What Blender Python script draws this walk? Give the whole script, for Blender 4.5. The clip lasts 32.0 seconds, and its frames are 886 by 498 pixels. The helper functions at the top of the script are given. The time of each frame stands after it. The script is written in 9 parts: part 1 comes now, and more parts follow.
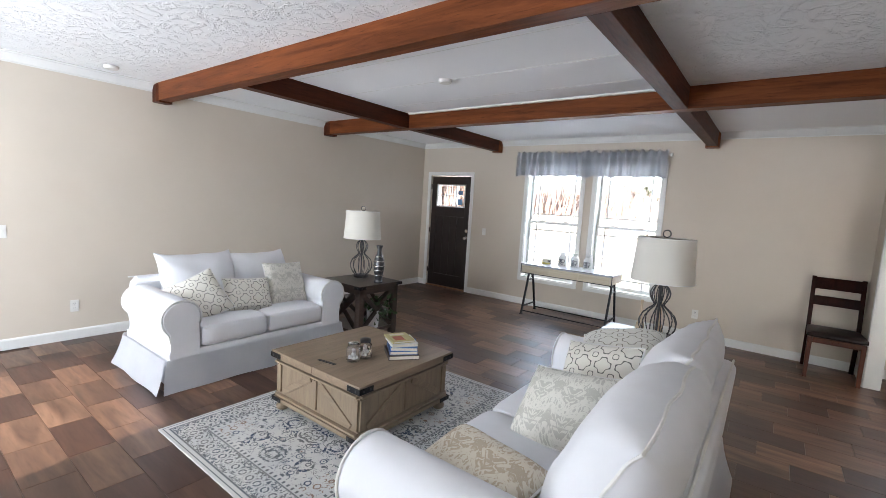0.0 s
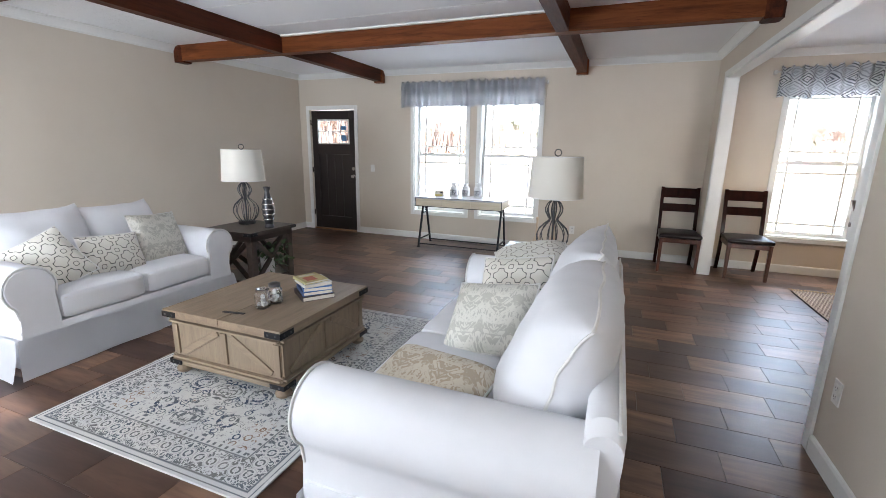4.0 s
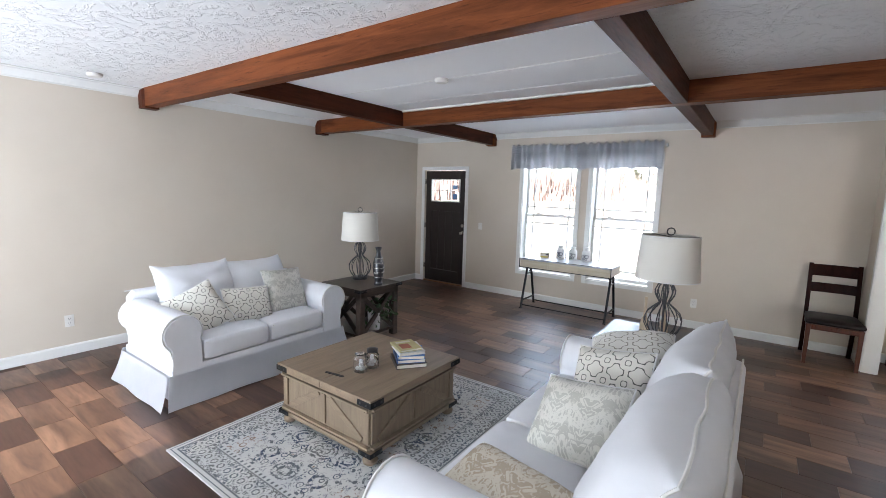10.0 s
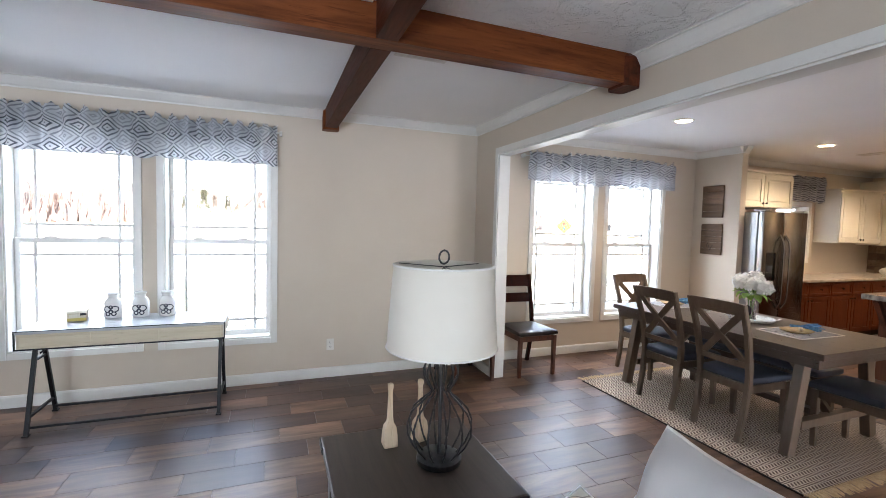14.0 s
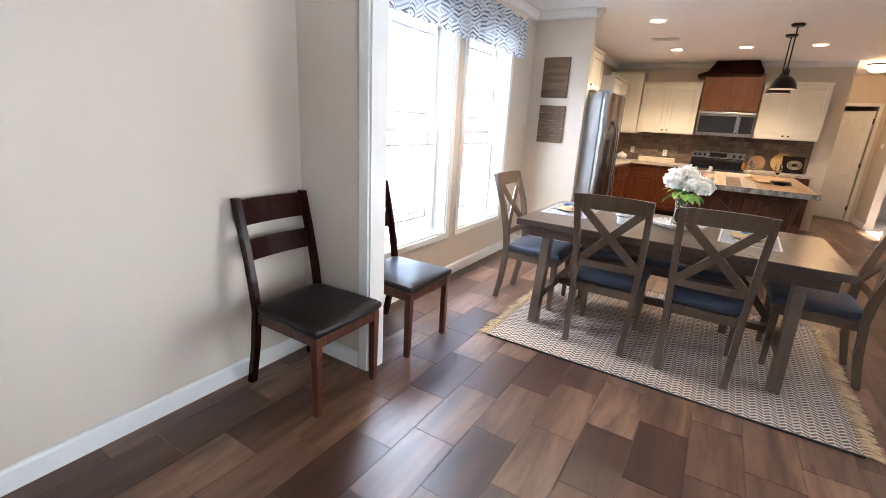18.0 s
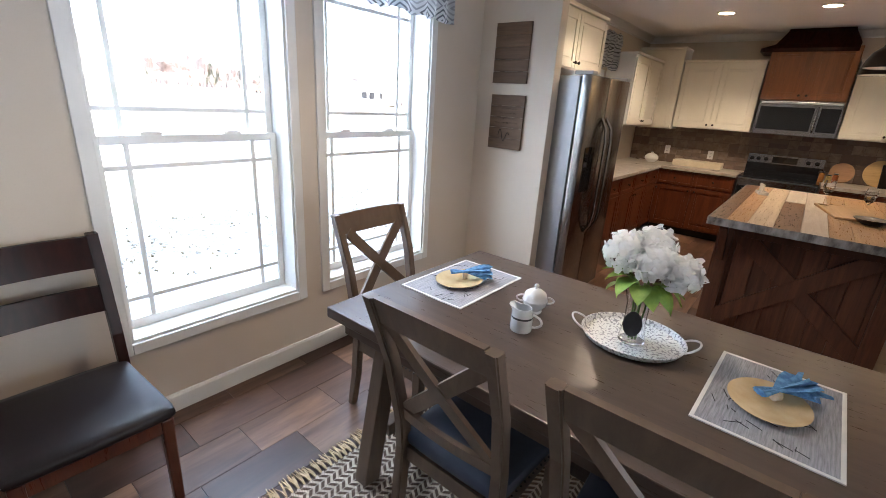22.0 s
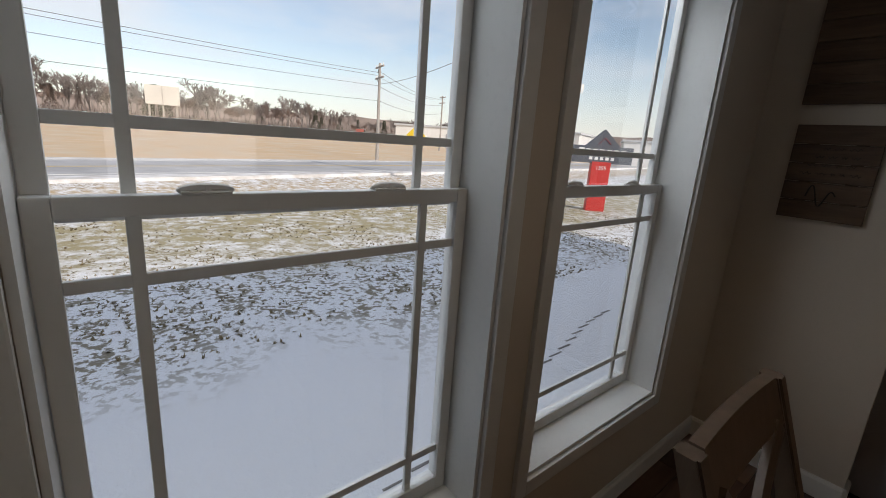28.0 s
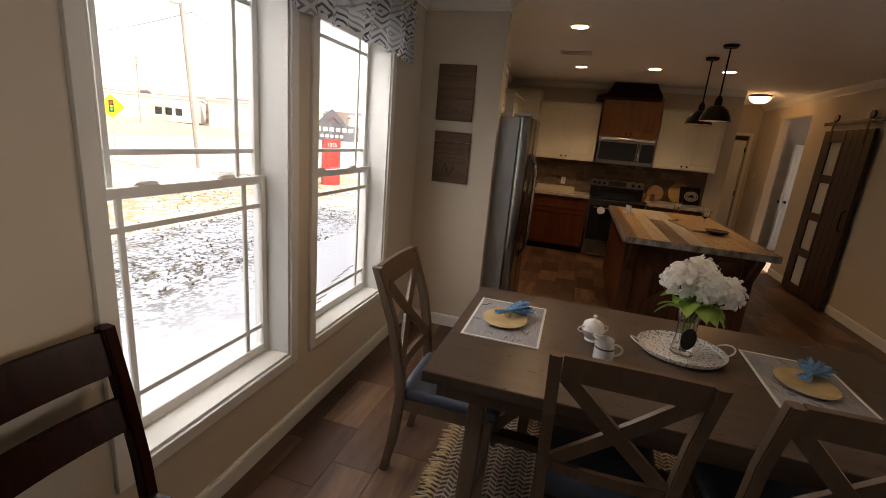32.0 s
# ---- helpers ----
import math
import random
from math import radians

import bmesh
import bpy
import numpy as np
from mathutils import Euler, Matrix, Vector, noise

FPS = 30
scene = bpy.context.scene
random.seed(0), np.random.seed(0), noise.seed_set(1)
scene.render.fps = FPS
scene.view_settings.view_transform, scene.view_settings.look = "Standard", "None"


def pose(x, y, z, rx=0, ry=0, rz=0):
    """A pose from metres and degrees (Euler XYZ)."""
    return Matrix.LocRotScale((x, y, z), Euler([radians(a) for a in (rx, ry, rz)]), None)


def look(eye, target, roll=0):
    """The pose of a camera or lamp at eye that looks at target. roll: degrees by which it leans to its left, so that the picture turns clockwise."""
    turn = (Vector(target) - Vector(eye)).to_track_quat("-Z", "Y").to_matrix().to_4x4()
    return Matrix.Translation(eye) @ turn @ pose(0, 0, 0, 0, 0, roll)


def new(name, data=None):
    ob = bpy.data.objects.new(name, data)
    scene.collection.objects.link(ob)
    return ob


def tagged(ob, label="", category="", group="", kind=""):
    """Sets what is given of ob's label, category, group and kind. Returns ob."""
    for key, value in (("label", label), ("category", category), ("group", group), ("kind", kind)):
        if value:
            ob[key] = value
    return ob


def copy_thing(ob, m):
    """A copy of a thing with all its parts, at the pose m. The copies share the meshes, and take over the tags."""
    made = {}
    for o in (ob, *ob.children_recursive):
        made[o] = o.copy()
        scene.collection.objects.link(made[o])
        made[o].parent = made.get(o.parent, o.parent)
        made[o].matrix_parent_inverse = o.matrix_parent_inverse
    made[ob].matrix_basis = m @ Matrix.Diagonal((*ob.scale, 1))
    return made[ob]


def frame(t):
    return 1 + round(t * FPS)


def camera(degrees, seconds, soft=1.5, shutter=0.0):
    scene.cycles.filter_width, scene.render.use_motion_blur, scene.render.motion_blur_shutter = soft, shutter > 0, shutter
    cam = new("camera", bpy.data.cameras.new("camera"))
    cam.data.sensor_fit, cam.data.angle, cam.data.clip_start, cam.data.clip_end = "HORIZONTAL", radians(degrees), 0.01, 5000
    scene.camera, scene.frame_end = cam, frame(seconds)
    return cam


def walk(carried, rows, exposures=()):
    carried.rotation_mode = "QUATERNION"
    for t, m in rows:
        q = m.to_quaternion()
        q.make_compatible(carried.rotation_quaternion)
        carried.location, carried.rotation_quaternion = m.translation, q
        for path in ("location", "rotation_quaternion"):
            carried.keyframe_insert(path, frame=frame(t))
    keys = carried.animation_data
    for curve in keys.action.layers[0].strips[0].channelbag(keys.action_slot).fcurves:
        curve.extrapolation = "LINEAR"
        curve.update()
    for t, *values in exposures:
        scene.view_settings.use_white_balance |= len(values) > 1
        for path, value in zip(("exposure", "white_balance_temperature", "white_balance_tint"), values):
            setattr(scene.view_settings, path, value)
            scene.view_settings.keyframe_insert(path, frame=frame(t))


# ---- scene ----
cam = camera(90.5, 32.0, soft=0.6)
PATH = [
    (0, (0.124, 0.109, 1.568), (-1.074, 1.697, 1.357), 3.5),
    (0.5, (0.159, 0.139, 1.558), (-0.921, 1.809, 1.346), 3.4),
    (1, (0.203, 0.167, 1.54), (-0.738, 1.918, 1.322), 3.4),
    (1.5, (0.23, 0.199, 1.495), (-0.538, 2.032, 1.266), 3.4),
    (2, (0.216, 0.191, 1.471), (-0.387, 2.075, 1.177), 3.1),
    (2.5, (0.161, 0.17, 1.448), (-0.404, 2.052, 1.078), 2.9),
    (4.5, (-0.117, 0.0, 1.485), (-0.925, 1.769, 1.018), 0.1),
    (5, (-0.147, -0.033, 1.513), (-1.069, 1.674, 1.029), -0.7),
    (5.5, (-0.179, -0.066, 1.54), (-1.19, 1.587, 1.043), -1.3),
    (6, (-0.206, -0.099, 1.567), (-1.296, 1.499, 1.061), 0.2),
    (6.5, (-0.22, -0.125, 1.594), (-1.38, 1.422, 1.083), 1.0),
    (7, (-0.208, -0.131, 1.619), (-1.42, 1.377, 1.117), 1.8),
    (7.5, (-0.194, -0.124, 1.657), (-1.479, 1.331, 1.175), 3.1),
    (8, (-0.175, -0.108, 1.678), (-1.5, 1.333, 1.268), 3.0),
    (8.5, (-0.154, -0.099, 1.688), (-1.487, 1.354, 1.351), 2.9),
    (9, (-0.119, -0.079, 1.699), (-1.455, 1.378, 1.395), 2.7),
    (9.5, (-0.072, -0.024, 1.695), (-1.36, 1.481, 1.414), 2.2),
    (10, (0.017, 0.097, 1.682), (-1.145, 1.704, 1.421), 1.7),
    (10.5, (0.042, 0.348, 1.63), (-0.976, 2.055, 1.399), 1.7),
    (11, (-0.055, 0.554, 1.6), (-0.933, 2.339, 1.391), 1.4),
    (11.5, (-0.31, 0.678, 1.571), (-0.938, 2.569, 1.399), 1.7),
    (12, (-0.566, 0.877, 1.562), (-0.894, 2.844, 1.407), 1.7),
    (12.5, (-0.847, 1.175, 1.576), (-0.978, 3.165, 1.43), 1.6),
    (13, (-1.047, 1.379, 1.567), (-0.905, 3.37, 1.437), 1.5),
    (13.5, (-1.101, 1.68, 1.573), (-0.605, 3.614, 1.45), 1.5),
    (14, (-1.137, 2.089, 1.567), (-0.416, 3.951, 1.453), 1.5),
    (14.5, (-1.167, 2.492, 1.573), (-0.285, 4.283, 1.461), 1.4),
    (16.5, (-1.141, 3.846, 1.547), (0.184, 5.34, 1.424), 1.8),
    (17, (-1.044, 4.15, 1.492), (0.391, 5.538, 1.369), 2.0),
    (17.5, (-0.937, 4.394, 1.451), (0.639, 5.589, 1.156), 2.6),
    (18, (-0.763, 4.51, 1.434), (0.877, 5.508, 0.872), 3.3),
    (18.5, (-0.473, 4.549, 1.449), (1.202, 5.466, 0.854), 3.7),
    (19, (-0.185, 4.662, 1.407), (1.517, 5.513, 0.793), 3.8),
    (19.5, (0.153, 4.737, 1.417), (1.876, 5.537, 0.792), 4.0),
    (20, (0.394, 4.649, 1.377), (2.119, 5.434, 0.738), 3.8),
    (20.5, (0.568, 4.528, 1.415), (2.293, 5.298, 0.758), 3.9),
    (21, (0.824, 4.469, 1.485), (2.549, 5.231, 0.819), 3.8),
    (21.5, (1.067, 4.427, 1.556), (2.752, 5.282, 0.901), 3.5),
    (22, (1.229, 4.353, 1.592), (2.709, 5.536, 0.952), 3.5),
    (22.5, (1.377, 4.245, 1.579), (2.499, 5.799, 1.006), 2.2),
    (23, (1.52, 4.304, 1.575), (2.454, 6.005, 1.091), 1.8),
    (23.5, (1.589, 4.388, 1.553), (2.466, 6.132, 1.117), 1.7),
    (24, (1.655, 4.438, 1.549), (2.435, 6.234, 1.141), 1.9),
    (24.5, (1.623, 4.583, 1.526), (2.26, 6.439, 1.138), 2.0),
    (25, (1.642, 4.839, 1.48), (2.259, 6.708, 1.124), 2.2),
    (25.5, (1.706, 5.018, 1.418), (2.316, 6.896, 1.103), 1.5),
    (27.5, (1.857, 5.885, 1.477), (2.941, 7.514, 1.065), 3.8),
    (28, (1.795, 5.84, 1.484), (3.06, 7.313, 1.004), 4.1),
    (28.5, (1.66, 5.699, 1.508), (2.993, 7.1, 0.999), 4.4),
    (29, (1.527, 5.589, 1.558), (2.891, 6.957, 1.042), 4.6),
    (29.5, (1.405, 5.621, 1.589), (2.857, 6.895, 1.069), 5.3),
    (30, (1.257, 5.658, 1.617), (2.821, 6.786, 1.087), 5.4),
    (30.5, (1.133, 5.592, 1.65), (2.797, 6.566, 1.118), 5.2),
    (31, (0.996, 5.409, 1.642), (2.733, 6.246, 1.112), 4.9),
    (31.5, (0.878, 5.286, 1.64), (2.678, 5.991, 1.124), 5.1),
    (32, (0.797, 5.261, 1.622), (2.662, 5.786, 1.125), 5.1),
]
EXPOSURES = [(0.0, 3.15, 6500, 12), (1.0, 3.25, 6500, 12), (2.0, 3.45, 6450, 12), (2.5, 3.45, 6450, 12), (6.0, 2.9, 6450, 12), (9.0, 2.95, 6350, 12), (11.0, 3.4, 6300, 12), (12.5, 3.5, 6350, 12), (14.5, 3.3, 6300, 12), (16.5, 3.5, 6300, 12), (18.0, 4.0, 6000, 12), (19.0, 4.15, 5850, 12), (20.5, 3.75, 5850, 12), (21.5, 3.35, 5800, 11), (22.5, 2.75, 5900, 11), (23.5, 2.45, 5950, 10), (24.5, 2.0, 6250, 11), (25.5, 1.15, 6500, 11), (27.5, 0.0, 6800, 13), (29.0, 0.1, 6900, 13), (30.5, 0.65, 7200, 14), (32.0, 1.5, 8300, 18)]
walk(cam, [(t, look(eye, target, roll)) for t, eye, target, roll in PATH], EXPOSURES)

# ---- sky, sun and the added daylight lamps ----
SUN_ELEV, SUN_AZ = 28.0, 173.0
world = bpy.data.worlds.new("sky")
scene.world = world
world.use_nodes = True
wt = world.node_tree
sky = wt.nodes.new("ShaderNodeTexSky")
sky.sky_type, sky.sun_disc = "NISHITA", False
sky.sun_elevation, sky.sun_rotation = radians(SUN_ELEV), radians(SUN_AZ)
sky.dust_density, sky.air_density = 0.4, 1.0
wt.nodes["Background"].inputs["Strength"].default_value = 0.15
coord, stretch, cloud = wt.nodes.new("ShaderNodeTexCoord"), wt.nodes.new("ShaderNodeMapping"), wt.nodes.new("ShaderNodeTexNoise")
stretch.inputs["Scale"].default_value = (1.6, 2.4, 6.0)
cloud.inputs["Scale"].default_value, cloud.inputs["Detail"].default_value, cloud.inputs["Roughness"].default_value = 1.4, 7.0, 0.55
thin = wt.nodes.new("ShaderNodeMapRange")
thin.inputs["From Min"].default_value, thin.inputs["From Max"].default_value = 0.36, 0.66
thin.inputs["To Min"].default_value, thin.inputs["To Max"].default_value = 0.08, 0.72
height, low, veil = wt.nodes.new("ShaderNodeSeparateXYZ"), wt.nodes.new("ShaderNodeMapRange"), wt.nodes.new("ShaderNodeMath")
low.inputs["From Min"].default_value, low.inputs["From Max"].default_value = 0.22, 0.02
low.inputs["To Min"].default_value, low.inputs["To Max"].default_value = 0.0, 0.7
veil.operation = "MAXIMUM"
milk = wt.nodes.new("ShaderNodeMix")
milk.data_type = "RGBA"
milk.inputs[7].default_value = (5.8, 6.1, 6.5, 1)
for a, b in ((coord.outputs["Generated"], stretch.inputs["Vector"]), (stretch.outputs["Vector"], cloud.inputs["Vector"]), (cloud.outputs["Fac"], thin.inputs["Value"]),
             (coord.outputs["Generated"], height.inputs[0]), (height.outputs["Z"], low.inputs["Value"]), (thin.outputs["Result"], veil.inputs[0]), (low.outputs["Result"], veil.inputs[1]),
             (veil.outputs[0], milk.inputs[0]), (sky.outputs["Color"], milk.inputs[6]), (milk.outputs[2], wt.nodes["Background"].inputs["Color"])):
    wt.links.new(a, b)

sun = new("sun", bpy.data.lights.new("sun", "SUN"))
sun.data.energy, sun.data.angle, sun.data.color = 3.6, radians(0.6), (1.0, 0.93, 0.84)
az = radians(SUN_AZ)
sun.matrix_world = look((math.sin(az) * 30, math.cos(az) * 30, 30 * math.tan(radians(SUN_ELEV))), (0, 0, 0))


def daylight_lamp(name, x, y, z, w, h, power, turn=90, colour=(0.78, 0.89, 1.0)):
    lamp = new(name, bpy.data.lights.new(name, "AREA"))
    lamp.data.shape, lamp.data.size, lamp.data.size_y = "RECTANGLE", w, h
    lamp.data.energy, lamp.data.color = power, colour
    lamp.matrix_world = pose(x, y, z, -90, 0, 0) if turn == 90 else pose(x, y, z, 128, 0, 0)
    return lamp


# area lamp in an unseen rear opening, turned to brighten the west side
rear = daylight_lamp("unseen_daylight_rear", -3.4, -2.49, 1.07, 1.75, 2.0, 43, turn=-90)
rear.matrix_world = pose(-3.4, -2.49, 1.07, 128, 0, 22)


# added fill lamp in an unseen high opening, tilted up at the ceiling
high = daylight_lamp("fill_light_high", -0.2, -2.45, 2.15, 1.8, 0.36, 3.6, turn=-90)
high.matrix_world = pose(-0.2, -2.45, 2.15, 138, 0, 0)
# weak fill lamp added in an unseen opening south of the dining table
daylight_lamp("fill_light_patio", 2.7, 2.12, 1.05, 1.5, 1.9, 0.3, turn=-90, colour=(1.0, 0.95, 0.88))
# lamp added in an unseen window to brighten the side room door
daylight_lamp("unseen_daylight_side", 9.2, -0.66, 1.3, 1.1, 1.3, 0.3, turn=-90)


# lamps added outside above the front windows, out of view, to boost the skylight
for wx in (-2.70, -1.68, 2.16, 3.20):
    front = daylight_lamp("added_skylight_front", wx, 7.15, 2.62, 0.85, 0.75, 9 if wx < 0 else 11)
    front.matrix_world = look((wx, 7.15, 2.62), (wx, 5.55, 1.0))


def bulb_light(name, x, y, z, power, radius=0.05, colour=(1.0, 0.72, 0.42)):
    lamp = new(name, bpy.data.lights.new(name, "POINT"))
    lamp.data.energy, lamp.data.color, lamp.data.shadow_soft_size = power, colour, radius
    lamp.location = (x, y, z)


CANS = [(2.57, 5.29), (5.05, 5.42), (7.03, 5.40), (6.98, 4.54), (6.97, 3.74)]
for cx, cy in CANS:
    spot = new("recessed_bulb", bpy.data.lights.new("recessed_bulb", "SPOT"))
    spot.data.energy, spot.data.color, spot.data.shadow_soft_size = 6 if cx < 3 else 4 if cy < 4 else 9, (1.0, 0.76, 0.50), 0.05
    spot.data.spot_size, spot.data.spot_blend = radians(126), 0.6
    spot.location = (cx, cy, 2.59)
PENDANTS = [(5.60, 4.11), (6.20, 4.11)]
for cx, cy in PENDANTS:
    bulb_light("pendant_bulb", cx, cy, 1.995, 1.0, 0.035)
bulb_light("hall_bulb", 8.95, 2.76, 2.42, 0.5, 0.08, (1.0, 0.50, 0.17))

# ---- materials ----
def nodes_of(name):
    m = bpy.data.materials.new(name)
    m.use_nodes = True
    return m, m.node_tree, m.node_tree.nodes["Principled BSDF"]


def put(tree, kind, **values):
    n = tree.nodes.new(kind)
    for key, value in values.items():
        n.inputs[key.replace("_", " ")].default_value = value
    return n


def blend(tree, a, b, fac, how="MIX"):
    """A mix of two colours or sockets by a socket or number."""
    n = tree.nodes.new("ShaderNodeMix")
    n.data_type, n.blend_type = "RGBA", how
    for slot, value in ((0, fac), (6, a), (7, b)):
        if isinstance(value, bpy.types.NodeSocket):
            tree.links.new(value, n.inputs[slot])
        elif slot:
            n.inputs[slot].default_value = (*value[:3], 1)
        else:
            n.inputs[slot].default_value = value
    return n.outputs[2]


def ramp(tree, socket, low, high):
    n = tree.nodes.new("ShaderNodeMapRange")
    n.inputs["From Min"].default_value, n.inputs["From Max"].default_value = low, high
    tree.links.new(socket, n.inputs["Value"])
    return n.outputs["Result"]


def where(tree, scale=(1, 1, 1), turn=(0, 0, 0)):
    c, m = tree.nodes.new("ShaderNodeTexCoord"), tree.nodes.new("ShaderNodeMapping")
    m.inputs["Scale"].default_value = scale
    m.inputs["Rotation"].default_value = [radians(a) for a in turn]
    tree.links.new(c.outputs["Object"], m.inputs["Vector"])
    return m.outputs["Vector"]


def noisy(tree, vector, scale, detail=4.0, rough=0.55, distort=0.0):
    n = put(tree, "ShaderNodeTexNoise", Scale=scale, Detail=detail, Roughness=rough, Distortion=distort)
    tree.links.new(vector, n.inputs["Vector"])
    return n.outputs["Fac"]


def bumped(tree, shader, height, strength, distance=0.002):
    b = put(tree, "ShaderNodeBump", Strength=strength, Distance=distance)
    tree.links.new(height, b.inputs["Height"])
    tree.links.new(b.outputs["Normal"], shader.inputs["Normal"])


def math_node(tree, how, a, b=None):
    n = tree.nodes.new("ShaderNodeMath")
    n.operation = how
    for slot, value in ((0, a), (1, b)):
        if isinstance(value, bpy.types.NodeSocket):
            tree.links.new(value, n.inputs[slot])
        elif value is not None:
            n.inputs[slot].default_value = value
    return n.outputs[0]


def surface(name, colour, dark=None, rough=0.6, metal=0.0, scale=6.0, stretch=(1, 1, 1), fine=80.0, bump=0.15, depth=0.002, gloss_noise=0.08, coat=0.0):
    """A plain real surface: two scales of colour change, uneven gloss and fine relief."""
    m, tree, sh = nodes_of(name)
    dark = dark or tuple(c * 0.86 for c in colour)
    v = where(tree, stretch)
    big, small = noisy(tree, v, scale, 5), noisy(tree, v, fine, 3)
    mix = blend(tree, dark, colour, ramp(tree, big, 0.35, 0.62))
    mix = blend(tree, mix, tuple(c * 0.9 for c in colour), ramp(tree, small, 0.55, 0.95))
    tree.links.new(mix, sh.inputs["Base Color"])
    r = tree.nodes.new("ShaderNodeMapRange")
    r.inputs["To Min"].default_value, r.inputs["To Max"].default_value = max(0.02, rough - gloss_noise), min(1, rough + gloss_noise)
    tree.links.new(big, r.inputs["Value"])
    tree.links.new(r.outputs["Result"], sh.inputs["Roughness"])
    sh.inputs["Metallic"].default_value = metal
    sh.inputs["Coat Weight"].default_value = coat
    if bump:
        bumped(tree, sh, small, bump, depth)
    return m


def wood(name, light, dark, rough=0.4, along="x", scale=1.0, per_object=0.0, bump=0.25, gloss=0.11, streaks=1.0):
    """Wood with grain along one axis; per_object shifts it from piece to piece."""
    m, tree, sh = nodes_of(name)
    long = {"x": (1.2, 14, 14), "y": (14, 1.2, 14), "z": (14, 14, 1.2)}[along]
    v = where(tree, tuple(c * scale for c in long))
    if per_object:
        info = tree.nodes.new("ShaderNodeObjectInfo")
        add = tree.nodes.new("ShaderNodeVectorMath")
        grow = tree.nodes.new("ShaderNodeMath")
        grow.operation = "MULTIPLY"
        grow.inputs[1].default_value = 57.0
        tree.links.new(info.outputs["Random"], grow.inputs[0])
        tree.links.new(v, add.inputs[0])
        tree.links.new(grow.outputs[0], add.inputs[1])
        v = add.outputs[0]
    grain, streak = noisy(tree, v, 1.6, 7, 0.65, 0.6), noisy(tree, v, 9.0, 4, 0.6)
    mix = blend(tree, dark, light, ramp(tree, grain, 0.3, 0.68))
    mix = blend(tree, mix, tuple(c * 0.75 for c in dark), math_node(tree, "MULTIPLY", ramp(tree, streak, 0.58, 0.8), streaks))
    if per_object:
        tone = tree.nodes.new("ShaderNodeMapRange")
        tone.inputs["To Min"].default_value, tone.inputs["To Max"].default_value = 1 - per_object, 1 + per_object * 0.7
        tree.links.new(info.outputs["Random"], tone.inputs["Value"])
        hsv = tree.nodes.new("ShaderNodeHueSaturation")
        tree.links.new(tone.outputs["Result"], hsv.inputs["Value"])
        tree.links.new(mix, hsv.inputs["Color"])
        mix = hsv.outputs["Color"]
    tree.links.new(mix, sh.inputs["Base Color"])
    r = tree.nodes.new("ShaderNodeMapRange")
    r.inputs["To Min"].default_value, r.inputs["To Max"].default_value = max(0.03, rough - gloss), rough + gloss
    tree.links.new(streak, r.inputs["Value"])
    tree.links.new(r.outputs["Result"], sh.inputs["Roughness"])
    bumped(tree, sh, streak, bump, 0.0015)
    return m


def glass(name, tint=(1, 1, 1), rough=0.0):
    m, tree, sh = nodes_of(name)
    sh.inputs["Base Color"].default_value = (*tint, 1)
    sh.inputs["Transmission Weight"].default_value, sh.inputs["Roughness"].default_value = 1.0, rough
    sh.inputs["IOR"].default_value = 1.45
    return m


def glow(name, colour, strength):
    m, tree, sh = nodes_of(name)
    sh.inputs["Emission Color"].default_value = (*colour, 1)
    sh.inputs["Emission Strength"].default_value = strength
    sh.inputs["Base Color"].default_value = (*colour, 1)
    return m


WALL = surface("beige_wall_paint", (0.605, 0.533, 0.447), (0.575, 0.503, 0.42), rough=0.7, scale=1.2, fine=140, bump=0.12, depth=0.001)
TRIM = surface("white_trim_paint", (0.75, 0.745, 0.72), (0.71, 0.705, 0.68), rough=0.38, scale=3, fine=60, bump=0.05, depth=0.0005)
CEIL_SMOOTH = surface("smooth_white_ceiling", (0.90, 0.90, 0.91), (0.87, 0.87, 0.885), rough=0.75, scale=0.9, fine=120, bump=0.05)
FLOORW = surface("brown_grout", (0.095, 0.058, 0.042), rough=0.8)
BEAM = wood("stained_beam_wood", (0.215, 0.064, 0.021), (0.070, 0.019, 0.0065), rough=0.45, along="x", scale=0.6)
# lengthwise beams: about half as bright a colour as the cross beams
BEAM_Y = wood("darker_beam_wood_lengthwise", (0.105, 0.027, 0.0105), (0.034, 0.0095, 0.0045), rough=0.5, along="y", scale=0.6)
for m in (BEAM, BEAM_Y):
    m.node_tree.nodes["Principled BSDF"].inputs["Specular IOR Level"].default_value = 0.1
GLASS = glass("window_glass")


def ceiling_texture():
    """White ceiling with stomped plaster marks."""
    m, tree, sh = nodes_of("stomped_plaster_ceiling")
    v = where(tree)
    n = noisy(tree, v, 7, 6, 0.6, 2.2)
    n2 = noisy(tree, v, 26, 4, 0.6, 1.5)
    both = tree.nodes.new("ShaderNodeMath")
    both.operation = "MULTIPLY"
    tree.links.new(ramp(tree, n, 0.48, 0.6), both.inputs[0])
    tree.links.new(ramp(tree, n2, 0.35, 0.7), both.inputs[1])
    tree.links.new(blend(tree, (0.86, 0.865, 0.87), (0.90, 0.905, 0.91), n), sh.inputs["Base Color"])
    sh.inputs["Roughness"].default_value = 0.55
    bumped(tree, sh, both.outputs[0], 0.9, 0.012)
    return m


CEIL = ceiling_texture()

# ---- patterned materials ----
def split(tree, vector):
    n = tree.nodes.new("ShaderNodeSeparateXYZ")
    tree.links.new(vector, n.inputs[0])
    return n.outputs


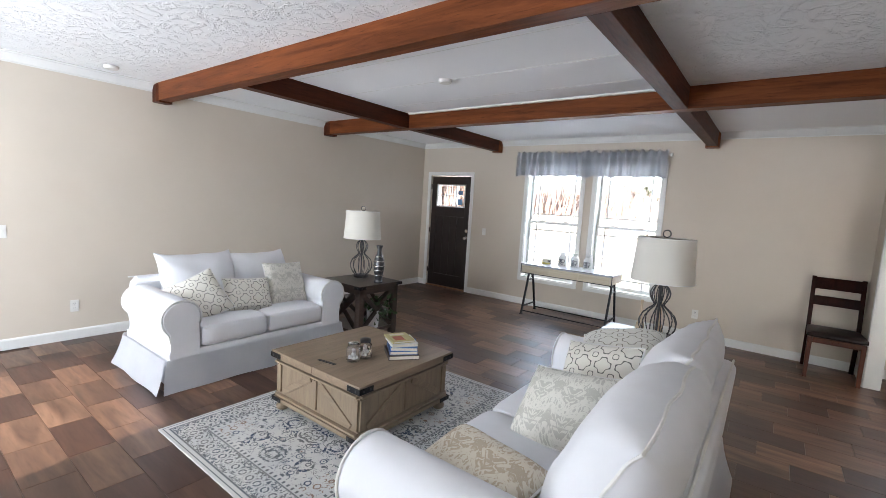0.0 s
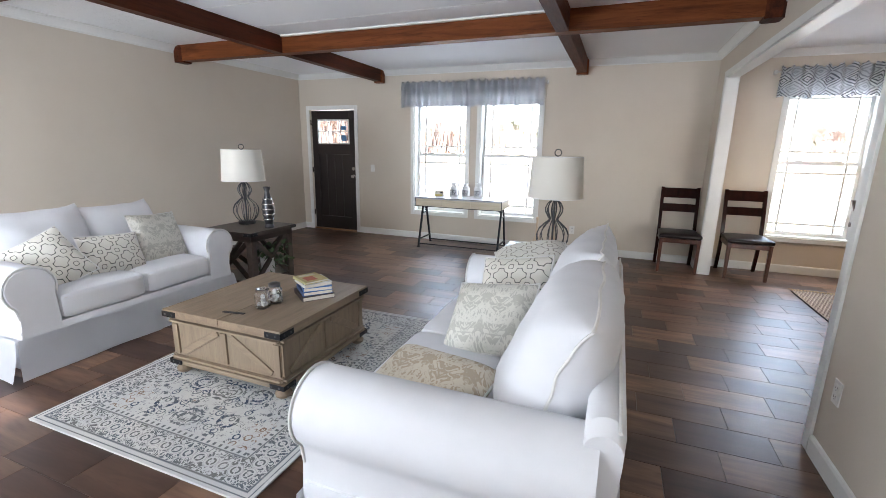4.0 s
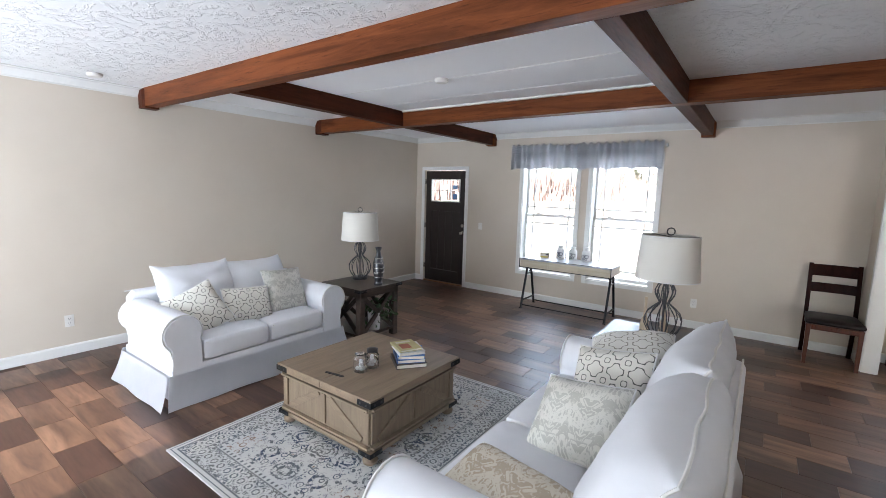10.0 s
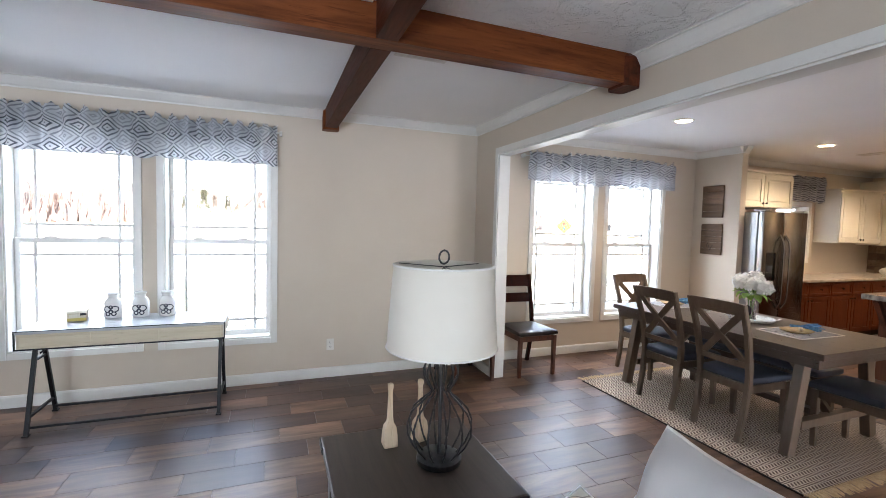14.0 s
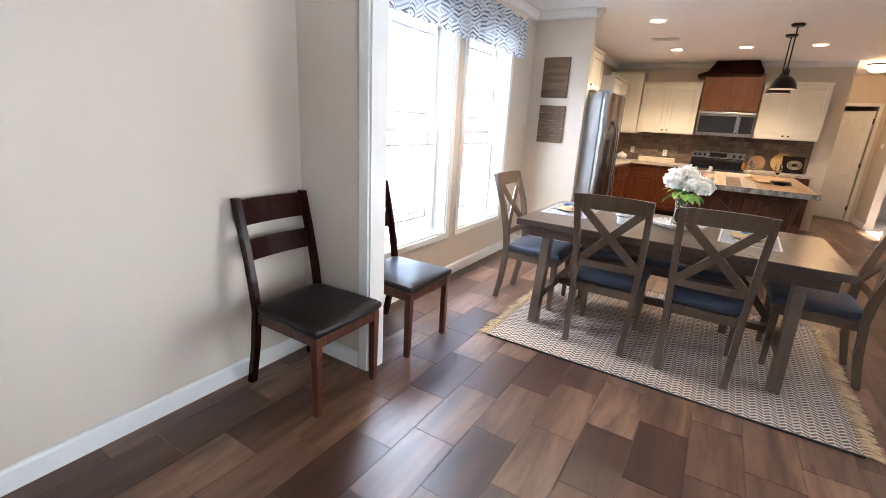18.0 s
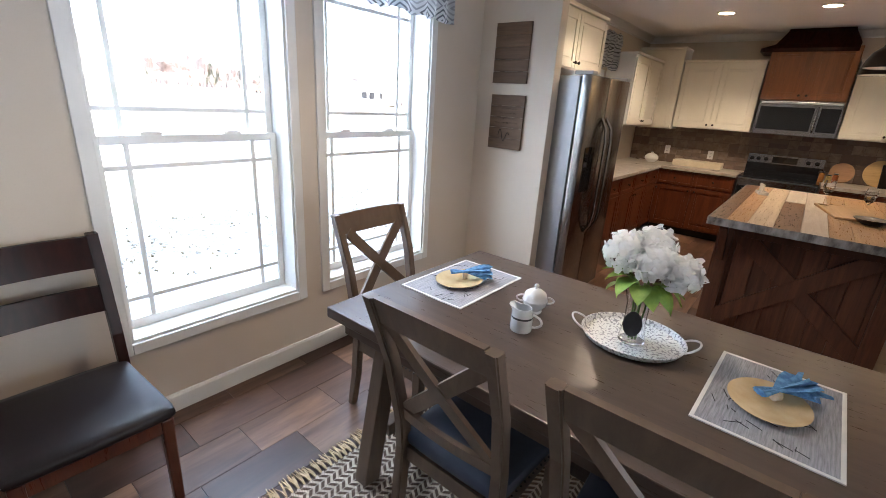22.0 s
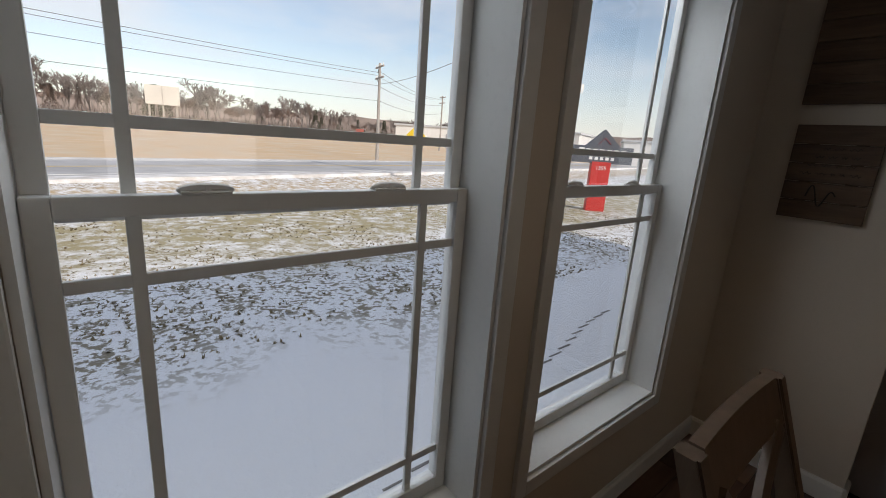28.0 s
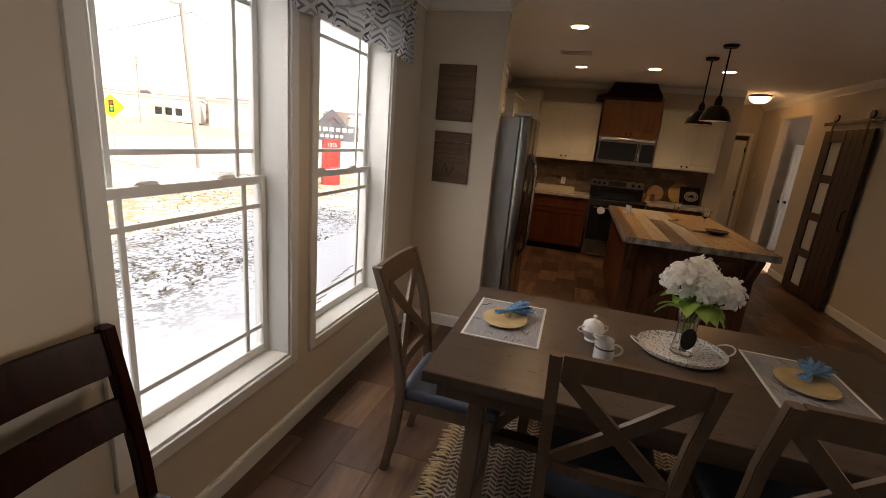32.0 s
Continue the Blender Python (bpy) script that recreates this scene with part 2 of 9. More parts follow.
def joined(tree, x, y, z=0.0):
    n = tree.nodes.new("ShaderNodeCombineXYZ")
    for slot, value in enumerate((x, y, z)):
        if isinstance(value, bpy.types.NodeSocket):
            tree.links.new(value, n.inputs[slot])
        else:
            n.inputs[slot].default_value = value
    return n.outputs[0]


def cosine(tree, s, scale, shift=0.0):
    return math_node(tree, "COSINE", math_node(tree, "ADD", math_node(tree, "MULTIPLY", s, scale), shift))


def band(tree, s, low, high, soft=0.03):
    """1 between low and high, with soft edges."""
    up, down = ramp(tree, s, low - soft, low + soft), ramp(tree, s, high + soft, high - soft)
    return math_node(tree, "MULTIPLY", up, down)


def trellis(name, ground, line, cell=0.13):
    """Cloth with a quatrefoil trellis of lines."""
    m, tree, sh = nodes_of(name)
    v = where(tree)
    x, y, _ = split(tree, v)
    k = 2 * math.pi / cell
    f = math_node(tree, "ADD", cosine(tree, x, k), cosine(tree, y, k))
    g = math_node(tree, "MULTIPLY", math_node(tree, "MULTIPLY", cosine(tree, x, 2 * k), cosine(tree, y, 2 * k)), 0.55)
    f = math_node(tree, "ADD", f, g)
    one, two = band(tree, f, -0.28, 0.14, 0.06), band(tree, f, 1.45, 1.8, 0.06)
    lines = math_node(tree, "MAXIMUM", one, two)
    weave = noisy(tree, v, 420, 2)
    col = blend(tree, ground, line, lines)
    col = blend(tree, col, tuple(c * 0.8 for c in ground), ramp(tree, weave, 0.5, 1.2))
    tree.links.new(col, sh.inputs["Base Color"])
    sh.inputs["Roughness"].default_value = 0.85
    sh.inputs["Sheen Weight"].default_value = 0.2
    bumped(tree, sh, weave, 0.35, 0.001)
    return m


def damask(name, ground, figure, cell=0.30):
    """Cloth with a mirrored leaf figure."""
    m, tree, sh = nodes_of(name)
    v = where(tree)
    x, y, _ = split(tree, v)
    mx = math_node(tree, "PINGPONG", x, cell / 2)
    my = math_node(tree, "PINGPONG", math_node(tree, "ADD", y, math_node(tree, "MULTIPLY", mx, 0.6)), cell)
    p = joined(tree, mx, my)
    n = noisy(tree, p, 38, 3, 0.5, 1.0)
    ringed = cosine(tree, math_node(tree, "ADD", math_node(tree, "MULTIPLY", n, 3.0), math_node(tree, "MULTIPLY", my, 8)), 6.0)
    fig = ramp(tree, ringed, -0.5, 0.5)
    weave = noisy(tree, v, 380, 2)
    col = blend(tree, blend(tree, ground, figure, fig), tuple(c * 0.85 for c in ground), ramp(tree, weave, 0.5, 1.2))
    tree.links.new(col, sh.inputs["Base Color"])
    r = tree.nodes.new("ShaderNodeMapRange")
    r.inputs["To Min"].default_value, r.inputs["To Max"].default_value = 0.45, 0.8
    tree.links.new(fig, r.inputs["Value"])
    tree.links.new(r.outputs["Result"], sh.inputs["Roughness"])
    bumped(tree, sh, fig, 0.25, 0.002)
    return m


def valance_cloth():
    """White cloth with hand-drawn rings of black and grey diamonds."""
    m, tree, sh = nodes_of("diamond_print_cloth")
    v = where(tree)
    x, y, z = split(tree, v)
    wob = noisy(tree, v, 3.2, 2, 0.4)
    px = math_node(tree, "PINGPONG", math_node(tree, "ADD", x, math_node(tree, "MULTIPLY", wob, 0.13)), 0.105)
    pz = math_node(tree, "PINGPONG", math_node(tree, "ADD", z, math_node(tree, "MULTIPLY", noisy(tree, v, 9, 2, 0.4), 0.03)), 0.088)
    d = math_node(tree, "ADD", math_node(tree, "MULTIPLY", px, 0.80), pz)
    lines = ramp(tree, cosine(tree, d, 2 * math.pi / 0.032), 0.15, 0.65)
    core = math_node(tree, "SUBTRACT", 1.0, ramp(tree, d, 0.060, 0.115))
    fade = ramp(tree, noisy(tree, v, 7, 3), 0.3, 0.75)
    grey = blend(tree, (0.06, 0.07, 0.09), (0.26, 0.28, 0.32), fade)
    col = blend(tree, (0.80, 0.81, 0.83), (0.66, 0.68, 0.71), ramp(tree, noisy(tree, v, 5, 2), 0.4, 0.65))
    col = blend(tree, col, (0.44, 0.46, 0.49), math_node(tree, "MULTIPLY", lines, 0.85))
    col = blend(tree, col, grey, math_node(tree, "MULTIPLY", lines, core))
    tree.links.new(col, sh.inputs["Base Color"])
    sh.inputs["Roughness"].default_value = 0.9
    sh.inputs["Subsurface Weight"].default_value = 0.0
    tr = tree.nodes.new("ShaderNodeBsdfTranslucent")
    tree.links.new(col, tr.inputs["Color"])
    mix = tree.nodes.new("ShaderNodeMixShader")
    mix.inputs[0].default_value = 0.2
    out = tree.nodes["Material Output"]
    tree.links.new(sh.outputs[0], mix.inputs[1])
    tree.links.new(tr.outputs[0], mix.inputs[2])
    tree.links.new(mix.outputs[0], out.inputs["Surface"])
    return m


def persian(name, w, h):
    """A worn grey and cream rug with bordered medallion figures, centred on its origin."""
    m, tree, sh = nodes_of(name)
    v = where(tree)
    x, y, _ = split(tree, v)
    ax, ay = math_node(tree, "ABSOLUTE", x), math_node(tree, "ABSOLUTE", y)
    edge = math_node(tree, "MINIMUM", math_node(tree, "SUBTRACT", w / 2, ax), math_node(tree, "SUBTRACT", h / 2, ay))
    p = joined(tree, ax, ay)
    # field: rosettes, leaves and small marks
    def flowers(scale, rnd, inner, rings):
        cells = tree.nodes.new("ShaderNodeTexVoronoi")
        cells.inputs["Scale"].default_value, cells.inputs["Randomness"].default_value = scale, rnd
        wob = tree.nodes.new("ShaderNodeVectorMath")
        tree.links.new(p, wob.inputs[0])
        tree.links.new(math_node(tree, "MULTIPLY", noisy(tree, p, 24, 2), 0.02), wob.inputs[1])
        tree.links.new(wob.outputs[0], cells.inputs["Vector"])
        d = cells.outputs["Distance"]
        return math_node(tree, "MULTIPLY", ramp(tree, cosine(tree, d, rings), -0.05, 0.3), ramp(tree, d, inner, inner * 0.92)), cells.outputs["Color"]
    big, tone = flowers(4.6, 0.55, 0.42, 52.0)
    small, tone2 = flowers(15.0, 0.9, 0.36, 19.0)
    vines = cosine(tree, noisy(tree, p, 11, 3, 0.5, 1.6), 46.0)
    petals = ramp(tree, noisy(tree, p, 42, 2, 0.5, 0.6), 0.42, 0.5)
    leaf = math_node(tree, "MULTIPLY", ramp(tree, vines, 0.55, 0.8), ramp(tree, noisy(tree, p, 20, 1), 0.45, 0.55))
    field = math_node(tree, "MAXIMUM", math_node(tree, "MAXIMUM", math_node(tree, "MULTIPLY", big, petals), small), leaf)
    # border: a zigzag with a rosette in every bay
    sidewise = ramp(tree, math_node(tree, "SUBTRACT", math_node(tree, "SUBTRACT", w / 2, ax), math_node(tree, "SUBTRACT", h / 2, ay)), -0.0005, 0.0005)
    run = math_node(tree, "ADD", math_node(tree, "MULTIPLY", ax, sidewise), math_node(tree, "MULTIPLY", ay, math_node(tree, "SUBTRACT", 1.0, sidewise)))
    zig = math_node(tree, "PINGPONG", run, 0.075)
    inset = math_node(tree, "SUBTRACT", edge, 0.055)
    lace = band(tree, math_node(tree, "SUBTRACT", math_node(tree, "MULTIPLY", zig, 2.0), inset), -0.007, 0.007, 0.002)
    bay = joined(tree, math_node(tree, "PINGPONG", math_node(tree, "ADD", run, 0.0375), 0.0375), math_node(tree, "SUBTRACT", inset, 0.075))
    far = tree.nodes.new("ShaderNodeVectorMath")
    far.operation = "LENGTH"
    tree.links.new(bay, far.inputs[0])
    rose = math_node(tree, "MULTIPLY", ramp(tree, cosine(tree, far.outputs["Value"], 330.0), -0.2, 0.2), ramp(tree, far.outputs["Value"], 0.036, 0.033))
    scroll = ramp(tree, cosine(tree, noisy(tree, p, 26, 2, 0.4, 1.0), 30.0), -0.35, 0.05)
    scroll = math_node(tree, "MULTIPLY", scroll, ramp(tree, far.outputs["Value"], 0.036, 0.040))
    border = math_node(tree, "MULTIPLY", math_node(tree, "MAXIMUM", rose, scroll), math_node(tree, "SUBTRACT", 1.0, lace))
    wide = band(tree, edge, 0.055, 0.205, 0.004)
    fig = math_node(tree, "ADD", math_node(tree, "MULTIPLY", border, wide), math_node(tree, "MULTIPLY", field, ramp(tree, edge, 0.25, 0.255)))
    guard = math_node(tree, "MAXIMUM", band(tree, edge, 0.045, 0.055, 0.003), band(tree, edge, 0.205, 0.213, 0.003))
    guard = math_node(tree, "MAXIMUM", guard, band(tree, edge, 0.018, 0.024, 0.002))
    dots = cosine(tree, run, 2 * math.pi / 0.04)
    guard2 = math_node(tree, "MULTIPLY", band(tree, edge, 0.220, 0.240, 0.003), ramp(tree, dots, 0.2, 0.5))
    fig = math_node(tree, "MINIMUM", math_node(tree, "MAXIMUM", math_node(tree, "MAXIMUM", fig, guard), guard2), 1.0)
    worn = noisy(tree, v, 5, 6, 0.7)
    fig = math_node(tree, "MULTIPLY", fig, ramp(tree, worn, 0.16, 0.42))
    tint = noisy(tree, p, 3.2, 2)
    ink = blend(tree, (0.10, 0.115, 0.135), (0.15, 0.145, 0.14), ramp(tree, tint, 0.4, 0.6))
    inner = ramp(tree, edge, 0.25, 0.255)
    hue, bright, _ = split(tree, tone)
    hue2, bright2, _ = split(tree, tone2)
    ink = blend(tree, ink, (0.26, 0.15, 0.095), math_node(tree, "MULTIPLY", inner, math_node(tree, "MULTIPLY", ramp(tree, hue, 0.55, 0.6), 0.8)))
    ink = blend(tree, ink, (0.035, 0.055, 0.10), math_node(tree, "MULTIPLY", inner, ramp(tree, bright2, 0.55, 0.6)))
    ground = blend(tree, (0.60, 0.585, 0.55), (0.50, 0.505, 0.505), ramp(tree, noisy(tree, v, 2.5, 5), 0.35, 0.65))
    pile = noisy(tree, v, 300, 2)
    col = blend(tree, ground, ink, fig)
    col = blend(tree, col, (0.25, 0.25, 0.26), math_node(tree, "MULTIPLY", ramp(tree, pile, 0.5, 1.0), 0.6))
    tree.links.new(col, sh.inputs["Base Color"])
    sh.inputs["Roughness"].default_value = 0.95
    bumped(tree, sh, pile, 0.5, 0.003)
    return m


def chevron_weave():
    """A flat-woven jute rug with dark zigzag rows."""
    m, tree, sh = nodes_of("zigzag_jute_weave")
    v = where(tree)
    x, y, _ = split(tree, v)
    zig = math_node(tree, "PINGPONG", y, 0.032)
    s = math_node(tree, "ADD", x, math_node(tree, "MULTIPLY", zig, 0.75))
    c = cosine(tree, s, 2 * math.pi / 0.030)
    strand = cosine(tree, math_node(tree, "SUBTRACT", x, math_node(tree, "MULTIPLY", zig, 0.9)), 2 * math.pi / 0.009)
    dark = ramp(tree, c, -0.35, 0.05)
    seam = math_node(tree, "MAXIMUM", band(tree, zig, -0.1, 0.003, 0.001), band(tree, zig, 0.0295, 0.1, 0.001))
    worn = noisy(tree, v, 130, 3)
    col = blend(tree, (0.56, 0.455, 0.355), (0.115, 0.070, 0.050), dark)
    col = blend(tree, col, (0.64, 0.54, 0.44), math_node(tree, "MULTIPLY", seam, 0.5))
    col = blend(tree, col, (0.30, 0.215, 0.15), math_node(tree, "MULTIPLY", ramp(tree, worn, 0.4, 0.8), 0.35))
    tree.links.new(col, sh.inputs["Base Color"])
    sh.inputs["Roughness"].default_value = 0.95
    h = math_node(tree, "ADD", math_node(tree, "MULTIPLY", strand, 0.5), c)
    bumped(tree, sh, h, 0.6, 0.004)
    return m


def floor_tile(name, random_node, socket):
    """Glazed wood-look porcelain, each tile with its own tone and figure."""
    m, tree, sh = nodes_of(name)
    info = tree.nodes.new(random_node)
    rnd = info.outputs[socket]
    v = where(tree, (1.3, 9, 9))
    add = tree.nodes.new("ShaderNodeVectorMath")
    tree.links.new(v, add.inputs[0])
    tree.links.new(math_node(tree, "MULTIPLY", rnd, 91.0), add.inputs[1])
    v = add.outputs[0]
    grain, streak = noisy(tree, v, 1.3, 5, 0.55, 0.8), noisy(tree, v, 7.0, 3, 0.5)
    dark = blend(tree, (0.032, 0.0135, 0.0090), (0.100, 0.049, 0.030), ramp(tree, rnd, 0.1, 1.0))
    light = blend(tree, (0.066, 0.029, 0.0190), (0.265, 0.150, 0.091), ramp(tree, rnd, 0.2, 1.0))
    col = blend(tree, dark, light, ramp(tree, grain, 0.32, 0.66))
    col = blend(tree, col, (0.032, 0.014, 0.009), math_node(tree, "MULTIPLY", ramp(tree, streak, 0.54, 0.80), 0.35))
    blotch = noisy(tree, v, 0.36, 2, 0.5, 0.6)
    col = blend(tree, col, (0.034, 0.014, 0.009), math_node(tree, "MULTIPLY", ramp(tree, blotch, 0.54, 0.68), 0.55))
    knot = noisy(tree, v, 0.75, 2, 0.4, 0.3)
    col = blend(tree, col, (0.05, 0.026, 0.016), math_node(tree, "MULTIPLY", ramp(tree, knot, 0.70, 0.76), 0.8))
    tree.links.new(col, sh.inputs["Base Color"])
    r = tree.nodes.new("ShaderNodeMapRange")
    r.inputs["To Min"].default_value, r.inputs["To Max"].default_value = 0.30, 0.42
    tree.links.new(streak, r.inputs["Value"])
    tree.links.new(r.outputs["Result"], sh.inputs["Roughness"])
    sh.inputs["Specular IOR Level"].default_value = 0.5
    bumped(tree, sh, grain, 0.08, 0.002)
    return m


LINEN = surface("white_slipcover_cloth", (0.745, 0.748, 0.775), (0.70, 0.705, 0.73), rough=0.9, scale=4, fine=500, bump=0.25, depth=0.0008)
LINEN_EDGE = surface("white_piping_cloth", (0.80, 0.79, 0.77), rough=0.9, fine=500)
TRELLIS = trellis("trellis_print_cloth", (0.68, 0.65, 0.58), (0.075, 0.072, 0.066), 0.115)
TRELLIS_GOLD = trellis("pale_trellis_print_cloth", (0.70, 0.68, 0.62), (0.22, 0.20, 0.16), 0.13)
DAMASK = damask("damask_cloth", (0.64, 0.62, 0.56), (0.46, 0.45, 0.40), 0.16)
DAMASK_GOLD = damask("gold_damask_cloth", (0.60, 0.545, 0.45), (0.43, 0.35, 0.26), 0.18)
VALANCE = valance_cloth()
RUG = persian("worn_bordered_rug", 1.524, 2.144)
CHEVRON = chevron_weave()
JUTE = surface("jute_fringe", (0.60, 0.44, 0.26), (0.46, 0.32, 0.17), rough=0.95, scale=40, fine=400, bump=0.4)
OAK = wood("greyed_brown_oak", (0.285, 0.208, 0.138), (0.205, 0.148, 0.098), rough=0.42, along="x", scale=1.0)
OAK_Y = wood("greyed_brown_oak_lengthwise", (0.275, 0.198, 0.132), (0.195, 0.138, 0.092), rough=0.38, along="y", scale=0.8)
OAK_Z = wood("greyed_brown_oak_upright", (0.275, 0.204, 0.136), (0.195, 0.141, 0.094), rough=0.45, along="z", scale=1.0)
DARK_TABLE = wood("dark_brown_table_wood", (0.060, 0.040, 0.031), (0.030, 0.020, 0.016), rough=0.33, along="y", bump=0.04, gloss=0.03, streaks=0.5)
ESPRESSO = wood("espresso_wood", (0.030, 0.0070, 0.0045), (0.012, 0.0032, 0.0023), rough=0.24, along="z", bump=0.03, gloss=0.02, streaks=0.4)
ESPRESSO.node_tree.nodes["Principled BSDF"].inputs["Specular IOR Level"].default_value = 0.12
CHERRY = wood("red_brown_wood", (0.11, 0.030, 0.013), (0.045, 0.013, 0.007), rough=0.28, along="z", bump=0.03, gloss=0.02, streaks=0.4)
GREYWOOD = wood("taupe_table_wood", (0.098, 0.070, 0.054), (0.066, 0.046, 0.036), rough=0.28, along="y", scale=0.9, bump=0.03, gloss=0.02, streaks=0.4)
GREYWOOD_Z = wood("taupe_chair_wood", (0.155, 0.106, 0.073), (0.102, 0.070, 0.048), rough=0.36, along="z", scale=0.9, bump=0.04, gloss=0.03, streaks=0.5)
IRON = surface("black_iron", (0.018, 0.018, 0.02), rough=0.42, metal=0.6, scale=20, fine=200, bump=0.2)
IRON_GREY = surface("dark_pewter_metal", (0.10, 0.10, 0.105), (0.06, 0.06, 0.065), rough=0.35, metal=0.85, scale=30, fine=240, bump=0.2)
CHROME = surface("satin_nickel", (0.62, 0.61, 0.58), rough=0.24, metal=1.0, scale=30, bump=0.02)
SHADE = surface("white_lampshade_linen", (0.72, 0.69, 0.625), (0.69, 0.66, 0.595), rough=0.9, scale=3, fine=600, bump=0.25, depth=0.0006)
LEATHER = surface("dark_brown_leather", (0.0150, 0.0100, 0.0102), (0.0105, 0.0070, 0.0074), rough=0.36, scale=8, fine=260, bump=0.25, depth=0.0008)
LEATHER.node_tree.nodes["Principled BSDF"].inputs["Specular IOR Level"].default_value = 0.22
NAVY = surface("slate_blue_upholstery", (0.048, 0.060, 0.092), (0.038, 0.048, 0.075), rough=0.55, scale=7, fine=420, bump=0.3, depth=0.0008)
DOORPAINT = surface("dark_brown_door_paint", (0.022, 0.013, 0.011), (0.017, 0.010, 0.008), rough=0.36, scale=3, fine=120, bump=0.1)
CERAMIC = surface("white_glazed_ceramic", (0.80, 0.80, 0.79), rough=0.12, scale=4, fine=30, bump=0.02)
INK = surface("dark_blue_print", (0.03, 0.035, 0.06), rough=0.4)
CREAMWOOD = wood("cream_painted_wood", (0.60, 0.53, 0.40), (0.50, 0.43, 0.31), rough=0.5, along="x")
PALEWOOD = wood("bleached_turned_wood", (0.62, 0.50, 0.36), (0.50, 0.38, 0.26), rough=0.55, along="z")
CLEAR = glass("clear_jar_glass")
PAPER = surface("cream_paper_pages", (0.70, 0.66, 0.56), rough=0.9, scale=60, fine=900, stretch=(1, 1, 12))
PLASTIC = surface("white_switch_plastic", (0.76, 0.74, 0.70), rough=0.35, scale=5, bump=0.0)
PLASTIC_GREY = surface("grey_slot", (0.10, 0.10, 0.10), rough=0.6)
LEAF = surface("dark_green_leaf", (0.045, 0.09, 0.03), (0.03, 0.06, 0.02), rough=0.5, scale=20, fine=90)
CARPET = surface("tan_carpet", (0.52, 0.44, 0.385), (0.46, 0.385, 0.335), rough=1.0, scale=3, fine=380, bump=0.8, depth=0.006)

# ---- mesh helpers ----
def mesh_of(name, bm, material, smooth=False):
    me = bpy.data.meshes.new(name)
    bmesh.ops.recalc_face_normals(bm, faces=bm.faces)
    bm.to_mesh(me)
    bm.free()
    for m in material if isinstance(material, (list, tuple)) else [material]:
        me.materials.append(m)
    if smooth:
        me.shade_smooth()
        me.set_sharp_from_angle(angle=radians(35))
    return me


def part(name, bm, material, parent=None, label="", smooth=False, kind="", at=None):
    """One mesh object, under a thing or a part."""
    ob = new(name, mesh_of(name, bm, material, smooth))
    if parent:
        ob.parent = parent
    if at is not None:
        ob.matrix_basis = at
    return tagged(ob, label=label, kind=kind)


def thing(name, label, category, at=None, group=""):
    ob = new(name)
    ob.empty_display_size = 0.1
    if at is not None:
        ob.matrix_basis = at
    return tagged(ob, label=label, category=category, group=group)


def box(x0, y0, z0, x1, y1, z1, bevel=0.0, bm=None, segments=2, turn=None):
    """A box between two corners, added to bm, with rounded edges."""
    own = bmesh.new()
    bmesh.ops.create_cube(own, size=1)
    s = Matrix.Translation(((x0 + x1) / 2, (y0 + y1) / 2, (z0 + z1) / 2)) @ Matrix.Diagonal((abs(x1 - x0), abs(y1 - y0), abs(z1 - z0), 1))
    bmesh.ops.transform(own, matrix=s, verts=own.verts)
    if bevel:
        bmesh.ops.bevel(own, geom=own.edges[:], offset=min(bevel, 0.49 * min(abs(x1 - x0), abs(y1 - y0), abs(z1 - z0))), segments=segments, affect="EDGES", profile=0.6)
    if turn is not None:
        bmesh.ops.transform(own, matrix=turn, verts=own.verts)
    return merged(bm, own)


def merged(bm, own):
    if bm is None:
        return own
    me = bpy.data.meshes.new("tmp")
    own.to_mesh(me)
    own.free()
    bm.from_mesh(me)
    bpy.data.meshes.remove(me)
    return bm


def beam_between(a, b, w, d, bm=None, bevel=0.002, up=(0, 0, 1)):
    """A straight bar of w across and d deep from a to b."""
    a, b = Vector(a), Vector(b)
    z = (b - a).normalized()
    x = Vector(up).cross(z)
    if x.length < 1e-4:
        x = Vector((1, 0, 0)).cross(z)
    x.normalize()
    y = z.cross(x)
    m = Matrix((x, y, z)).transposed().to_4x4()
    m.translation = a
    return box(-w / 2, -d / 2, 0, w / 2, d / 2, (b - a).length, bevel, bm, turn=m)


def lathe(profile, bm=None, steps=20, at=(0, 0, 0)):
    """A turned body from (radius, height) pairs."""
    own = bmesh.new()
    rings = []
    for r, z in profile:
        rings.append([own.verts.new((at[0] + r * math.cos(2 * math.pi * k / steps), at[1] + r * math.sin(2 * math.pi * k / steps), at[2] + z)) for k in range(steps)])
    for lo, hi in zip(rings, rings[1:]):
        for k in range(steps):
            own.faces.new((lo[k], lo[(k + 1) % steps], hi[(k + 1) % steps], hi[k]))
    if profile[0][0] > 1e-6:
        own.faces.new(rings[0][::-1])
    if profile[-1][0] > 1e-6:
        own.faces.new(rings[-1])
    bmesh.ops.remove_doubles(own, verts=own.verts, dist=1e-6)
    return merged(bm, own)


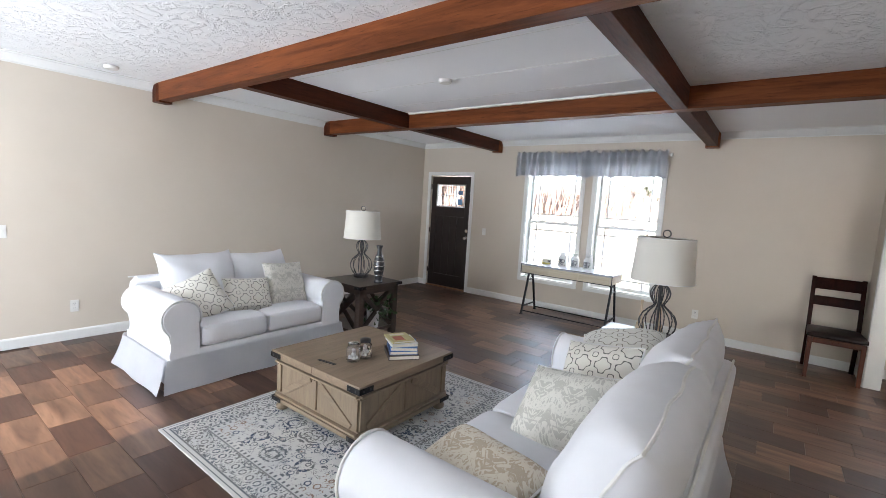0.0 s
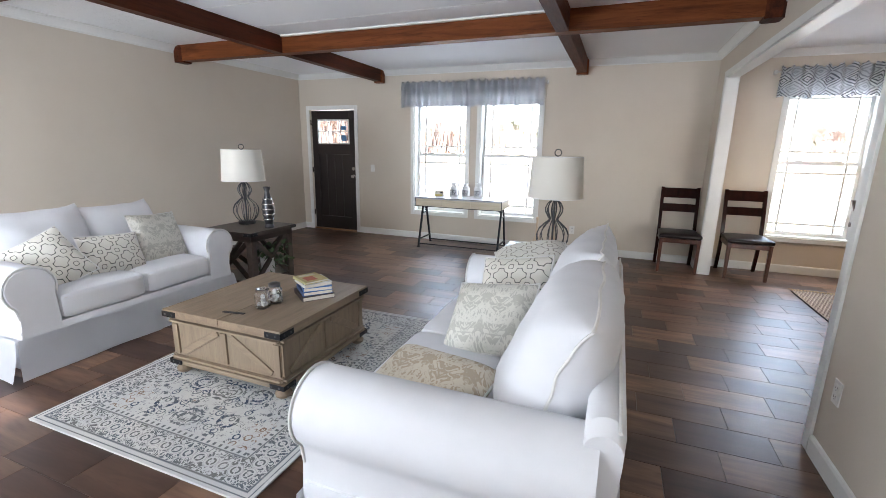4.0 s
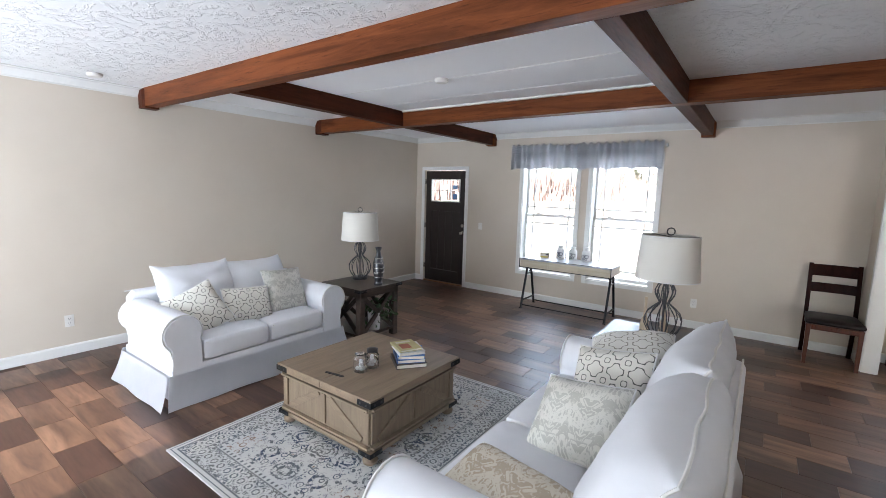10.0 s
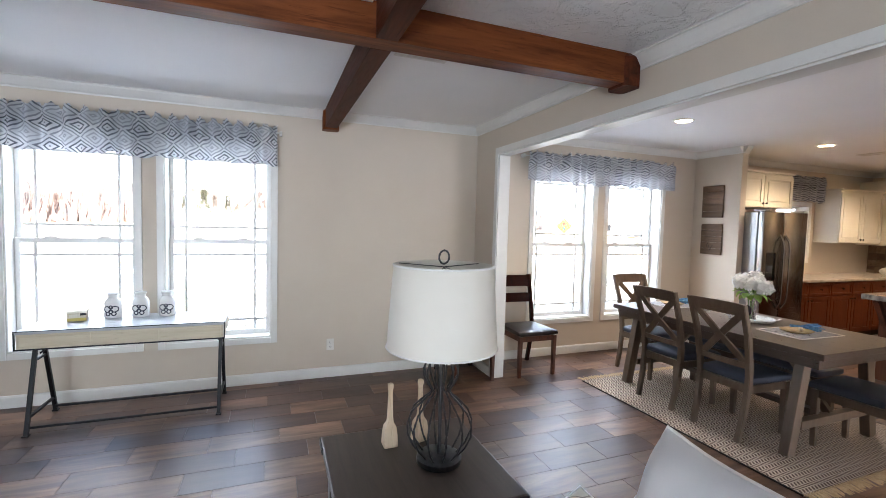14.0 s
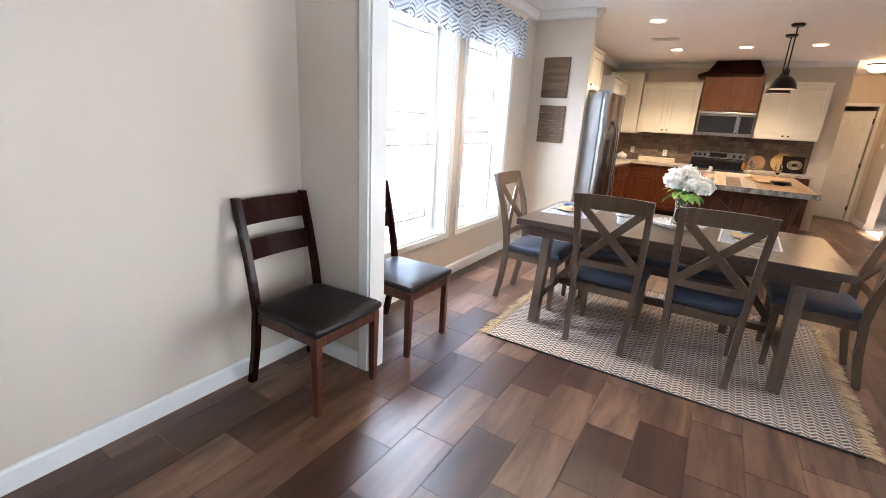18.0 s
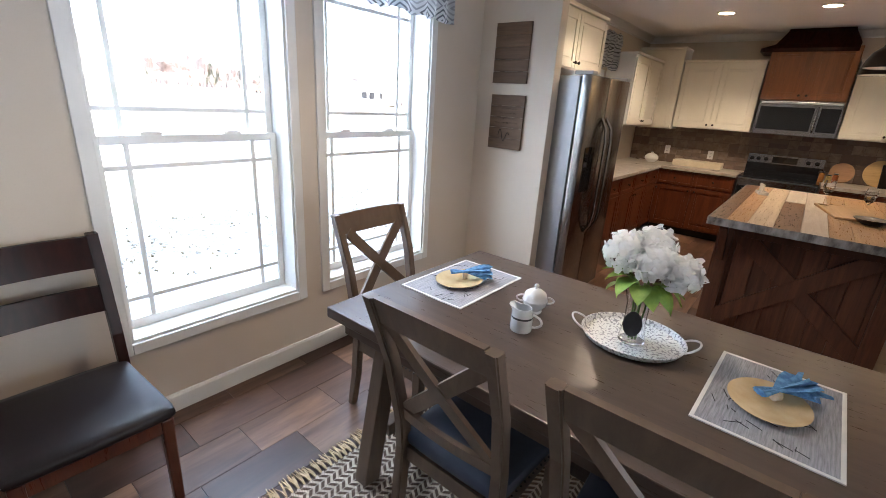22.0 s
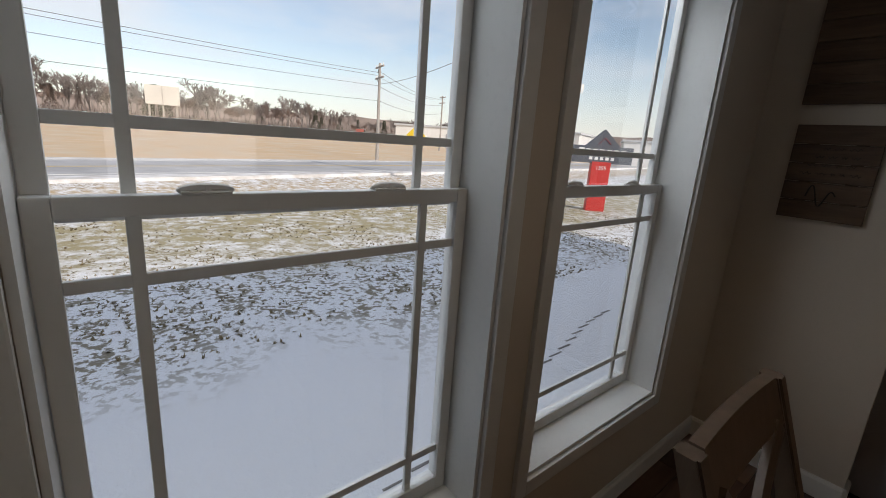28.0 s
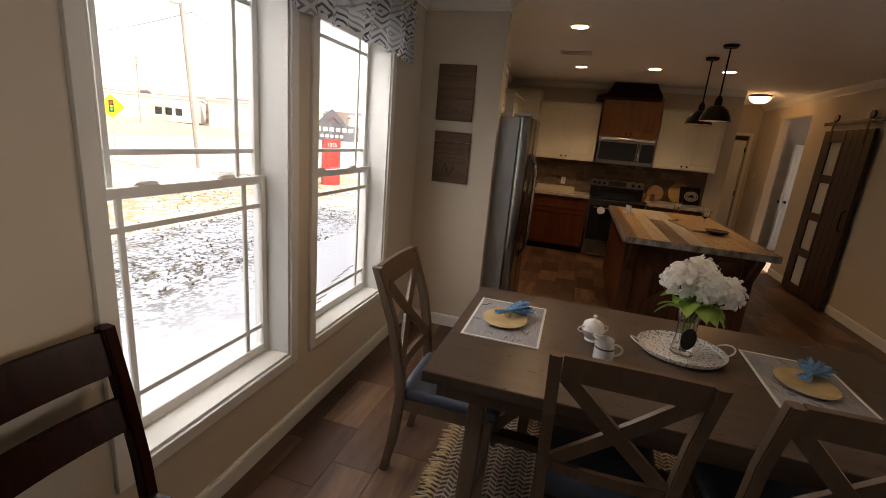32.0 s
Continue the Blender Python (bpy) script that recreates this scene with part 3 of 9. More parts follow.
def tube(points, radius, bm=None, steps=8, closed=False):
    """A round bar along points."""
    own = bmesh.new()
    pts = [Vector(p) for p in points]
    rings, n = [], len(pts)
    side = None
    for i, p in enumerate(pts):
        ahead = (pts[(i + 1) % n] - pts[i - 1]) if closed or 0 < i < n - 1 else (pts[1] - pts[0] if i == 0 else pts[-1] - pts[-2])
        ahead.normalize()
        if side is None:
            side = ahead.orthogonal().normalized()
        side = (side - ahead * side.dot(ahead)).normalized()
        other = ahead.cross(side)
        r = radius[i] if isinstance(radius, (list, tuple)) else radius
        rings.append([own.verts.new(p + r * (math.cos(2 * math.pi * k / steps) * side + math.sin(2 * math.pi * k / steps) * other)) for k in range(steps)])
    for i in range(n if closed else n - 1):
        lo, hi = rings[i], rings[(i + 1) % n]
        for k in range(steps):
            own.faces.new((lo[k], lo[(k + 1) % steps], hi[(k + 1) % steps], hi[k]))
    if not closed:
        own.faces.new(rings[0][::-1])
        own.faces.new(rings[-1])
    return merged(bm, own)


def sweep(profile, path, bm=None):
    """A moulding: profile points (out, up) carried along a path of (x, y, z, outward x, outward y)."""
    own = bmesh.new()
    rings = [[own.verts.new((x + o * ox, y + o * oy, z + u)) for o, u in profile] for x, y, z, ox, oy in path]
    for lo, hi in zip(rings, rings[1:]):
        for k in range(len(profile)):
            own.faces.new((lo[k], lo[(k + 1) % len(profile)], hi[(k + 1) % len(profile)], hi[k]))
    own.faces.new(rings[0])
    own.faces.new(rings[-1][::-1])
    return merged(bm, own)


# ---- plan ----
WX, PX, PE, NY, SY, KX, CZ = -5.30, 0.97, 1.08, 6.55, -2.4, 8.52, 2.633
SX = 4.302


def wall(name, along, face, depth, a, b, holes=(), top=CZ, material=WALL, low=0.0):
    """A wall along x or y from a to b; its inner face at face, going depth outwards; holes are (from, to, bottom, top)."""
    bm = bmesh.new()
    cuts = sorted({a, b, *[v for h in holes for v in h[:2]]})
    for u, v in zip(cuts, cuts[1:]):
        spans = [(low, top)]
        for h in holes:
            if h[0] <= u + 1e-6 and v <= h[1] + 1e-6:
                spans = [s for lo, hi in spans for s in ((lo, min(hi, h[2])), (max(lo, h[3]), hi)) if s[1] - s[0] > 1e-4]
        for lo, hi in spans:
            if along == "x":
                box(u, min(face, face + depth), lo, v, max(face, face + depth), hi, bm=bm)
            else:
                box(min(face, face + depth), u, lo, max(face, face + depth), v, hi, bm=bm)
    bmesh.ops.remove_doubles(bm, verts=bm.verts, dist=1e-5)
    ob = part(name, bm, material)
    return tagged(ob, kind="structure", label="beige painted plaster wall", category="wall")


WINDOWS_LIVING = [(-3.115, -2.245), (-2.025, -1.155)]
WINDOWS_DINING = [(1.72, 2.59), (2.815, 3.70)]
WZ0, WZ1 = 0.445, 2.22
KITCHEN_WINDOW = (6.02, 6.82)
wall("wall_north", "x", NY, 0.2, WX - 0.2, KX + 0.2, [(-5.10, -4.205, -1, 2.055)] + [(a, b, WZ0, WZ1) for a, b in WINDOWS_LIVING + WINDOWS_DINING] + [(*KITCHEN_WINDOW, 1.15, 2.0)])
wall("wall_west", "y", WX, -0.12, SY, NY, [(-0.44, 0.39, -1, 2.04)])
# the three holes here are unseen, added to let light in
wall("wall_south", "x", SY, -0.2, WX - 3.6, 2.3, [(-4.3, -2.5, 0.05, 2.08), (-1.2, 0.8, 1.95, 2.35), (-8.0, -6.6, 0.5, 2.05)])
# slab added out of view to block sun from the high opening
tagged(part("sun_block_high", box(-1.7, -4.8, 2.4, 1.4, SY - 0.205, 2.5), CEIL), kind="structure", label="unseen added slab that keeps sun out of the high opening", category="roof")
wall("wall_partition", "y", PX, PE - PX, SY, NY, [(2.58, 6.03, -1, 2.28)])
wall("wall_kitchen_east", "y", KX, 0.12, 3.08, NY)
wall("wall_picture_stub", "y", SX, 0.10, 5.90, NY)
# the first hole is unseen, added for the fill lamp; the second leads off the hall
wall("wall_dining_south", "x", 2.20, -0.12, PE, 13.0, [(1.9, 3.5, 0.05, 2.05), (8.5, 9.52, -1, 2.36)])
# slab added out of view to block sun from that first hole
tagged(part("sun_block_patio", box(1.1, -3.6, 2.45, 5.0, 2.075, 2.55), CEIL), kind="structure", label="unseen added slab that keeps sun out of the dining opening", category="roof")
wall("wall_hall_end", "y", 10.4, 0.12, 2.2, 3.08, [(2.32, 2.95, -1, 2.10)])
wall("wall_hall_north", "x", 3.08, 0.12, KX + 0.12, 13.0)

floor = part("floor", box(WX - 4, SY - 0.2, -0.25, 13, NY + 0.0, -0.012), FLOORW)
tagged(floor, kind="structure", label="dark grout bed under wood-look tiles", category="floor")
# added sheet, out of view, that dims the sun through the rear opening
m, tree, sh = nodes_of("sun_dimming_sheet")
dimmer = tree.nodes.new("ShaderNodeBsdfTransparent")
dimmer.inputs["Color"].default_value = (0.58, 0.58, 0.58, 1)
tree.links.new(dimmer.outputs[0], tree.nodes["Material Output"].inputs["Surface"])
tagged(part("sun_dimmer_rear", box(-4.3, SY - 0.19, 0.05, -2.5, SY - 0.185, 2.08), m), kind="structure", label="added sheet that dims sun through the unseen rear opening", category="screen")
# nearly clear sheet added in the unseen bedroom window to set its sunlight
m, tree, sh = nodes_of("bedroom_dimming_sheet")
dimmer = tree.nodes.new("ShaderNodeBsdfTransparent")
dimmer.inputs["Color"].default_value = (0.95, 0.94, 0.92, 1)
tree.links.new(dimmer.outputs[0], tree.nodes["Material Output"].inputs["Surface"])
tagged(part("sun_dimmer_bedroom", box(-8.0, SY - 0.19, 0.5, -6.6, SY - 0.185, 2.05), m), kind="structure", label="added sheet that slightly dims sun through the unseen bedroom window", category="screen")
ceiling = part("ceiling", box(WX - 4, SY - 0.2, CZ, 13, NY, CZ + 0.2), CEIL)
tagged(ceiling, kind="structure", label="white stomped plaster ceiling", category="ceiling")

# ---- trim, beams, windows and doors ----
BASE = [(0, 0), (0.016, 0), (0.016, 0.085), (0.010, 0.098), (0, 0.10)]
CROWN = [(0, 0), (0.010, 0.0), (0.012, 0.012), (0.024, 0.020), (0.040, 0.042), (0.056, 0.066), (0.060, 0.078), (0.072, 0.080), (0.072, 0.090), (0.0, 0.090)]


def moulding(name, runs, profile, z, label):
    """One mesh of mouldings; runs are (x0, y0, x1, y1, outward x, outward y)."""
    bm = bmesh.new()
    for x0, y0, x1, y1, ox, oy in runs:
        sweep(profile, [(x0, y0, z, ox, oy), (x1, y1, z, ox, oy)], bm)
    return tagged(part(name, bm, TRIM), kind="structure", label=label, category="trim")


moulding("baseboard_north", [(WX, NY, -5.165, NY, 0, -1), (-4.14, NY, PX, NY, 0, -1), (PE, NY, SX, NY, 0, -1)], BASE, 0, "white painted baseboard under the beige wall")
moulding("baseboard_west", [(WX, 0.46, WX, NY, 1, 0), (WX, SY, WX, -0.51, 1, 0)], BASE, 0, "white painted baseboard under the beige wall")
moulding("baseboard_partition", [(PX, 6.10, PX, NY, -1, 0), (PE, 6.10, PE, NY, 1, 0), (PX, SY, PX, 2.51, -1, 0)], BASE, 0, "white painted baseboard beside the opening")
moulding("baseboard_dining", [(SX, 5.90, SX, NY, -1, 0), (SX, 5.90, SX + 0.10, 5.90, 0, -1), (PE, 2.20, 6.8, 2.20, 0, 1), (7.83, 2.20, 8.49, 2.20, 0, 1), (9.53, 2.20, 10.38, 2.20, 0, 1)], BASE, 0, "white painted baseboard round the dining area")
moulding("crown_living", [(WX, NY, PX, NY, 0, -1), (WX, SY, WX, NY, 1, 0), (PX, SY, PX, NY, -1, 0)], CROWN, CZ - 0.090, "white crown moulding under the ceiling")
moulding("crown_dining", [(PE, NY, SX, NY, 0, -1), (SX, 5.90, SX, NY, -1, 0), (SX, 5.90, SX + 0.10, 5.90, 0, -1), (PE, 2.20, PE, NY, 1, 0), (PE, 2.20, 10.38, 2.20, 0, 1), (KX, 3.08, KX, NY, -1, 0), (SX + 0.10, NY, KX, NY, 0, -1)], CROWN, CZ - 0.090, "white crown moulding under the ceiling")


def casing(name, along, face, out, a, b, top, low=0.0, width=0.062, sill=False, deep=0.016, label="white painted door casing"):
    """Flat casing round an opening a..b, standing out from a wall face."""
    bm = bmesh.new()
    lo, hi = sorted((face, face + out * deep))

    def piece(u0, u1, z0, z1):
        if along == "x":
            box(u0, lo, z0, u1, hi, z1, 0.004, bm)
        else:
            box(lo, u0, z0, hi, u1, z1, 0.004, bm)

    piece(a - width, a - 0.001, low - (width if sill else 0), top + width)
    piece(b + 0.001, b + width, low - (width if sill else 0), top + width)
    piece(a - 0.0008, b + 0.0008, top + 0.001, top + width)
    if sill:
        piece(a - 0.0008, b + 0.0008, low - width, low - 0.001)
    return tagged(part(name, bm, TRIM), kind="structure", label=label, category="trim")


casing("trim_opening_west", "y", PX, -1, 2.58, 6.03, 2.28, label="white casing round the wide opening")
casing("trim_opening_east", "y", PE, 1, 2.58, 6.03, 2.28, label="white casing round the wide opening")
bm = box(PX - 0.004, 6.018, 0, PE + 0.004, 6.029, 2.28)
box(PX - 0.004, 2.581, 0, PE + 0.004, 2.592, 2.28, bm=bm)
box(PX - 0.004, 2.593, 2.268, PE + 0.004, 6.017, 2.2795, bm=bm)
tagged(part("trim_opening_lining", bm, TRIM), kind="structure", label="white painted jamb lining of the wide opening", category="trim")
casing("trim_bedroom_door", "y", WX, 1, -0.44, 0.39, 2.04)
bm = box(WX - 0.124, 0.376, 0, WX + 0.004, 0.389, 2.04)
box(WX - 0.124, -0.439, 0, WX + 0.004, -0.426, 2.04, bm=bm)
box(WX - 0.124, -0.425, 2.026, WX + 0.004, 0.375, 2.039, bm=bm)
tagged(part("trim_bedroom_lining", bm, TRIM), kind="structure", label="white painted door lining", category="trim")
casing("trim_front_door", "x", NY, -1, -5.10, -4.205, 2.055)

# bedroom beyond the west door
tagged(part("floor_bedroom", box(WX - 3.6, SY, -0.01, WX - 0.12, 3.0, 0.004), CARPET), kind="structure", label="tan bedroom carpet", category="carpet")
wall("wall_bedroom_west", "y", WX - 3.4, -0.12, SY, 3.0)
wall("wall_bedroom_north", "x", 1.15, 0.12, WX - 3.4, WX - 0.12)
moulding("baseboard_bedroom", [(WX - 3.4, SY, WX - 3.4, 1.15, 1, 0), (WX - 3.4, 1.15, WX - 0.12, 1.15, 0, -1)], BASE, 0, "white bedroom baseboard")
# the hole in this wall is unseen, added for the side lamp
wall("wall_hall_room", "x", -0.6, -0.12, 6.5, 11.32, [(8.6, 9.8, 0.6, 2.0)])
wall("wall_hall_room_east", "y", 11.2, 0.12, -0.6, 2.08)
tagged(part("floor_back_room", box(7.4, -0.6, -0.01, 11.2, 2.195, 0.004), CARPET), kind="structure", label="tan carpet of the back room", category="carpet")
wall("wall_back_room_west", "y", 7.3, -0.12, -0.6, 2.08)
wall("wall_end_room", "y", 13.0, 0.12, 1.5, 4.5)

# beams with boxed ends
def ceiling_beam(x0, y0, x1, y1, label):
    lengthwise = abs(y1 - y0) > abs(x1 - x0)
    own = thing("ceiling_beam", label, "beam", group="crossed ceiling beams")
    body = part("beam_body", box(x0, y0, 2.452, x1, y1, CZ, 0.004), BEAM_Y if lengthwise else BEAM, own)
    return own


def beam_end(own, x0, y0, x1, y1, face):
    bm = box(x0, y0, 2.435, x1, y1, CZ - 0.002)
    tops = [e for e in bm.edges if all(v.co.z > 2.6 for v in e.verts)] + [e for e in bm.edges if abs(e.verts[0].co.z - e.verts[1].co.z) > 0.1]
    bmesh.ops.bevel(bm, geom=tops, offset=0.022, segments=1, affect="EDGES")
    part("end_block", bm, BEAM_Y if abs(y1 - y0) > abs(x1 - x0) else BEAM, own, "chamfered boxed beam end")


SB, NB, WB, EB = (2.03, 2.15), (4.24, 4.37), (-3.745, -3.635), (-0.68, -0.57)
for lo, hi in (SB, NB):
    own = ceiling_beam(WX, lo, PX, hi, "reddish stained wooden ceiling beam across the living room")
    beam_end(own, WX, lo - 0.02, WX + 0.13, hi + 0.02, 0)
    beam_end(own, PX - 0.13, lo - 0.02, PX, hi + 0.02, 0)
for lo, hi in (WB, EB):
    own = ceiling_beam(lo, SB[1], hi, NB[0], "darker coloured wooden beam between the cross beams")
    own = ceiling_beam(lo, NB[1], hi, NY, "darker coloured wooden beam running to the window wall")
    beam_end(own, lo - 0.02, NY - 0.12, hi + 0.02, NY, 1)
bm = box(WB[1] + 0.002, SB[1] + 0.002, CZ - 0.006, EB[0] - 0.002, NB[0] - 0.002, CZ + 0.02)
tagged(part("ceiling_panel", bm, CEIL_SMOOTH), kind="structure", label="smooth white ceiling panel inside the beams", category="ceiling")
bm = box(WX, NB[1] + 0.002, CZ - 0.006, WB[0] - 0.002, NY, CZ + 0.02)
for name, bm in (("ceiling_corner", bm), ("ceiling_windows", box(WB[1] + 0.002, NB[1] + 0.002, CZ - 0.006, EB[0] - 0.002, NY, CZ + 0.02)), ("ceiling_opening", box(EB[1] + 0.002, NB[1] + 0.002, CZ - 0.006, PX, NY, CZ + 0.02)), ("ceiling_dining", box(PE, 2.2, CZ - 0.005, KX, NY, CZ + 0.02))):
    tagged(part(name, bm, CEIL_SMOOTH), kind="structure", label="smooth white painted ceiling", category="ceiling")
bm = box(WB[1] + 0.02, NB[0] - 0.05, CZ - 0.024, EB[0] - 0.02, NB[0] - 0.012, CZ - 0.006, 0.003)
box(WB[1] + 0.02, 3.235, CZ - 0.0085, EB[0] - 0.02, 3.24, CZ - 0.006, bm=bm)
box(WB[1] + 0.02, 2.62, CZ - 0.0085, EB[0] - 0.02, 2.624, CZ - 0.006, bm=bm)
box(WB[1] + 0.02, 3.86, CZ - 0.0085, EB[0] - 0.02, 3.864, CZ - 0.006, bm=bm)
tagged(part("ceiling_batten", bm, TRIM), kind="structure", label="white batten strips on the ceiling panel", category="trim")


def window_unit(name, a, b, z0=WZ0, z1=WZ1, locks=True):
    """A hung window with prairie muntins, deep white reveal and flat casing."""
    own = tagged(new(name), kind="structure", label="white double-hung window with prairie muntins", category="window")
    g = NY + 0.165
    bm = bmesh.new()
    for x0, x1, lo, hi in ((a + 0.0005, a + 0.012, z0, z1), (b - 0.012, b - 0.0005, z0, z1), (a + 0.012, b - 0.012, z0 + 0.0005, z0 + 0.014), (a + 0.012, b - 0.012, z1 - 0.012, z1 - 0.0005)):
        box(x0, NY - 0.004, lo, x1, NY + 0.198, hi, bm=bm)
    part("reveal", bm, TRIM, own)
    c = casing("window_casing", "x", NY, -1, a, b, z1, z0, 0.056, True, 0.018, "white flat window casing")
    c.parent = own
    del c["category"], c["kind"]
    mid = (z0 + z1) / 2 + 0.0125
    for sash, lo, hi, y in (("upper_sash", mid - 0.022, z1 - 0.012, g), ("lower_sash", z0 + 0.014, mid + 0.022, g - 0.032)):
        s, e = 0.034, 0.012
        x0, x1 = a + 0.0135, b - 0.0135
        bm = box(x0, y - 0.015, lo, x0 + s, y + 0.015, hi, 0.003)
        box(x1 - s, y - 0.015, lo, x1, y + 0.015, hi, 0.003, bm)
        box(x0 + s, y - 0.0145, lo, x1 - s, y + 0.0145, lo + s + (0.012 if sash == "lower_sash" else 0), 0.003, bm)
        box(x0 + s, y - 0.0145, hi - s, x1 - s, y + 0.0145, hi, 0.003, bm)
        ob = part(sash, bm, TRIM, own)
        part("pane", box(x0 + s - 0.004, y - 0.003, lo + s - 0.004, x1 - s + 0.004, y + 0.003, hi - s + 0.004), GLASS, ob).visible_shadow = False
        bm = bmesh.new()
        near, far = (hi - 0.141, lo + 0.145) if sash == "lower_sash" else (lo + 0.155, hi - 0.110)
        for x in (x0 + 0.130, x1 - 0.134):
            box(x - 0.0105, y - 0.0075, lo + s, x + 0.0105, y + 0.0075, hi - s, 0.002, bm)
        for z in (near, far):
            box(x0 + s, y - 0.007, z - 0.0105, x1 - s, y + 0.007, z + 0.0105, 0.002, bm)
        part("muntin_grid", bm, TRIM, ob)
    if locks:
        for x in (a + 0.25, b - 0.25):
            bm = box(x - 0.040, g - 0.050, mid + 0.022, x + 0.040, g - 0.022, mid + 0.027, 0.002)
            tube([(x + 0.044 * math.cos(k * math.pi / 10), g - 0.038, mid + 0.026 + 0.006 * math.sin(k * math.pi / 10)) for k in range(11)], [0.003 + 0.006 * math.sin(k * math.pi / 10) for k in range(11)], bm, 8)
            lathe([(0.0, 0.010), (0.010, 0.009), (0.013, 0.0), (0.0, 0.0)], bm, 14, (x, g - 0.036, mid + 0.027))
            part("sash_lock", bm, PLASTIC, own, "cream plastic sash lock")
    return own


for n, (a, b) in enumerate(WINDOWS_LIVING + WINDOWS_DINING, 1):
    window_unit(f"window_{n}", a, b)
window_unit("window_5", *KITCHEN_WINDOW, 1.15, 2.0, False)

# front door
door = tagged(new("door_1"), kind="structure", label="dark brown plank front door with six-lite window", category="door")
DX0, DX1, DY = -5.088, -4.217, NY + 0.03
bm = bmesh.new()
for x0, x1, z0, z1 in ((DX0, DX0 + 0.115, 0.022, 2.04), (DX1 - 0.115, DX1, 0.022, 2.04), (DX0 + 0.115, DX1 - 0.115, 1.90, 2.04), (DX0 + 0.115, DX1 - 0.115, 1.32, 1.49), (DX0 + 0.115, DX1 - 0.115, 0.022, 0.24)):
    box(x0, DY, z0, x1, DY + 0.045, z1, 0.004, bm)
part("door_frame", bm, DOORPAINT, door)
part("door_panel", box(DX0 + 0.112, DY + 0.030, 0.236, DX1 - 0.112, DY + 0.040, 1.324), DOORPAINT, door)
step = (DX1 - DX0 - 0.23) / 4
for k in range(4):
    x0 = DX0 + 0.115 + k * step
    bm = box(x0 + 0.006, DY + 0.012, 0.24, x0 + step - 0.006, DY + 0.0295, 1.32, 0.006)
    part("plank", bm, DOORPAINT, door)
part("lite_glass", box(DX0 + 0.12, DY + 0.018, 1.495, DX1 - 0.12, DY + 0.026, 1.895), GLASS, door).visible_shadow = False
bm = bmesh.new()
gx0, gx1 = DX0 + 0.116, DX1 - 0.116
for x0, x1, z0, z1 in ((gx0, gx0 + 0.022, 1.491, 1.899), (gx1 - 0.022, gx1, 1.491, 1.899), (gx0, gx1, 1.491, 1.513), (gx0, gx1, 1.877, 1.899)):
    box(x0, DY - 0.006, z0, x1, DY + 0.05, z1, 0.003, bm)
for k in (1, 2):
    x = gx0 + k * (gx1 - gx0) / 3
    box(x - 0.006, DY + 0.006, 1.51, x + 0.006, DY + 0.04, 1.88, 0.002, bm)
box(gx0, DY + 0.007, 1.69, gx1, DY + 0.039, 1.702, 0.002, bm)
part("lite_frame", bm, TRIM, door, "white grid of the door window")
for z0, z1 in ((1.72, 1.79), (1.54, 1.64)):
    part("sticker", box(gx1 - 0.17, DY + 0.016, z0, gx1 - 0.07, DY + 0.0175, z1), surface("blue_sticker", (0.10, 0.22, 0.40)), door, "small blue sticker")
part("deadbolt", lathe([(0.0, -0.02), (0.03, -0.02), (0.032, 0.0), (0.03, 0.006), (0.0, 0.006)], steps=18), CHROME, door, "satin nickel deadbolt", True, at=pose(-4.262, DY - 0.006, 1.085, 90))
bm = lathe([(0.0, -0.01), (0.032, -0.01), (0.032, 0.004), (0.012, 0.010), (0.012, 0.030), (0.027, 0.040), (0.030, 0.052), (0.024, 0.064), (0.0, 0.068)], steps=22)
part("door_knob", bm, CHROME, door, "satin nickel round knob", True, at=pose(-4.262, DY, 0.955, 90))
part("threshold", box(DX0 - 0.01, NY - 0.01, 0, DX1 + 0.01, NY + 0.14, 0.02, 0.004), wood("oak_threshold", (0.36, 0.2, 0.1), (0.25, 0.13, 0.06)), door)
for z in (0.25, 1.0, 1.8):
    part("hinge", box(DX0 - 0.012, NY - 0.004, z, DX0 + 0.002, NY + 0.024, z + 0.09, 0.003), CHROME, door)


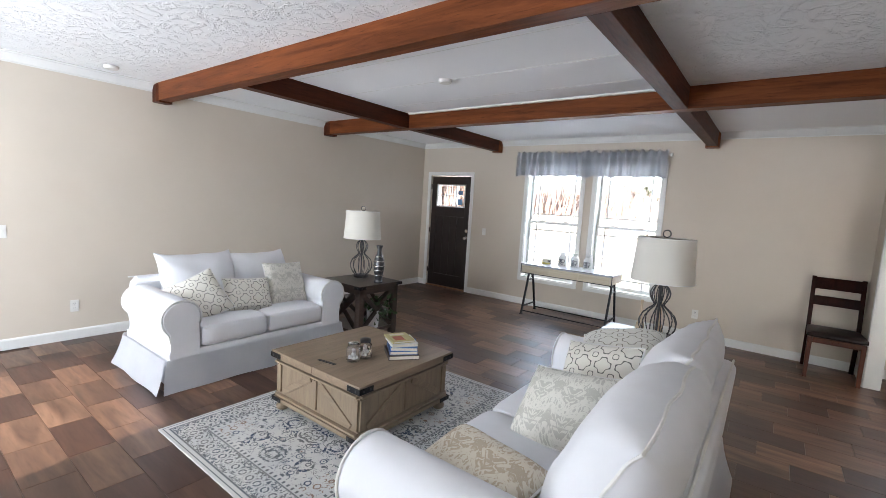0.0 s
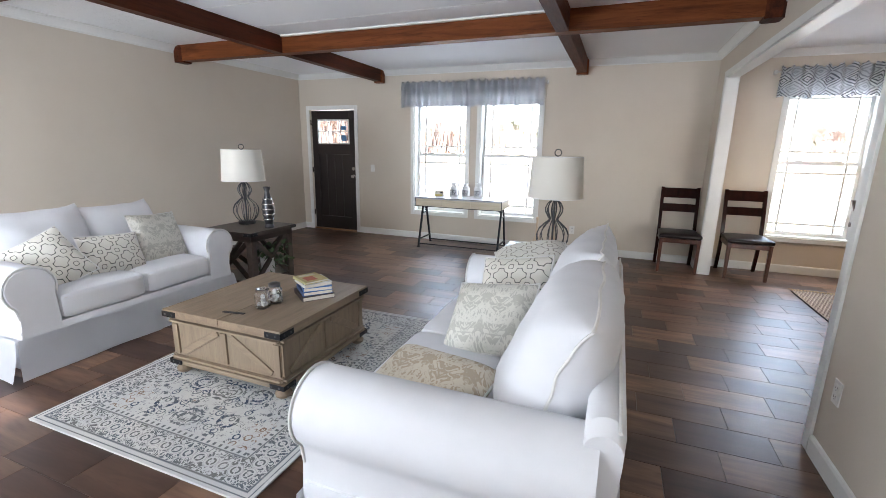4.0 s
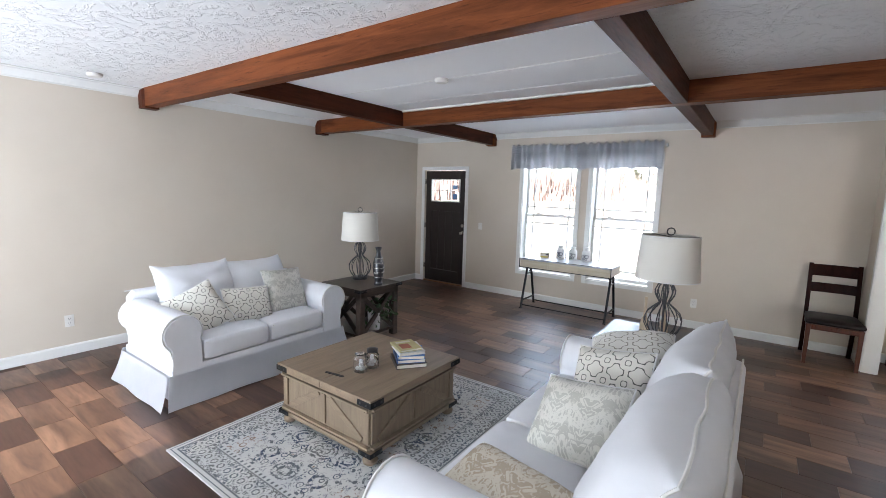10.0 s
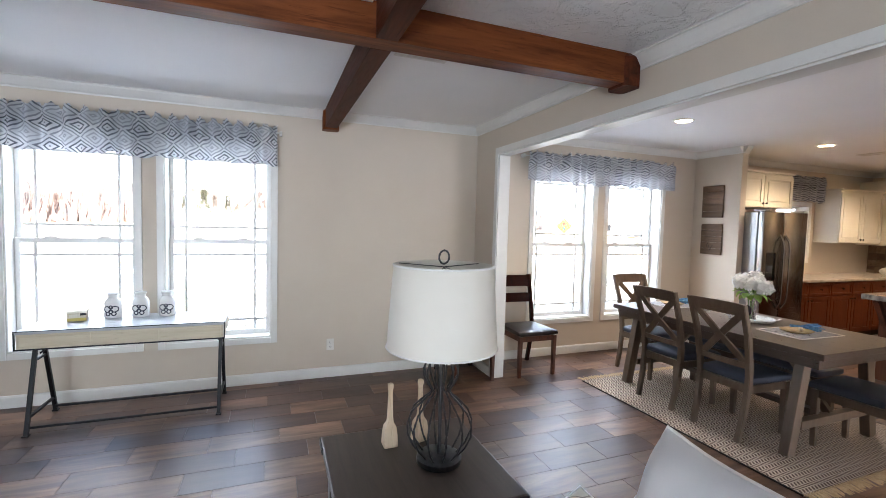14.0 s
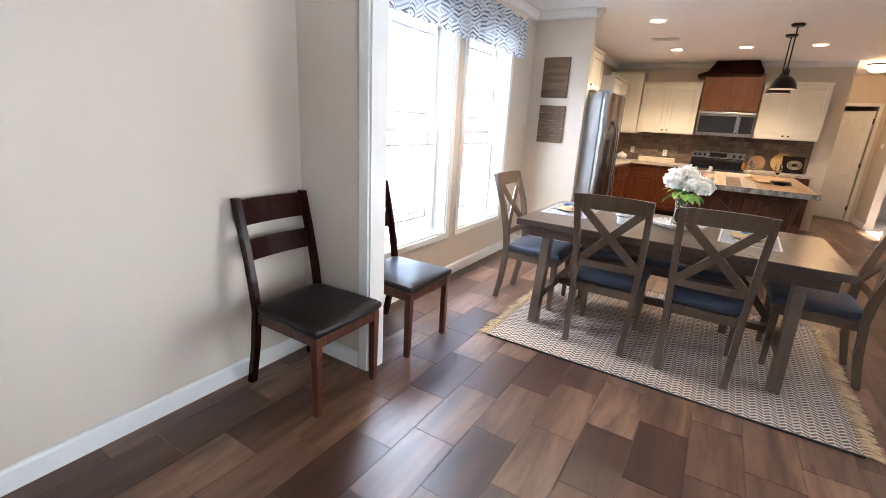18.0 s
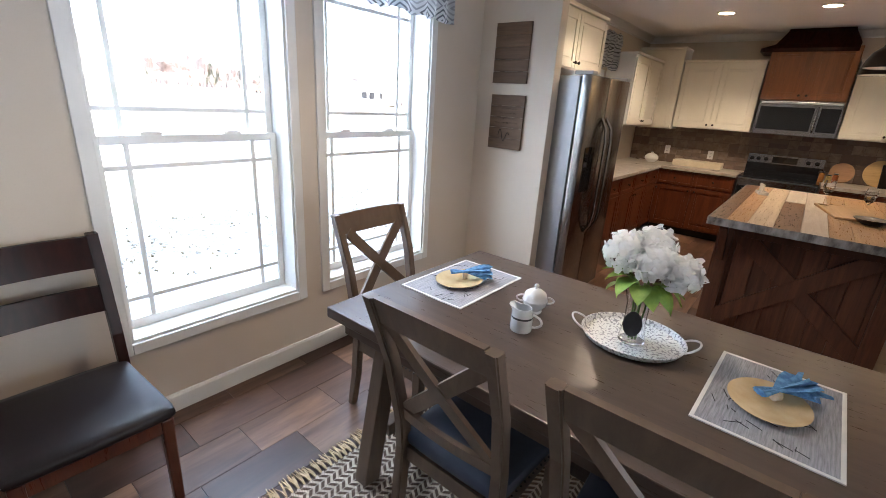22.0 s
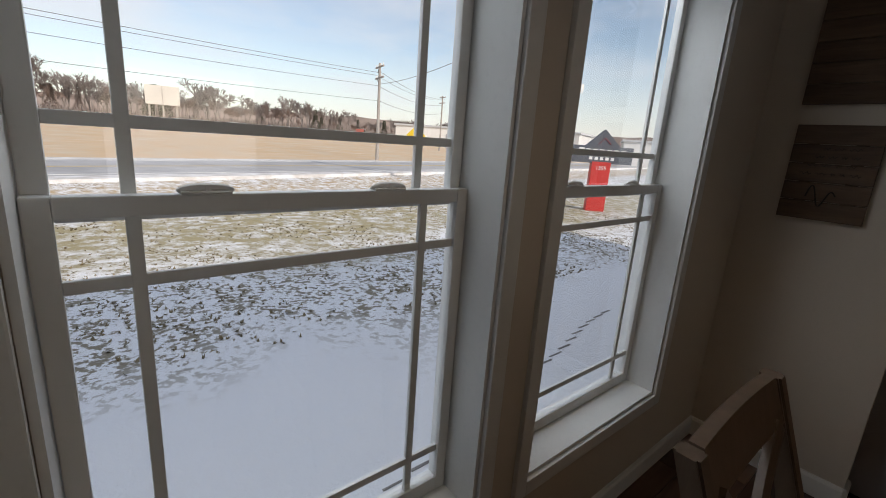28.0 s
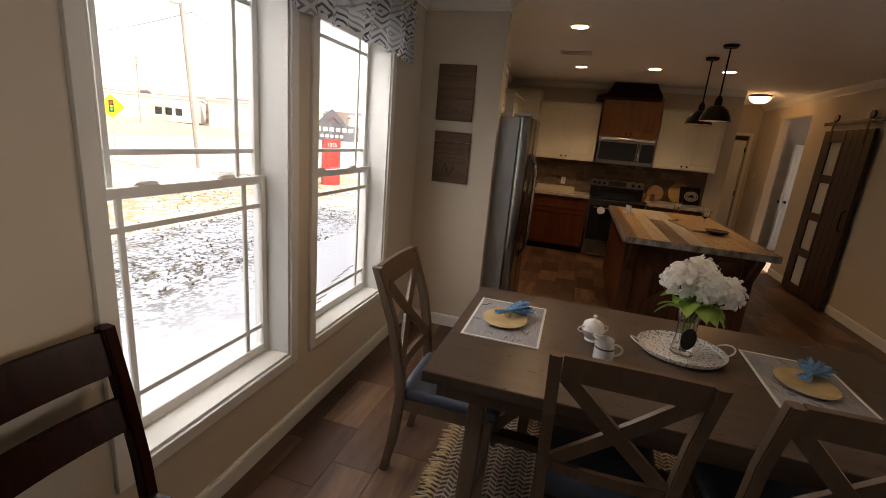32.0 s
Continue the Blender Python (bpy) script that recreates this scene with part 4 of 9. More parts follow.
def valance(x0, x1, zt, zb, y, seed):
    """A gathered rod-pocket valance of two widths on a white rod."""
    own = thing("valance", "gathered diamond-print valance hanging above the window", "valance", group="printed window valances")
    rnd = random.Random(seed)
    part("rod", tube([(x0 - 0.04, y + 0.02, zt - 0.05), (x1 + 0.04, y + 0.02, zt - 0.05)], 0.008), TRIM, own)
    for x in (x0 - 0.03, x1 + 0.03):
        part("bracket", box(x - 0.012, y + 0.02, zt - 0.07, x + 0.012, NY - 0.002, zt - 0.03, 0.003), TRIM, own)
    mid = (x0 + x1) / 2
    for a, b in ((x0, mid + 0.01), (mid - 0.01, x1)):
        bm = bmesh.new()
        nx, nz = 150, 14
        ph = [rnd.uniform(0, 6.28) for _ in range(4)]
        rows = []
        for j in range(nz + 1):
            v = j / nz
            row = []
            for i in range(nx + 1):
                u = i / nx
                x = a + (b - a) * u
                fold = math.sin(u * 62 + ph[0] + 1.5 * math.sin(u * 7 + ph[1])) * (0.024 * (1 - v) + 0.015)
                big = math.sin(u * 19 + ph[2] + math.sin(u * 5)) * 0.030 * min(1.0, v * 1.6)
                ruffle = (math.sin(u * 66 + ph[3]) + 0.5 * math.sin(u * 231 + ph[1])) * 0.019 * max(0, 1 - v * 6)
                z = zt - v * (zt - zb) + ruffle + 0.012 * math.sin(u * 19 + ph[2]) * v + 0.008 * math.sin(u * 41 + ph[1]) * v
                pocket = -0.012 if 0.1 < v < 0.3 else 0
                row.append(bm.verts.new((x, y - 0.02 + fold + big + pocket, z)))
            rows.append(row)
        for lo, hi in zip(rows, rows[1:]):
            for i in range(nx):
                bm.faces.new((lo[i], lo[i + 1], hi[i + 1], hi[i]))
        bmesh.ops.solidify(bm, geom=bm.faces[:], thickness=0.0025)
        part("cloth", bm, VALANCE, own, smooth=True)
    return own


valance(-3.27, -1.105, 2.415, 2.065, NY - 0.085, 1)
valance(1.565, 3.805, 2.425, 2.085, NY - 0.085, 2)
valance(5.88, 6.95, 2.43, 2.06, NY - 0.085, 3)


def wall_plate(m, toggle, label):
    own = thing("light_switch" if toggle else "wall_outlet", label, "switch" if toggle else "outlet", m)
    part("plate", box(-0.036, -0.006, -0.058, 0.036, 0.0, 0.058, 0.003), PLASTIC, own)
    if toggle:
        part("toggle", box(-0.006, -0.018, -0.008, 0.006, -0.005, 0.014, 0.002), PLASTIC, own)
    else:
        for z in (-0.022, 0.022):
            part("socket", box(-0.016, -0.009, z - 0.016, 0.016, -0.005, z + 0.016, 0.004), PLASTIC, own)
            bm = box(-0.009, -0.0096, z - 0.004, -0.006, -0.0088, z + 0.008)
            box(0.006, -0.0096, z - 0.004, 0.009, -0.0088, z + 0.008, bm=bm)
            box(-0.003, -0.0096, z - 0.012, 0.003, -0.0088, z - 0.008, bm=bm)
            part("slot", bm, PLASTIC_GREY, own)
    return own


wall_plate(pose(WX, 0.825, 1.076, 0, 0, 90), True, "white toggle light switch on the beige wall")
wall_plate(pose(WX, 1.32, 0.333, 0, 0, 90), False, "white double outlet low on the beige wall")
wall_plate(pose(-3.876, NY, 1.108), True, "white light switch beside the front door")
wall_plate(pose(-0.60, NY, 0.33), False, "white double outlet low on the window wall")
wall_plate(pose(PX, 2.39, 0.40, 0, 0, -90), False, "white double outlet below the bird picture")

# ceiling discs and vents
def smoke_detector(x, y):
    own = thing("smoke_detector", "round white smoke detector on the ceiling", "detector", pose(x, y, CZ - 0.006))
    part("body", lathe([(0.0, -0.032), (0.045, -0.032), (0.058, -0.022), (0.06, 0.0), (0.0, 0.0)], steps=28), PLASTIC, own, smooth=True)


smoke_detector(-2.31, 3.22)
smoke_detector(-4.90, 1.545)


def ceiling_vent(x, y, turn=0):
    own = thing("ceiling_vent", "white slatted ceiling air vent", "vent", pose(x, y, CZ - 0.005, 0, 0, turn))
    bm = box(-0.17, -0.09, -0.008, 0.17, -0.07, 0, 0.002)
    box(-0.17, 0.07, -0.008, 0.17, 0.09, 0, 0.002, bm)
    box(-0.17, -0.07, -0.008, -0.15, 0.07, 0, 0.002, bm)
    box(0.15, -0.07, -0.008, 0.17, 0.07, 0, 0.002, bm)
    part("frame", bm, TRIM, own)
    for k in range(7):
        part("slat", box(-0.15, -0.062 + k * 0.019, -0.007, 0.15, -0.050 + k * 0.019, -0.0035), TRIM, own)
    part("backing", box(-0.15, -0.07, -0.003, 0.15, 0.07, -0.001), PLASTIC_GREY, own)


ceiling_vent(-4.6, 4.95, 90)
ceiling_vent(-0.26, 4.77, 0)
ceiling_vent(6.17, 5.46, 90)
ceiling_vent(1.486, 4.715, 90)

# ---- soft shapes ----
def cushion(w, d, h, r, puff=0.0, cuts=9, seed=0, wrinkle=0.004, sag=0.0):
    """A stuffed cushion: a rounded box of w x d x h on z = 0 that swells above and below."""
    bm = bmesh.new()
    bmesh.ops.create_cube(bm, size=2)
    bmesh.ops.subdivide_edges(bm, edges=bm.edges[:], cuts=cuts, use_grid_fill=True)
    half = Vector((w / 2, d / 2, h / 2))
    r = min(r, *half) * 0.999
    for v in bm.verts:
        p = Vector([c * s for c, s in zip(v.co, half)])
        core = Vector([max(-s + r, min(s - r, c)) for c, s in zip(p, half)])
        off = p - core
        n = off.normalized() if off.length > 1e-6 else Vector((0, 0, 1))
        q = core + n * r if off.length > 1e-6 else p
        u, t = q.x / half.x, q.y / half.y
        swell = (1 - u * u) * (1 - t * t)
        q.z += math.copysign(puff, q.z) * swell * (1 if q.z > 0 else 0.3)
        q.z -= sag * swell
        q.y += math.copysign(puff * 0.5, q.y) * (1 - u * u) * (1 - (q.z / half.z / 1.5) ** 2) * (1 if abs(t) > 0.7 else 0)
        w1 = noise.noise(q * 5 + Vector((seed * 7.1, 0, 0)))
        q += n * wrinkle * w1
        v.co = q + Vector((0, 0, h / 2))
    return bm


def throw_pillow(name, label, m, material, size=0.46, thick=0.16, seed=0, tall=None):
    """A square knife-edge pillow lying in its own xy plane, with piping."""
    tall = tall or size
    own = thing(name, label, "pillow", m, group="throw pillows")
    n = 22
    bm = bmesh.new()

    def outline(u, v):
        pinch = 0.055
        x = u * size / 2 * (1 - pinch * (1 - v * v))
        y = v * tall / 2 * (1 - pinch * (1 - u * u))
        return x, y

    sides = []
    for sign in (1, -1):
        grid = []
        for j in range(n + 1):
            row = []
            for i in range(n + 1):
                u, v = 2 * i / n - 1, 2 * j / n - 1
                x, y = outline(u, v)
                swell = ((1 - u ** 4) * (1 - v ** 4)) ** 0.62
                z = sign * thick / 2 * swell + 0.006 * noise.noise(Vector((x * 7 + seed * 3.3, y * 7, sign)))* swell
                row.append(bm.verts.new((x, y, z)))
            grid.append(row)
        for lo, hi in zip(grid, grid[1:]):
            for i in range(n):
                bm.faces.new((lo[i], lo[i + 1], hi[i + 1], hi[i]))
        sides.append(grid)
    bmesh.ops.remove_doubles(bm, verts=bm.verts, dist=1e-5)
    part("cover", bm, material, own, smooth=True)
    rim = []
    for k in range(n):
        rim.append((*outline(2 * k / n - 1, -1), 0))
    for k in range(n):
        rim.append((*outline(1, 2 * k / n - 1), 0))
    for k in range(n):
        rim.append((*outline(1 - 2 * k / n, 1), 0))
    for k in range(n):
        rim.append((*outline(-1, 1 - 2 * k / n), 0))
    part("piping", tube(rim, 0.005, closed=True, steps=6), LINEN_EDGE, own, smooth=True)
    return own


def knife_cushion(wide, tall, thick, dip, seed):
    """A plump loose back cushion in its xy plane: two swollen faces meeting in a seam, with eared corners and creases."""
    n = 26
    bm = bmesh.new()

    def outline(u, v):
        x = u * wide / 2 * (1 - 0.035 * (1 - v * v))
        y = v * tall / 2 * (1 - (dip if v > 0 else 0.03) * (1 - u * u) ** 0.8)
        ear = max(0.0, abs(u) - 0.8) / 0.2 * max(0.0, v - 0.8) / 0.2
        y += 0.012 * noise.noise(Vector((u * 2.2, seed, 0))) * max(0.0, v) + 0.10 * max(0.0, dip) * ear
        return x, y, 0.012 * noise.noise(Vector((u * 2.6, v * 2.6, seed * 1.7))) - 0.035 * max(0.0, v) ** 3

    for sign in (1, -1):
        grid = []
        for j in range(n + 1):
            row = []
            for i in range(n + 1):
                u, v = math.sin(math.pi * (i / n - 0.5)), math.sin(math.pi * (j / n - 0.5))
                x, y, mid = outline(u, v)
                swell = ((1 - abs(u) ** 4.5) * (1 - abs(v) ** 4.5)) ** 0.5
                near = max(0.0, 1.0 - 4.0 * (1 - abs(v)))
                pucker = 0.012 * math.sin(u * 19 + seed) * near * (1 - near) * 2
                corner = math.hypot(1 - abs(u), 1 - abs(v))
                crease = 0.010 * math.sin(math.atan2(1 - abs(v), 1 - abs(u) + 1e-4) * 9 + seed) * max(0.0, 1 - corner / 0.7) * swell
                full = thick / 2 * (1.0 - 0.16 * v)
                z = mid + sign * (full * swell + pucker * swell + crease) + 0.010 * noise.noise(Vector((x * 5 + seed, y * 5, sign * 2.0))) * swell
                row.append(bm.verts.new((x, y, z)))
            grid.append(row)
        for lo, hi in zip(grid, grid[1:]):
            for i in range(n):
                q = (lo[i], lo[i + 1], hi[i + 1], hi[i])
                bm.faces.new(q if sign > 0 else q[::-1])
    bmesh.ops.remove_doubles(bm, verts=bm.verts, dist=1e-5)
    lap = [(-1, -1, 1, 0), (1, -1, 0, 1), (1, 1, -1, 0), (-1, 1, 0, -1)]
    rim = [outline(u + du * 2 * k / 24, v + dv * 2 * k / 24) for u, v, du, dv in lap for k in range(24)]
    return bm, tube(rim, 0.006, closed=True, steps=6)


def skirt_panel(x0, y0, x1, y1, ox, oy, z0, z1, flare, seed):
    """A cloth panel from a top edge at z1, flaring outwards to z0."""
    bm = bmesh.new()
    n, rows = 28, []
    along = Vector((x1 - x0, y1 - y0, 0))
    for j in range(7):
        v = j / 6
        row = []
        for i in range(n + 1):
            u = i / n
            spread = (u - 0.5) * 2 * flare * 0.7 * v
            wave = 0.006 * math.sin(u * 11 + seed) * v
            lift = 0.006 * math.sin(u * math.pi) * v
            p = Vector((x0, y0, 0)) + along * u + along.normalized() * spread + Vector((ox, oy, 0)) * (flare * v ** 1.5 + wave)
            row.append(bm.verts.new((p.x, p.y, z1 + (z0 - z1) * v + lift)))
        rows.append(row)
    for lo, hi in zip(rows, rows[1:]):
        for i in range(n):
            bm.faces.new((lo[i], lo[i + 1], hi[i + 1], hi[i]))
    bmesh.ops.solidify(bm, geom=bm.faces[:], thickness=0.006)
    return bm


def roll_arm(length, height, width, roll):
    """A rolled arm along x from 0 to length; its inner face at y = 0, rolling out to +y."""
    pts = [(0.0, 0.235), (0.0, height - roll * 1.1)]
    cy, cz = roll * 0.92, height - roll
    for k in range(17):
        a = radians(200 - k * 15.5)
        pts.append((cy + roll * math.cos(a), cz + roll * math.sin(a)))
    pts += [(width, cz - roll * 0.9), (width - 0.01, cz - roll * 1.3), (width, 0.235)]
    bm = bmesh.new()
    stations = [(0.0, 0.90), (0.012, 0.975), (0.03, 1.0), (length * 0.5, 1.0), (length, 1.0)]
    rings = []
    for x, s in stations:
        rings.append([bm.verts.new((x, cy + (y - cy) * s if z > cz - roll else y, cz + (z - cz) * s if z > cz - roll else z)) for y, z in pts])
    for lo, hi in zip(rings, rings[1:]):
        for k in range(len(pts)):
            bm.faces.new((lo[k], lo[(k + 1) % len(pts)], hi[(k + 1) % len(pts)], hi[k]))
    bm.faces.new(rings[0])
    bm.faces.new(rings[-1][::-1])
    return bm, [(0.008, y, z) for y, z in pts[1:-1]]


def slipcovered_sofa(name, label, m, width, depth, cushions):
    """A slipcovered sofa whose front faces -x; local y runs from 0 to width, x from 0 (front) to depth (back)."""
    own = thing(name, label, "sofa", m)
    seat_z, inset = 0.30, 0.28
    part("base", box(0.024, 0.05, 0.20, depth - 0.05, width - 0.05, seat_z, 0.012), LINEN, own, smooth=True)
    part("skirt_lining", box(0.045, 0.075, 0.008, depth - 0.06, width - 0.075, 0.199, 0.01), LINEN, own)
    for side in (0, 1):
        bm, rim = roll_arm(depth - 0.10, 0.70, 0.225, 0.145)
        t = Matrix.Translation((0.02, inset, 0)) @ Matrix.Diagonal((1, -1, 1, 1)) if side == 0 else Matrix.Translation((0.02, width - inset, 0))
        bmesh.ops.transform(bm, matrix=t, verts=bm.verts)
        arm = part("arm", bm, LINEN, own, smooth=True)
        part("piping", tube([t @ Vector(p) for p in rim], 0.006, steps=6), LINEN_EDGE, arm, smooth=True)
    bm = bmesh.new()
    prof = [(depth - 0.17, 0.14), (depth - 0.12, 0.70)] + [(depth - 0.07 + 0.055 * math.cos(radians(172 - 15 * k)), 0.71 + 0.055 * math.sin(radians(172 - 15 * k))) for k in range(12)] + [(depth - 0.016, 0.68), (depth - 0.05, 0.14)]
    rings = []
    for y, s in ((0.085, 0.95), (0.12, 1.0), (width / 2, 1.012), (width - 0.12, 1.0), (width - 0.085, 0.95)):
        rings.append([bm.verts.new((depth - 0.1 + (x - depth + 0.1) * s, y, z * s)) for x, z in prof])
    for lo, hi in zip(rings, rings[1:]):
        for k in range(len(prof)):
            bm.faces.new((lo[k], lo[(k + 1) % len(prof)], hi[(k + 1) % len(prof)], hi[k]))
    bm.faces.new(rings[0])
    bm.faces.new(rings[-1][::-1])
    back = part("back_frame", bm, LINEN, own, smooth=True)
    part("piping", tube([(depth - 0.035, 0.07 + (width - 0.14) * k / 12, 0.757 + 0.01 * math.sin(k / 12 * math.pi)) for k in range(13)], 0.006, steps=6), LINEN_EDGE, back, smooth=True)
    inner = width - 2 * inset
    each = inner / cushions
    for k in range(cushions):
        y = inset + each * (k + 0.5)
        bm = cushion(0.70, each - 0.006, 0.185, 0.045, 0.022, seed=k + 3)
        seat = part("seat_cushion", bm, LINEN, own, smooth=True, at=pose(0.36, y, seat_z - 0.002))
        part("piping", tube([(-0.342, -each / 2 + 0.03 + (each - 0.06) * i / 10, 0.150) for i in range(11)], 0.005, steps=6), LINEN_EDGE, seat, smooth=True)
        cush, seam = knife_cushion(each + (0.12 if width > 2 else 0.08), (0.53, 0.58)[k] if width > 2 else 0.54, (0.36, 0.31)[k] if width > 2 else 0.25, (-0.12, 0.07)[k] if width > 2 else 0.09, k * 5 + 11)
        lean = pose(depth - 0.24 - 0.01 * k, y, (0.715 if width > 2 else 0.695) + 0.02 * k, 0, 17 if width > 2 else 20, 0) @ pose(0, 0, 0, 90, 0, -90)
        ob = part("back_cushion", cush, LINEN, own, smooth=True, at=lean)
        part("seam", seam, LINEN_EDGE, ob, smooth=True)
    half = width / 2
    for y0, y1 in ((0.03, half - 0.006), (half + 0.006, width - 0.03)):
        part("skirt", skirt_panel(0.012, y0, 0.012, y1, -1, 0, 0.006, 0.255, 0.055, y0), LINEN, own, smooth=True)
    part("skirt", skirt_panel(0.035, 0.022, depth - 0.04, 0.022, 0, -1, 0.006, 0.255, 0.07, 2), LINEN, own, smooth=True)
    part("skirt", skirt_panel(0.035, width - 0.022, depth - 0.04, width - 0.022, 0, 1, 0.006, 0.255, 0.07, 3), LINEN, own, smooth=True)
    part("skirt", skirt_panel(depth - 0.04, 0.03, depth - 0.04, width - 0.03, 1, 0, 0.006, 0.27, 0.07, 4), LINEN, own, smooth=True)
    return own


slipcovered_sofa("sofa", "white slipcovered sofa with rolled arms and skirt", pose(-1.03, 1.063, 0), 2.145, 1.073, 2)
slipcovered_sofa("loveseat", "white slipcovered loveseat with rolled arms and skirt", pose(-3.398, 3.13, 0, 0, 0, 180), 1.73, 0.95, 2)

TR = "cream pillow with grey trellis print leaning on the sofa"
throw_pillow("throw_pillow", "cream pillow with grey trellis print on the loveseat", pose(-3.73, 1.80, 0.625, 58, 0, 66) @ pose(0, 0, 0, 0, 0, 28), TRELLIS, 0.42, 0.15, 1)
throw_pillow("throw_pillow", "small trellis print pillow in the middle of the loveseat", pose(-3.70, 2.225, 0.61, 60, 0, 86) @ pose(0, 0, 0, 0, 0, -4), TRELLIS, 0.43, 0.15, 2, 0.33)
throw_pillow("throw_pillow", "pale damask pillow on the loveseat", pose(-3.76, 2.655, 0.655, 66, 0, 96) @ pose(0, 0, 0, 0, 0, -4), DAMASK, 0.45, 0.16, 3)
throw_pillow("throw_pillow", "gold damask pillow lying beside the sofa arm", pose(-0.66, 1.40, 0.575, 20, 0, -24) @ pose(0, 0, 0, 0, 0, 10), DAMASK_GOLD, 0.48, 0.20, 4, 0.38)
throw_pillow("throw_pillow", "silver damask pillow leaning on the sofa", pose(-0.59, 2.06, 0.635, 46, 0, -20) @ pose(0, 0, 0, 0, 0, 13), DAMASK, 0.45, 0.17, 5, 0.40)
throw_pillow("throw_pillow", TR, pose(-0.57, 2.50, 0.655, 56, 0, -18) @ pose(0, 0, 0, 0, 0, 12), TRELLIS, 0.45, 0.16, 6, 0.42)
throw_pillow("throw_pillow", "pale trellis pillow lying across another pillow", pose(-0.53, 2.80, 0.775, 14, -3, -28) @ pose(0, 0, 0, 0, 0, 40), TRELLIS_GOLD, 0.48, 0.16, 7, 0.40)

# ---- rug, coffee table and what lies on it ----
bm = box(-0.762, -1.072, 0, 0.762, 1.072, 0.011, 0.004)
tagged(part("area_rug", bm, RUG, at=pose(-2.122, 2.255, 0.0005)), label="worn grey and cream bordered area rug", category="rug")


def metal_corner(own, x, y, z, sx, sy, h, leg=0.11):
    """A black strap wrapped round a corner, with bolt heads."""
    t = 0.004
    bm = box(min(x, x + sx * leg), y - (t if sy > 0 else 0), z, max(x, x + sx * leg), y + (0 if sy > 0 else t), z + h, 0.001)
    box(x - (t if sx > 0 else 0), min(y - sy * t, y + sy * leg), z, x + (0 if sx > 0 else t), max(y - sy * t, y + sy * leg), z + h, 0.001, bm)
    strap = part("corner_strap", bm, IRON, own, "black iron corner strap")
    bm = bmesh.new()
    for k in (0.03, 0.085):
        box(x + sx * k - 0.006, y - sy * (t + 0.003), z + h / 2 - 0.006, x + sx * k + 0.006, y - sy * t, z + h / 2 + 0.006, 0.002, bm)
        box(x - sx * (t + 0.003), y + sy * k - 0.006, z + h / 2 - 0.006, x - sx * t, y + sy * k + 0.006, z + h / 2 + 0.006, 0.002, bm)
    part("bolt", bm, IRON_GREY, strap, kind="stuff")


def trunk_table():
    w, d, h = 0.925, 0.925, 0.44
    own = thing("coffee_table", "greyed oak trunk coffee table with iron corners", "table", pose(-2.645, 1.825, 0.0115))
    for x in (0.06, w - 0.06):
        for y in (0.06, d - 0.06):
            part("bun_foot", lathe([(0.030, 0), (0.044, 0.012), (0.048, 0.030), (0.036, 0.046), (0.030, 0.052), (0.042, 0.058), (0.042, 0.068)], steps=20, at=(x, y, 0)), OAK_Z, own, smooth=True)
    part("plinth", box(0.012, 0.012, 0.068, w - 0.012, d - 0.012, 0.098, 0.005), OAK, own)
    part("body", box(0.035, 0.035, 0.098, w - 0.035, d - 0.035, 0.385, 0.003), OAK_Z, own)
    # framed faces with diagonal boards
    def face(p, q, out, panels):
        p, q, out = Vector(p), Vector(q), Vector(out)
        side = (q - p).normalized()
        length = (q - p).length
        up = Vector((0, 0, 1))
        H = 0.287
        for z in (0.022, H - 0.022):
            part("rail", beam_between(p + up * z + out * 0.007, q + up * z + out * 0.007, 0.014, 0.044, None, 0.002, out), OAK, own)
        for k in range(panels + 1):
            u = 0.025 + (length - 0.05) * k / panels
            part("stile", beam_between(p + side * u + up * 0.044 + out * 0.006, p + side * u + up * (H - 0.044) + out * 0.006, 0.044, 0.013, None, 0.002, out), OAK_Z, own)
        for k in range(panels):
            u0, u1 = 0.05 + (length - 0.05) * k / panels, (length - 0.05) * (k + 1) / panels
            lo, hi = (0.05, H - 0.05) if k % 2 == 0 else (H - 0.05, 0.05)
            if panels == 2:
                lo, hi = (0.05, H - 0.05) if k == 0 else (H - 0.05, 0.05)
            a, b = p + side * (u0 + 0.02) + up * lo + out * 0.004, p + side * (u1 - 0.02) + up * hi + out * 0.004
            part("diagonal_board", beam_between(a, b, 0.012, 0.042, None, 0.002, (b - a).cross(out)), OAK, own)
    z = 0.098
    face((0.035, 0.035, z), (w - 0.035, 0.035, z), (0, -1, 0), 2)
    face((w - 0.035, 0.035, z), (w - 0.035, d - 0.035, z), (1, 0, 0), 2)
    face((w - 0.035, d - 0.035, z), (0.035, d - 0.035, z), (0, 1, 0), 2)
    face((0.035, d - 0.035, z), (0.035, 0.035, z), (-1, 0, 0), 2)
    part("lid", box(0, 0, 0.387, w / 2 - 0.0015, d, h, 0.004), OAK_Y, own, "lifting half of the tabletop")
    part("lid", box(w / 2 + 0.0015, 0, 0.387, w, d, h, 0.004), OAK_Y, own, "fixed half of the tabletop")
    for x, sx in ((0, 1), (w, -1)):
        for y, sy in ((0, 1), (d, -1)):
            metal_corner(own, x, y, 0.392, sx, sy, 0.036)
            metal_corner(own, x + sx * 0.008, y + sy * 0.008, 0.070, sx, sy, 0.03, 0.10)
    for y in (0.122, d - 0.122):
        for sx in (-1, 1):
            bm = beam_between((w / 2, y, h + 0.002), (w / 2 + sx * 0.075, y + sx * 0.012, h + 0.002), 0.022, 0.004)
            part("strap_hinge", bm, IRON, own, "black iron strap hinge")
    return own


trunk_table()
TZ = 0.0115 + 0.44


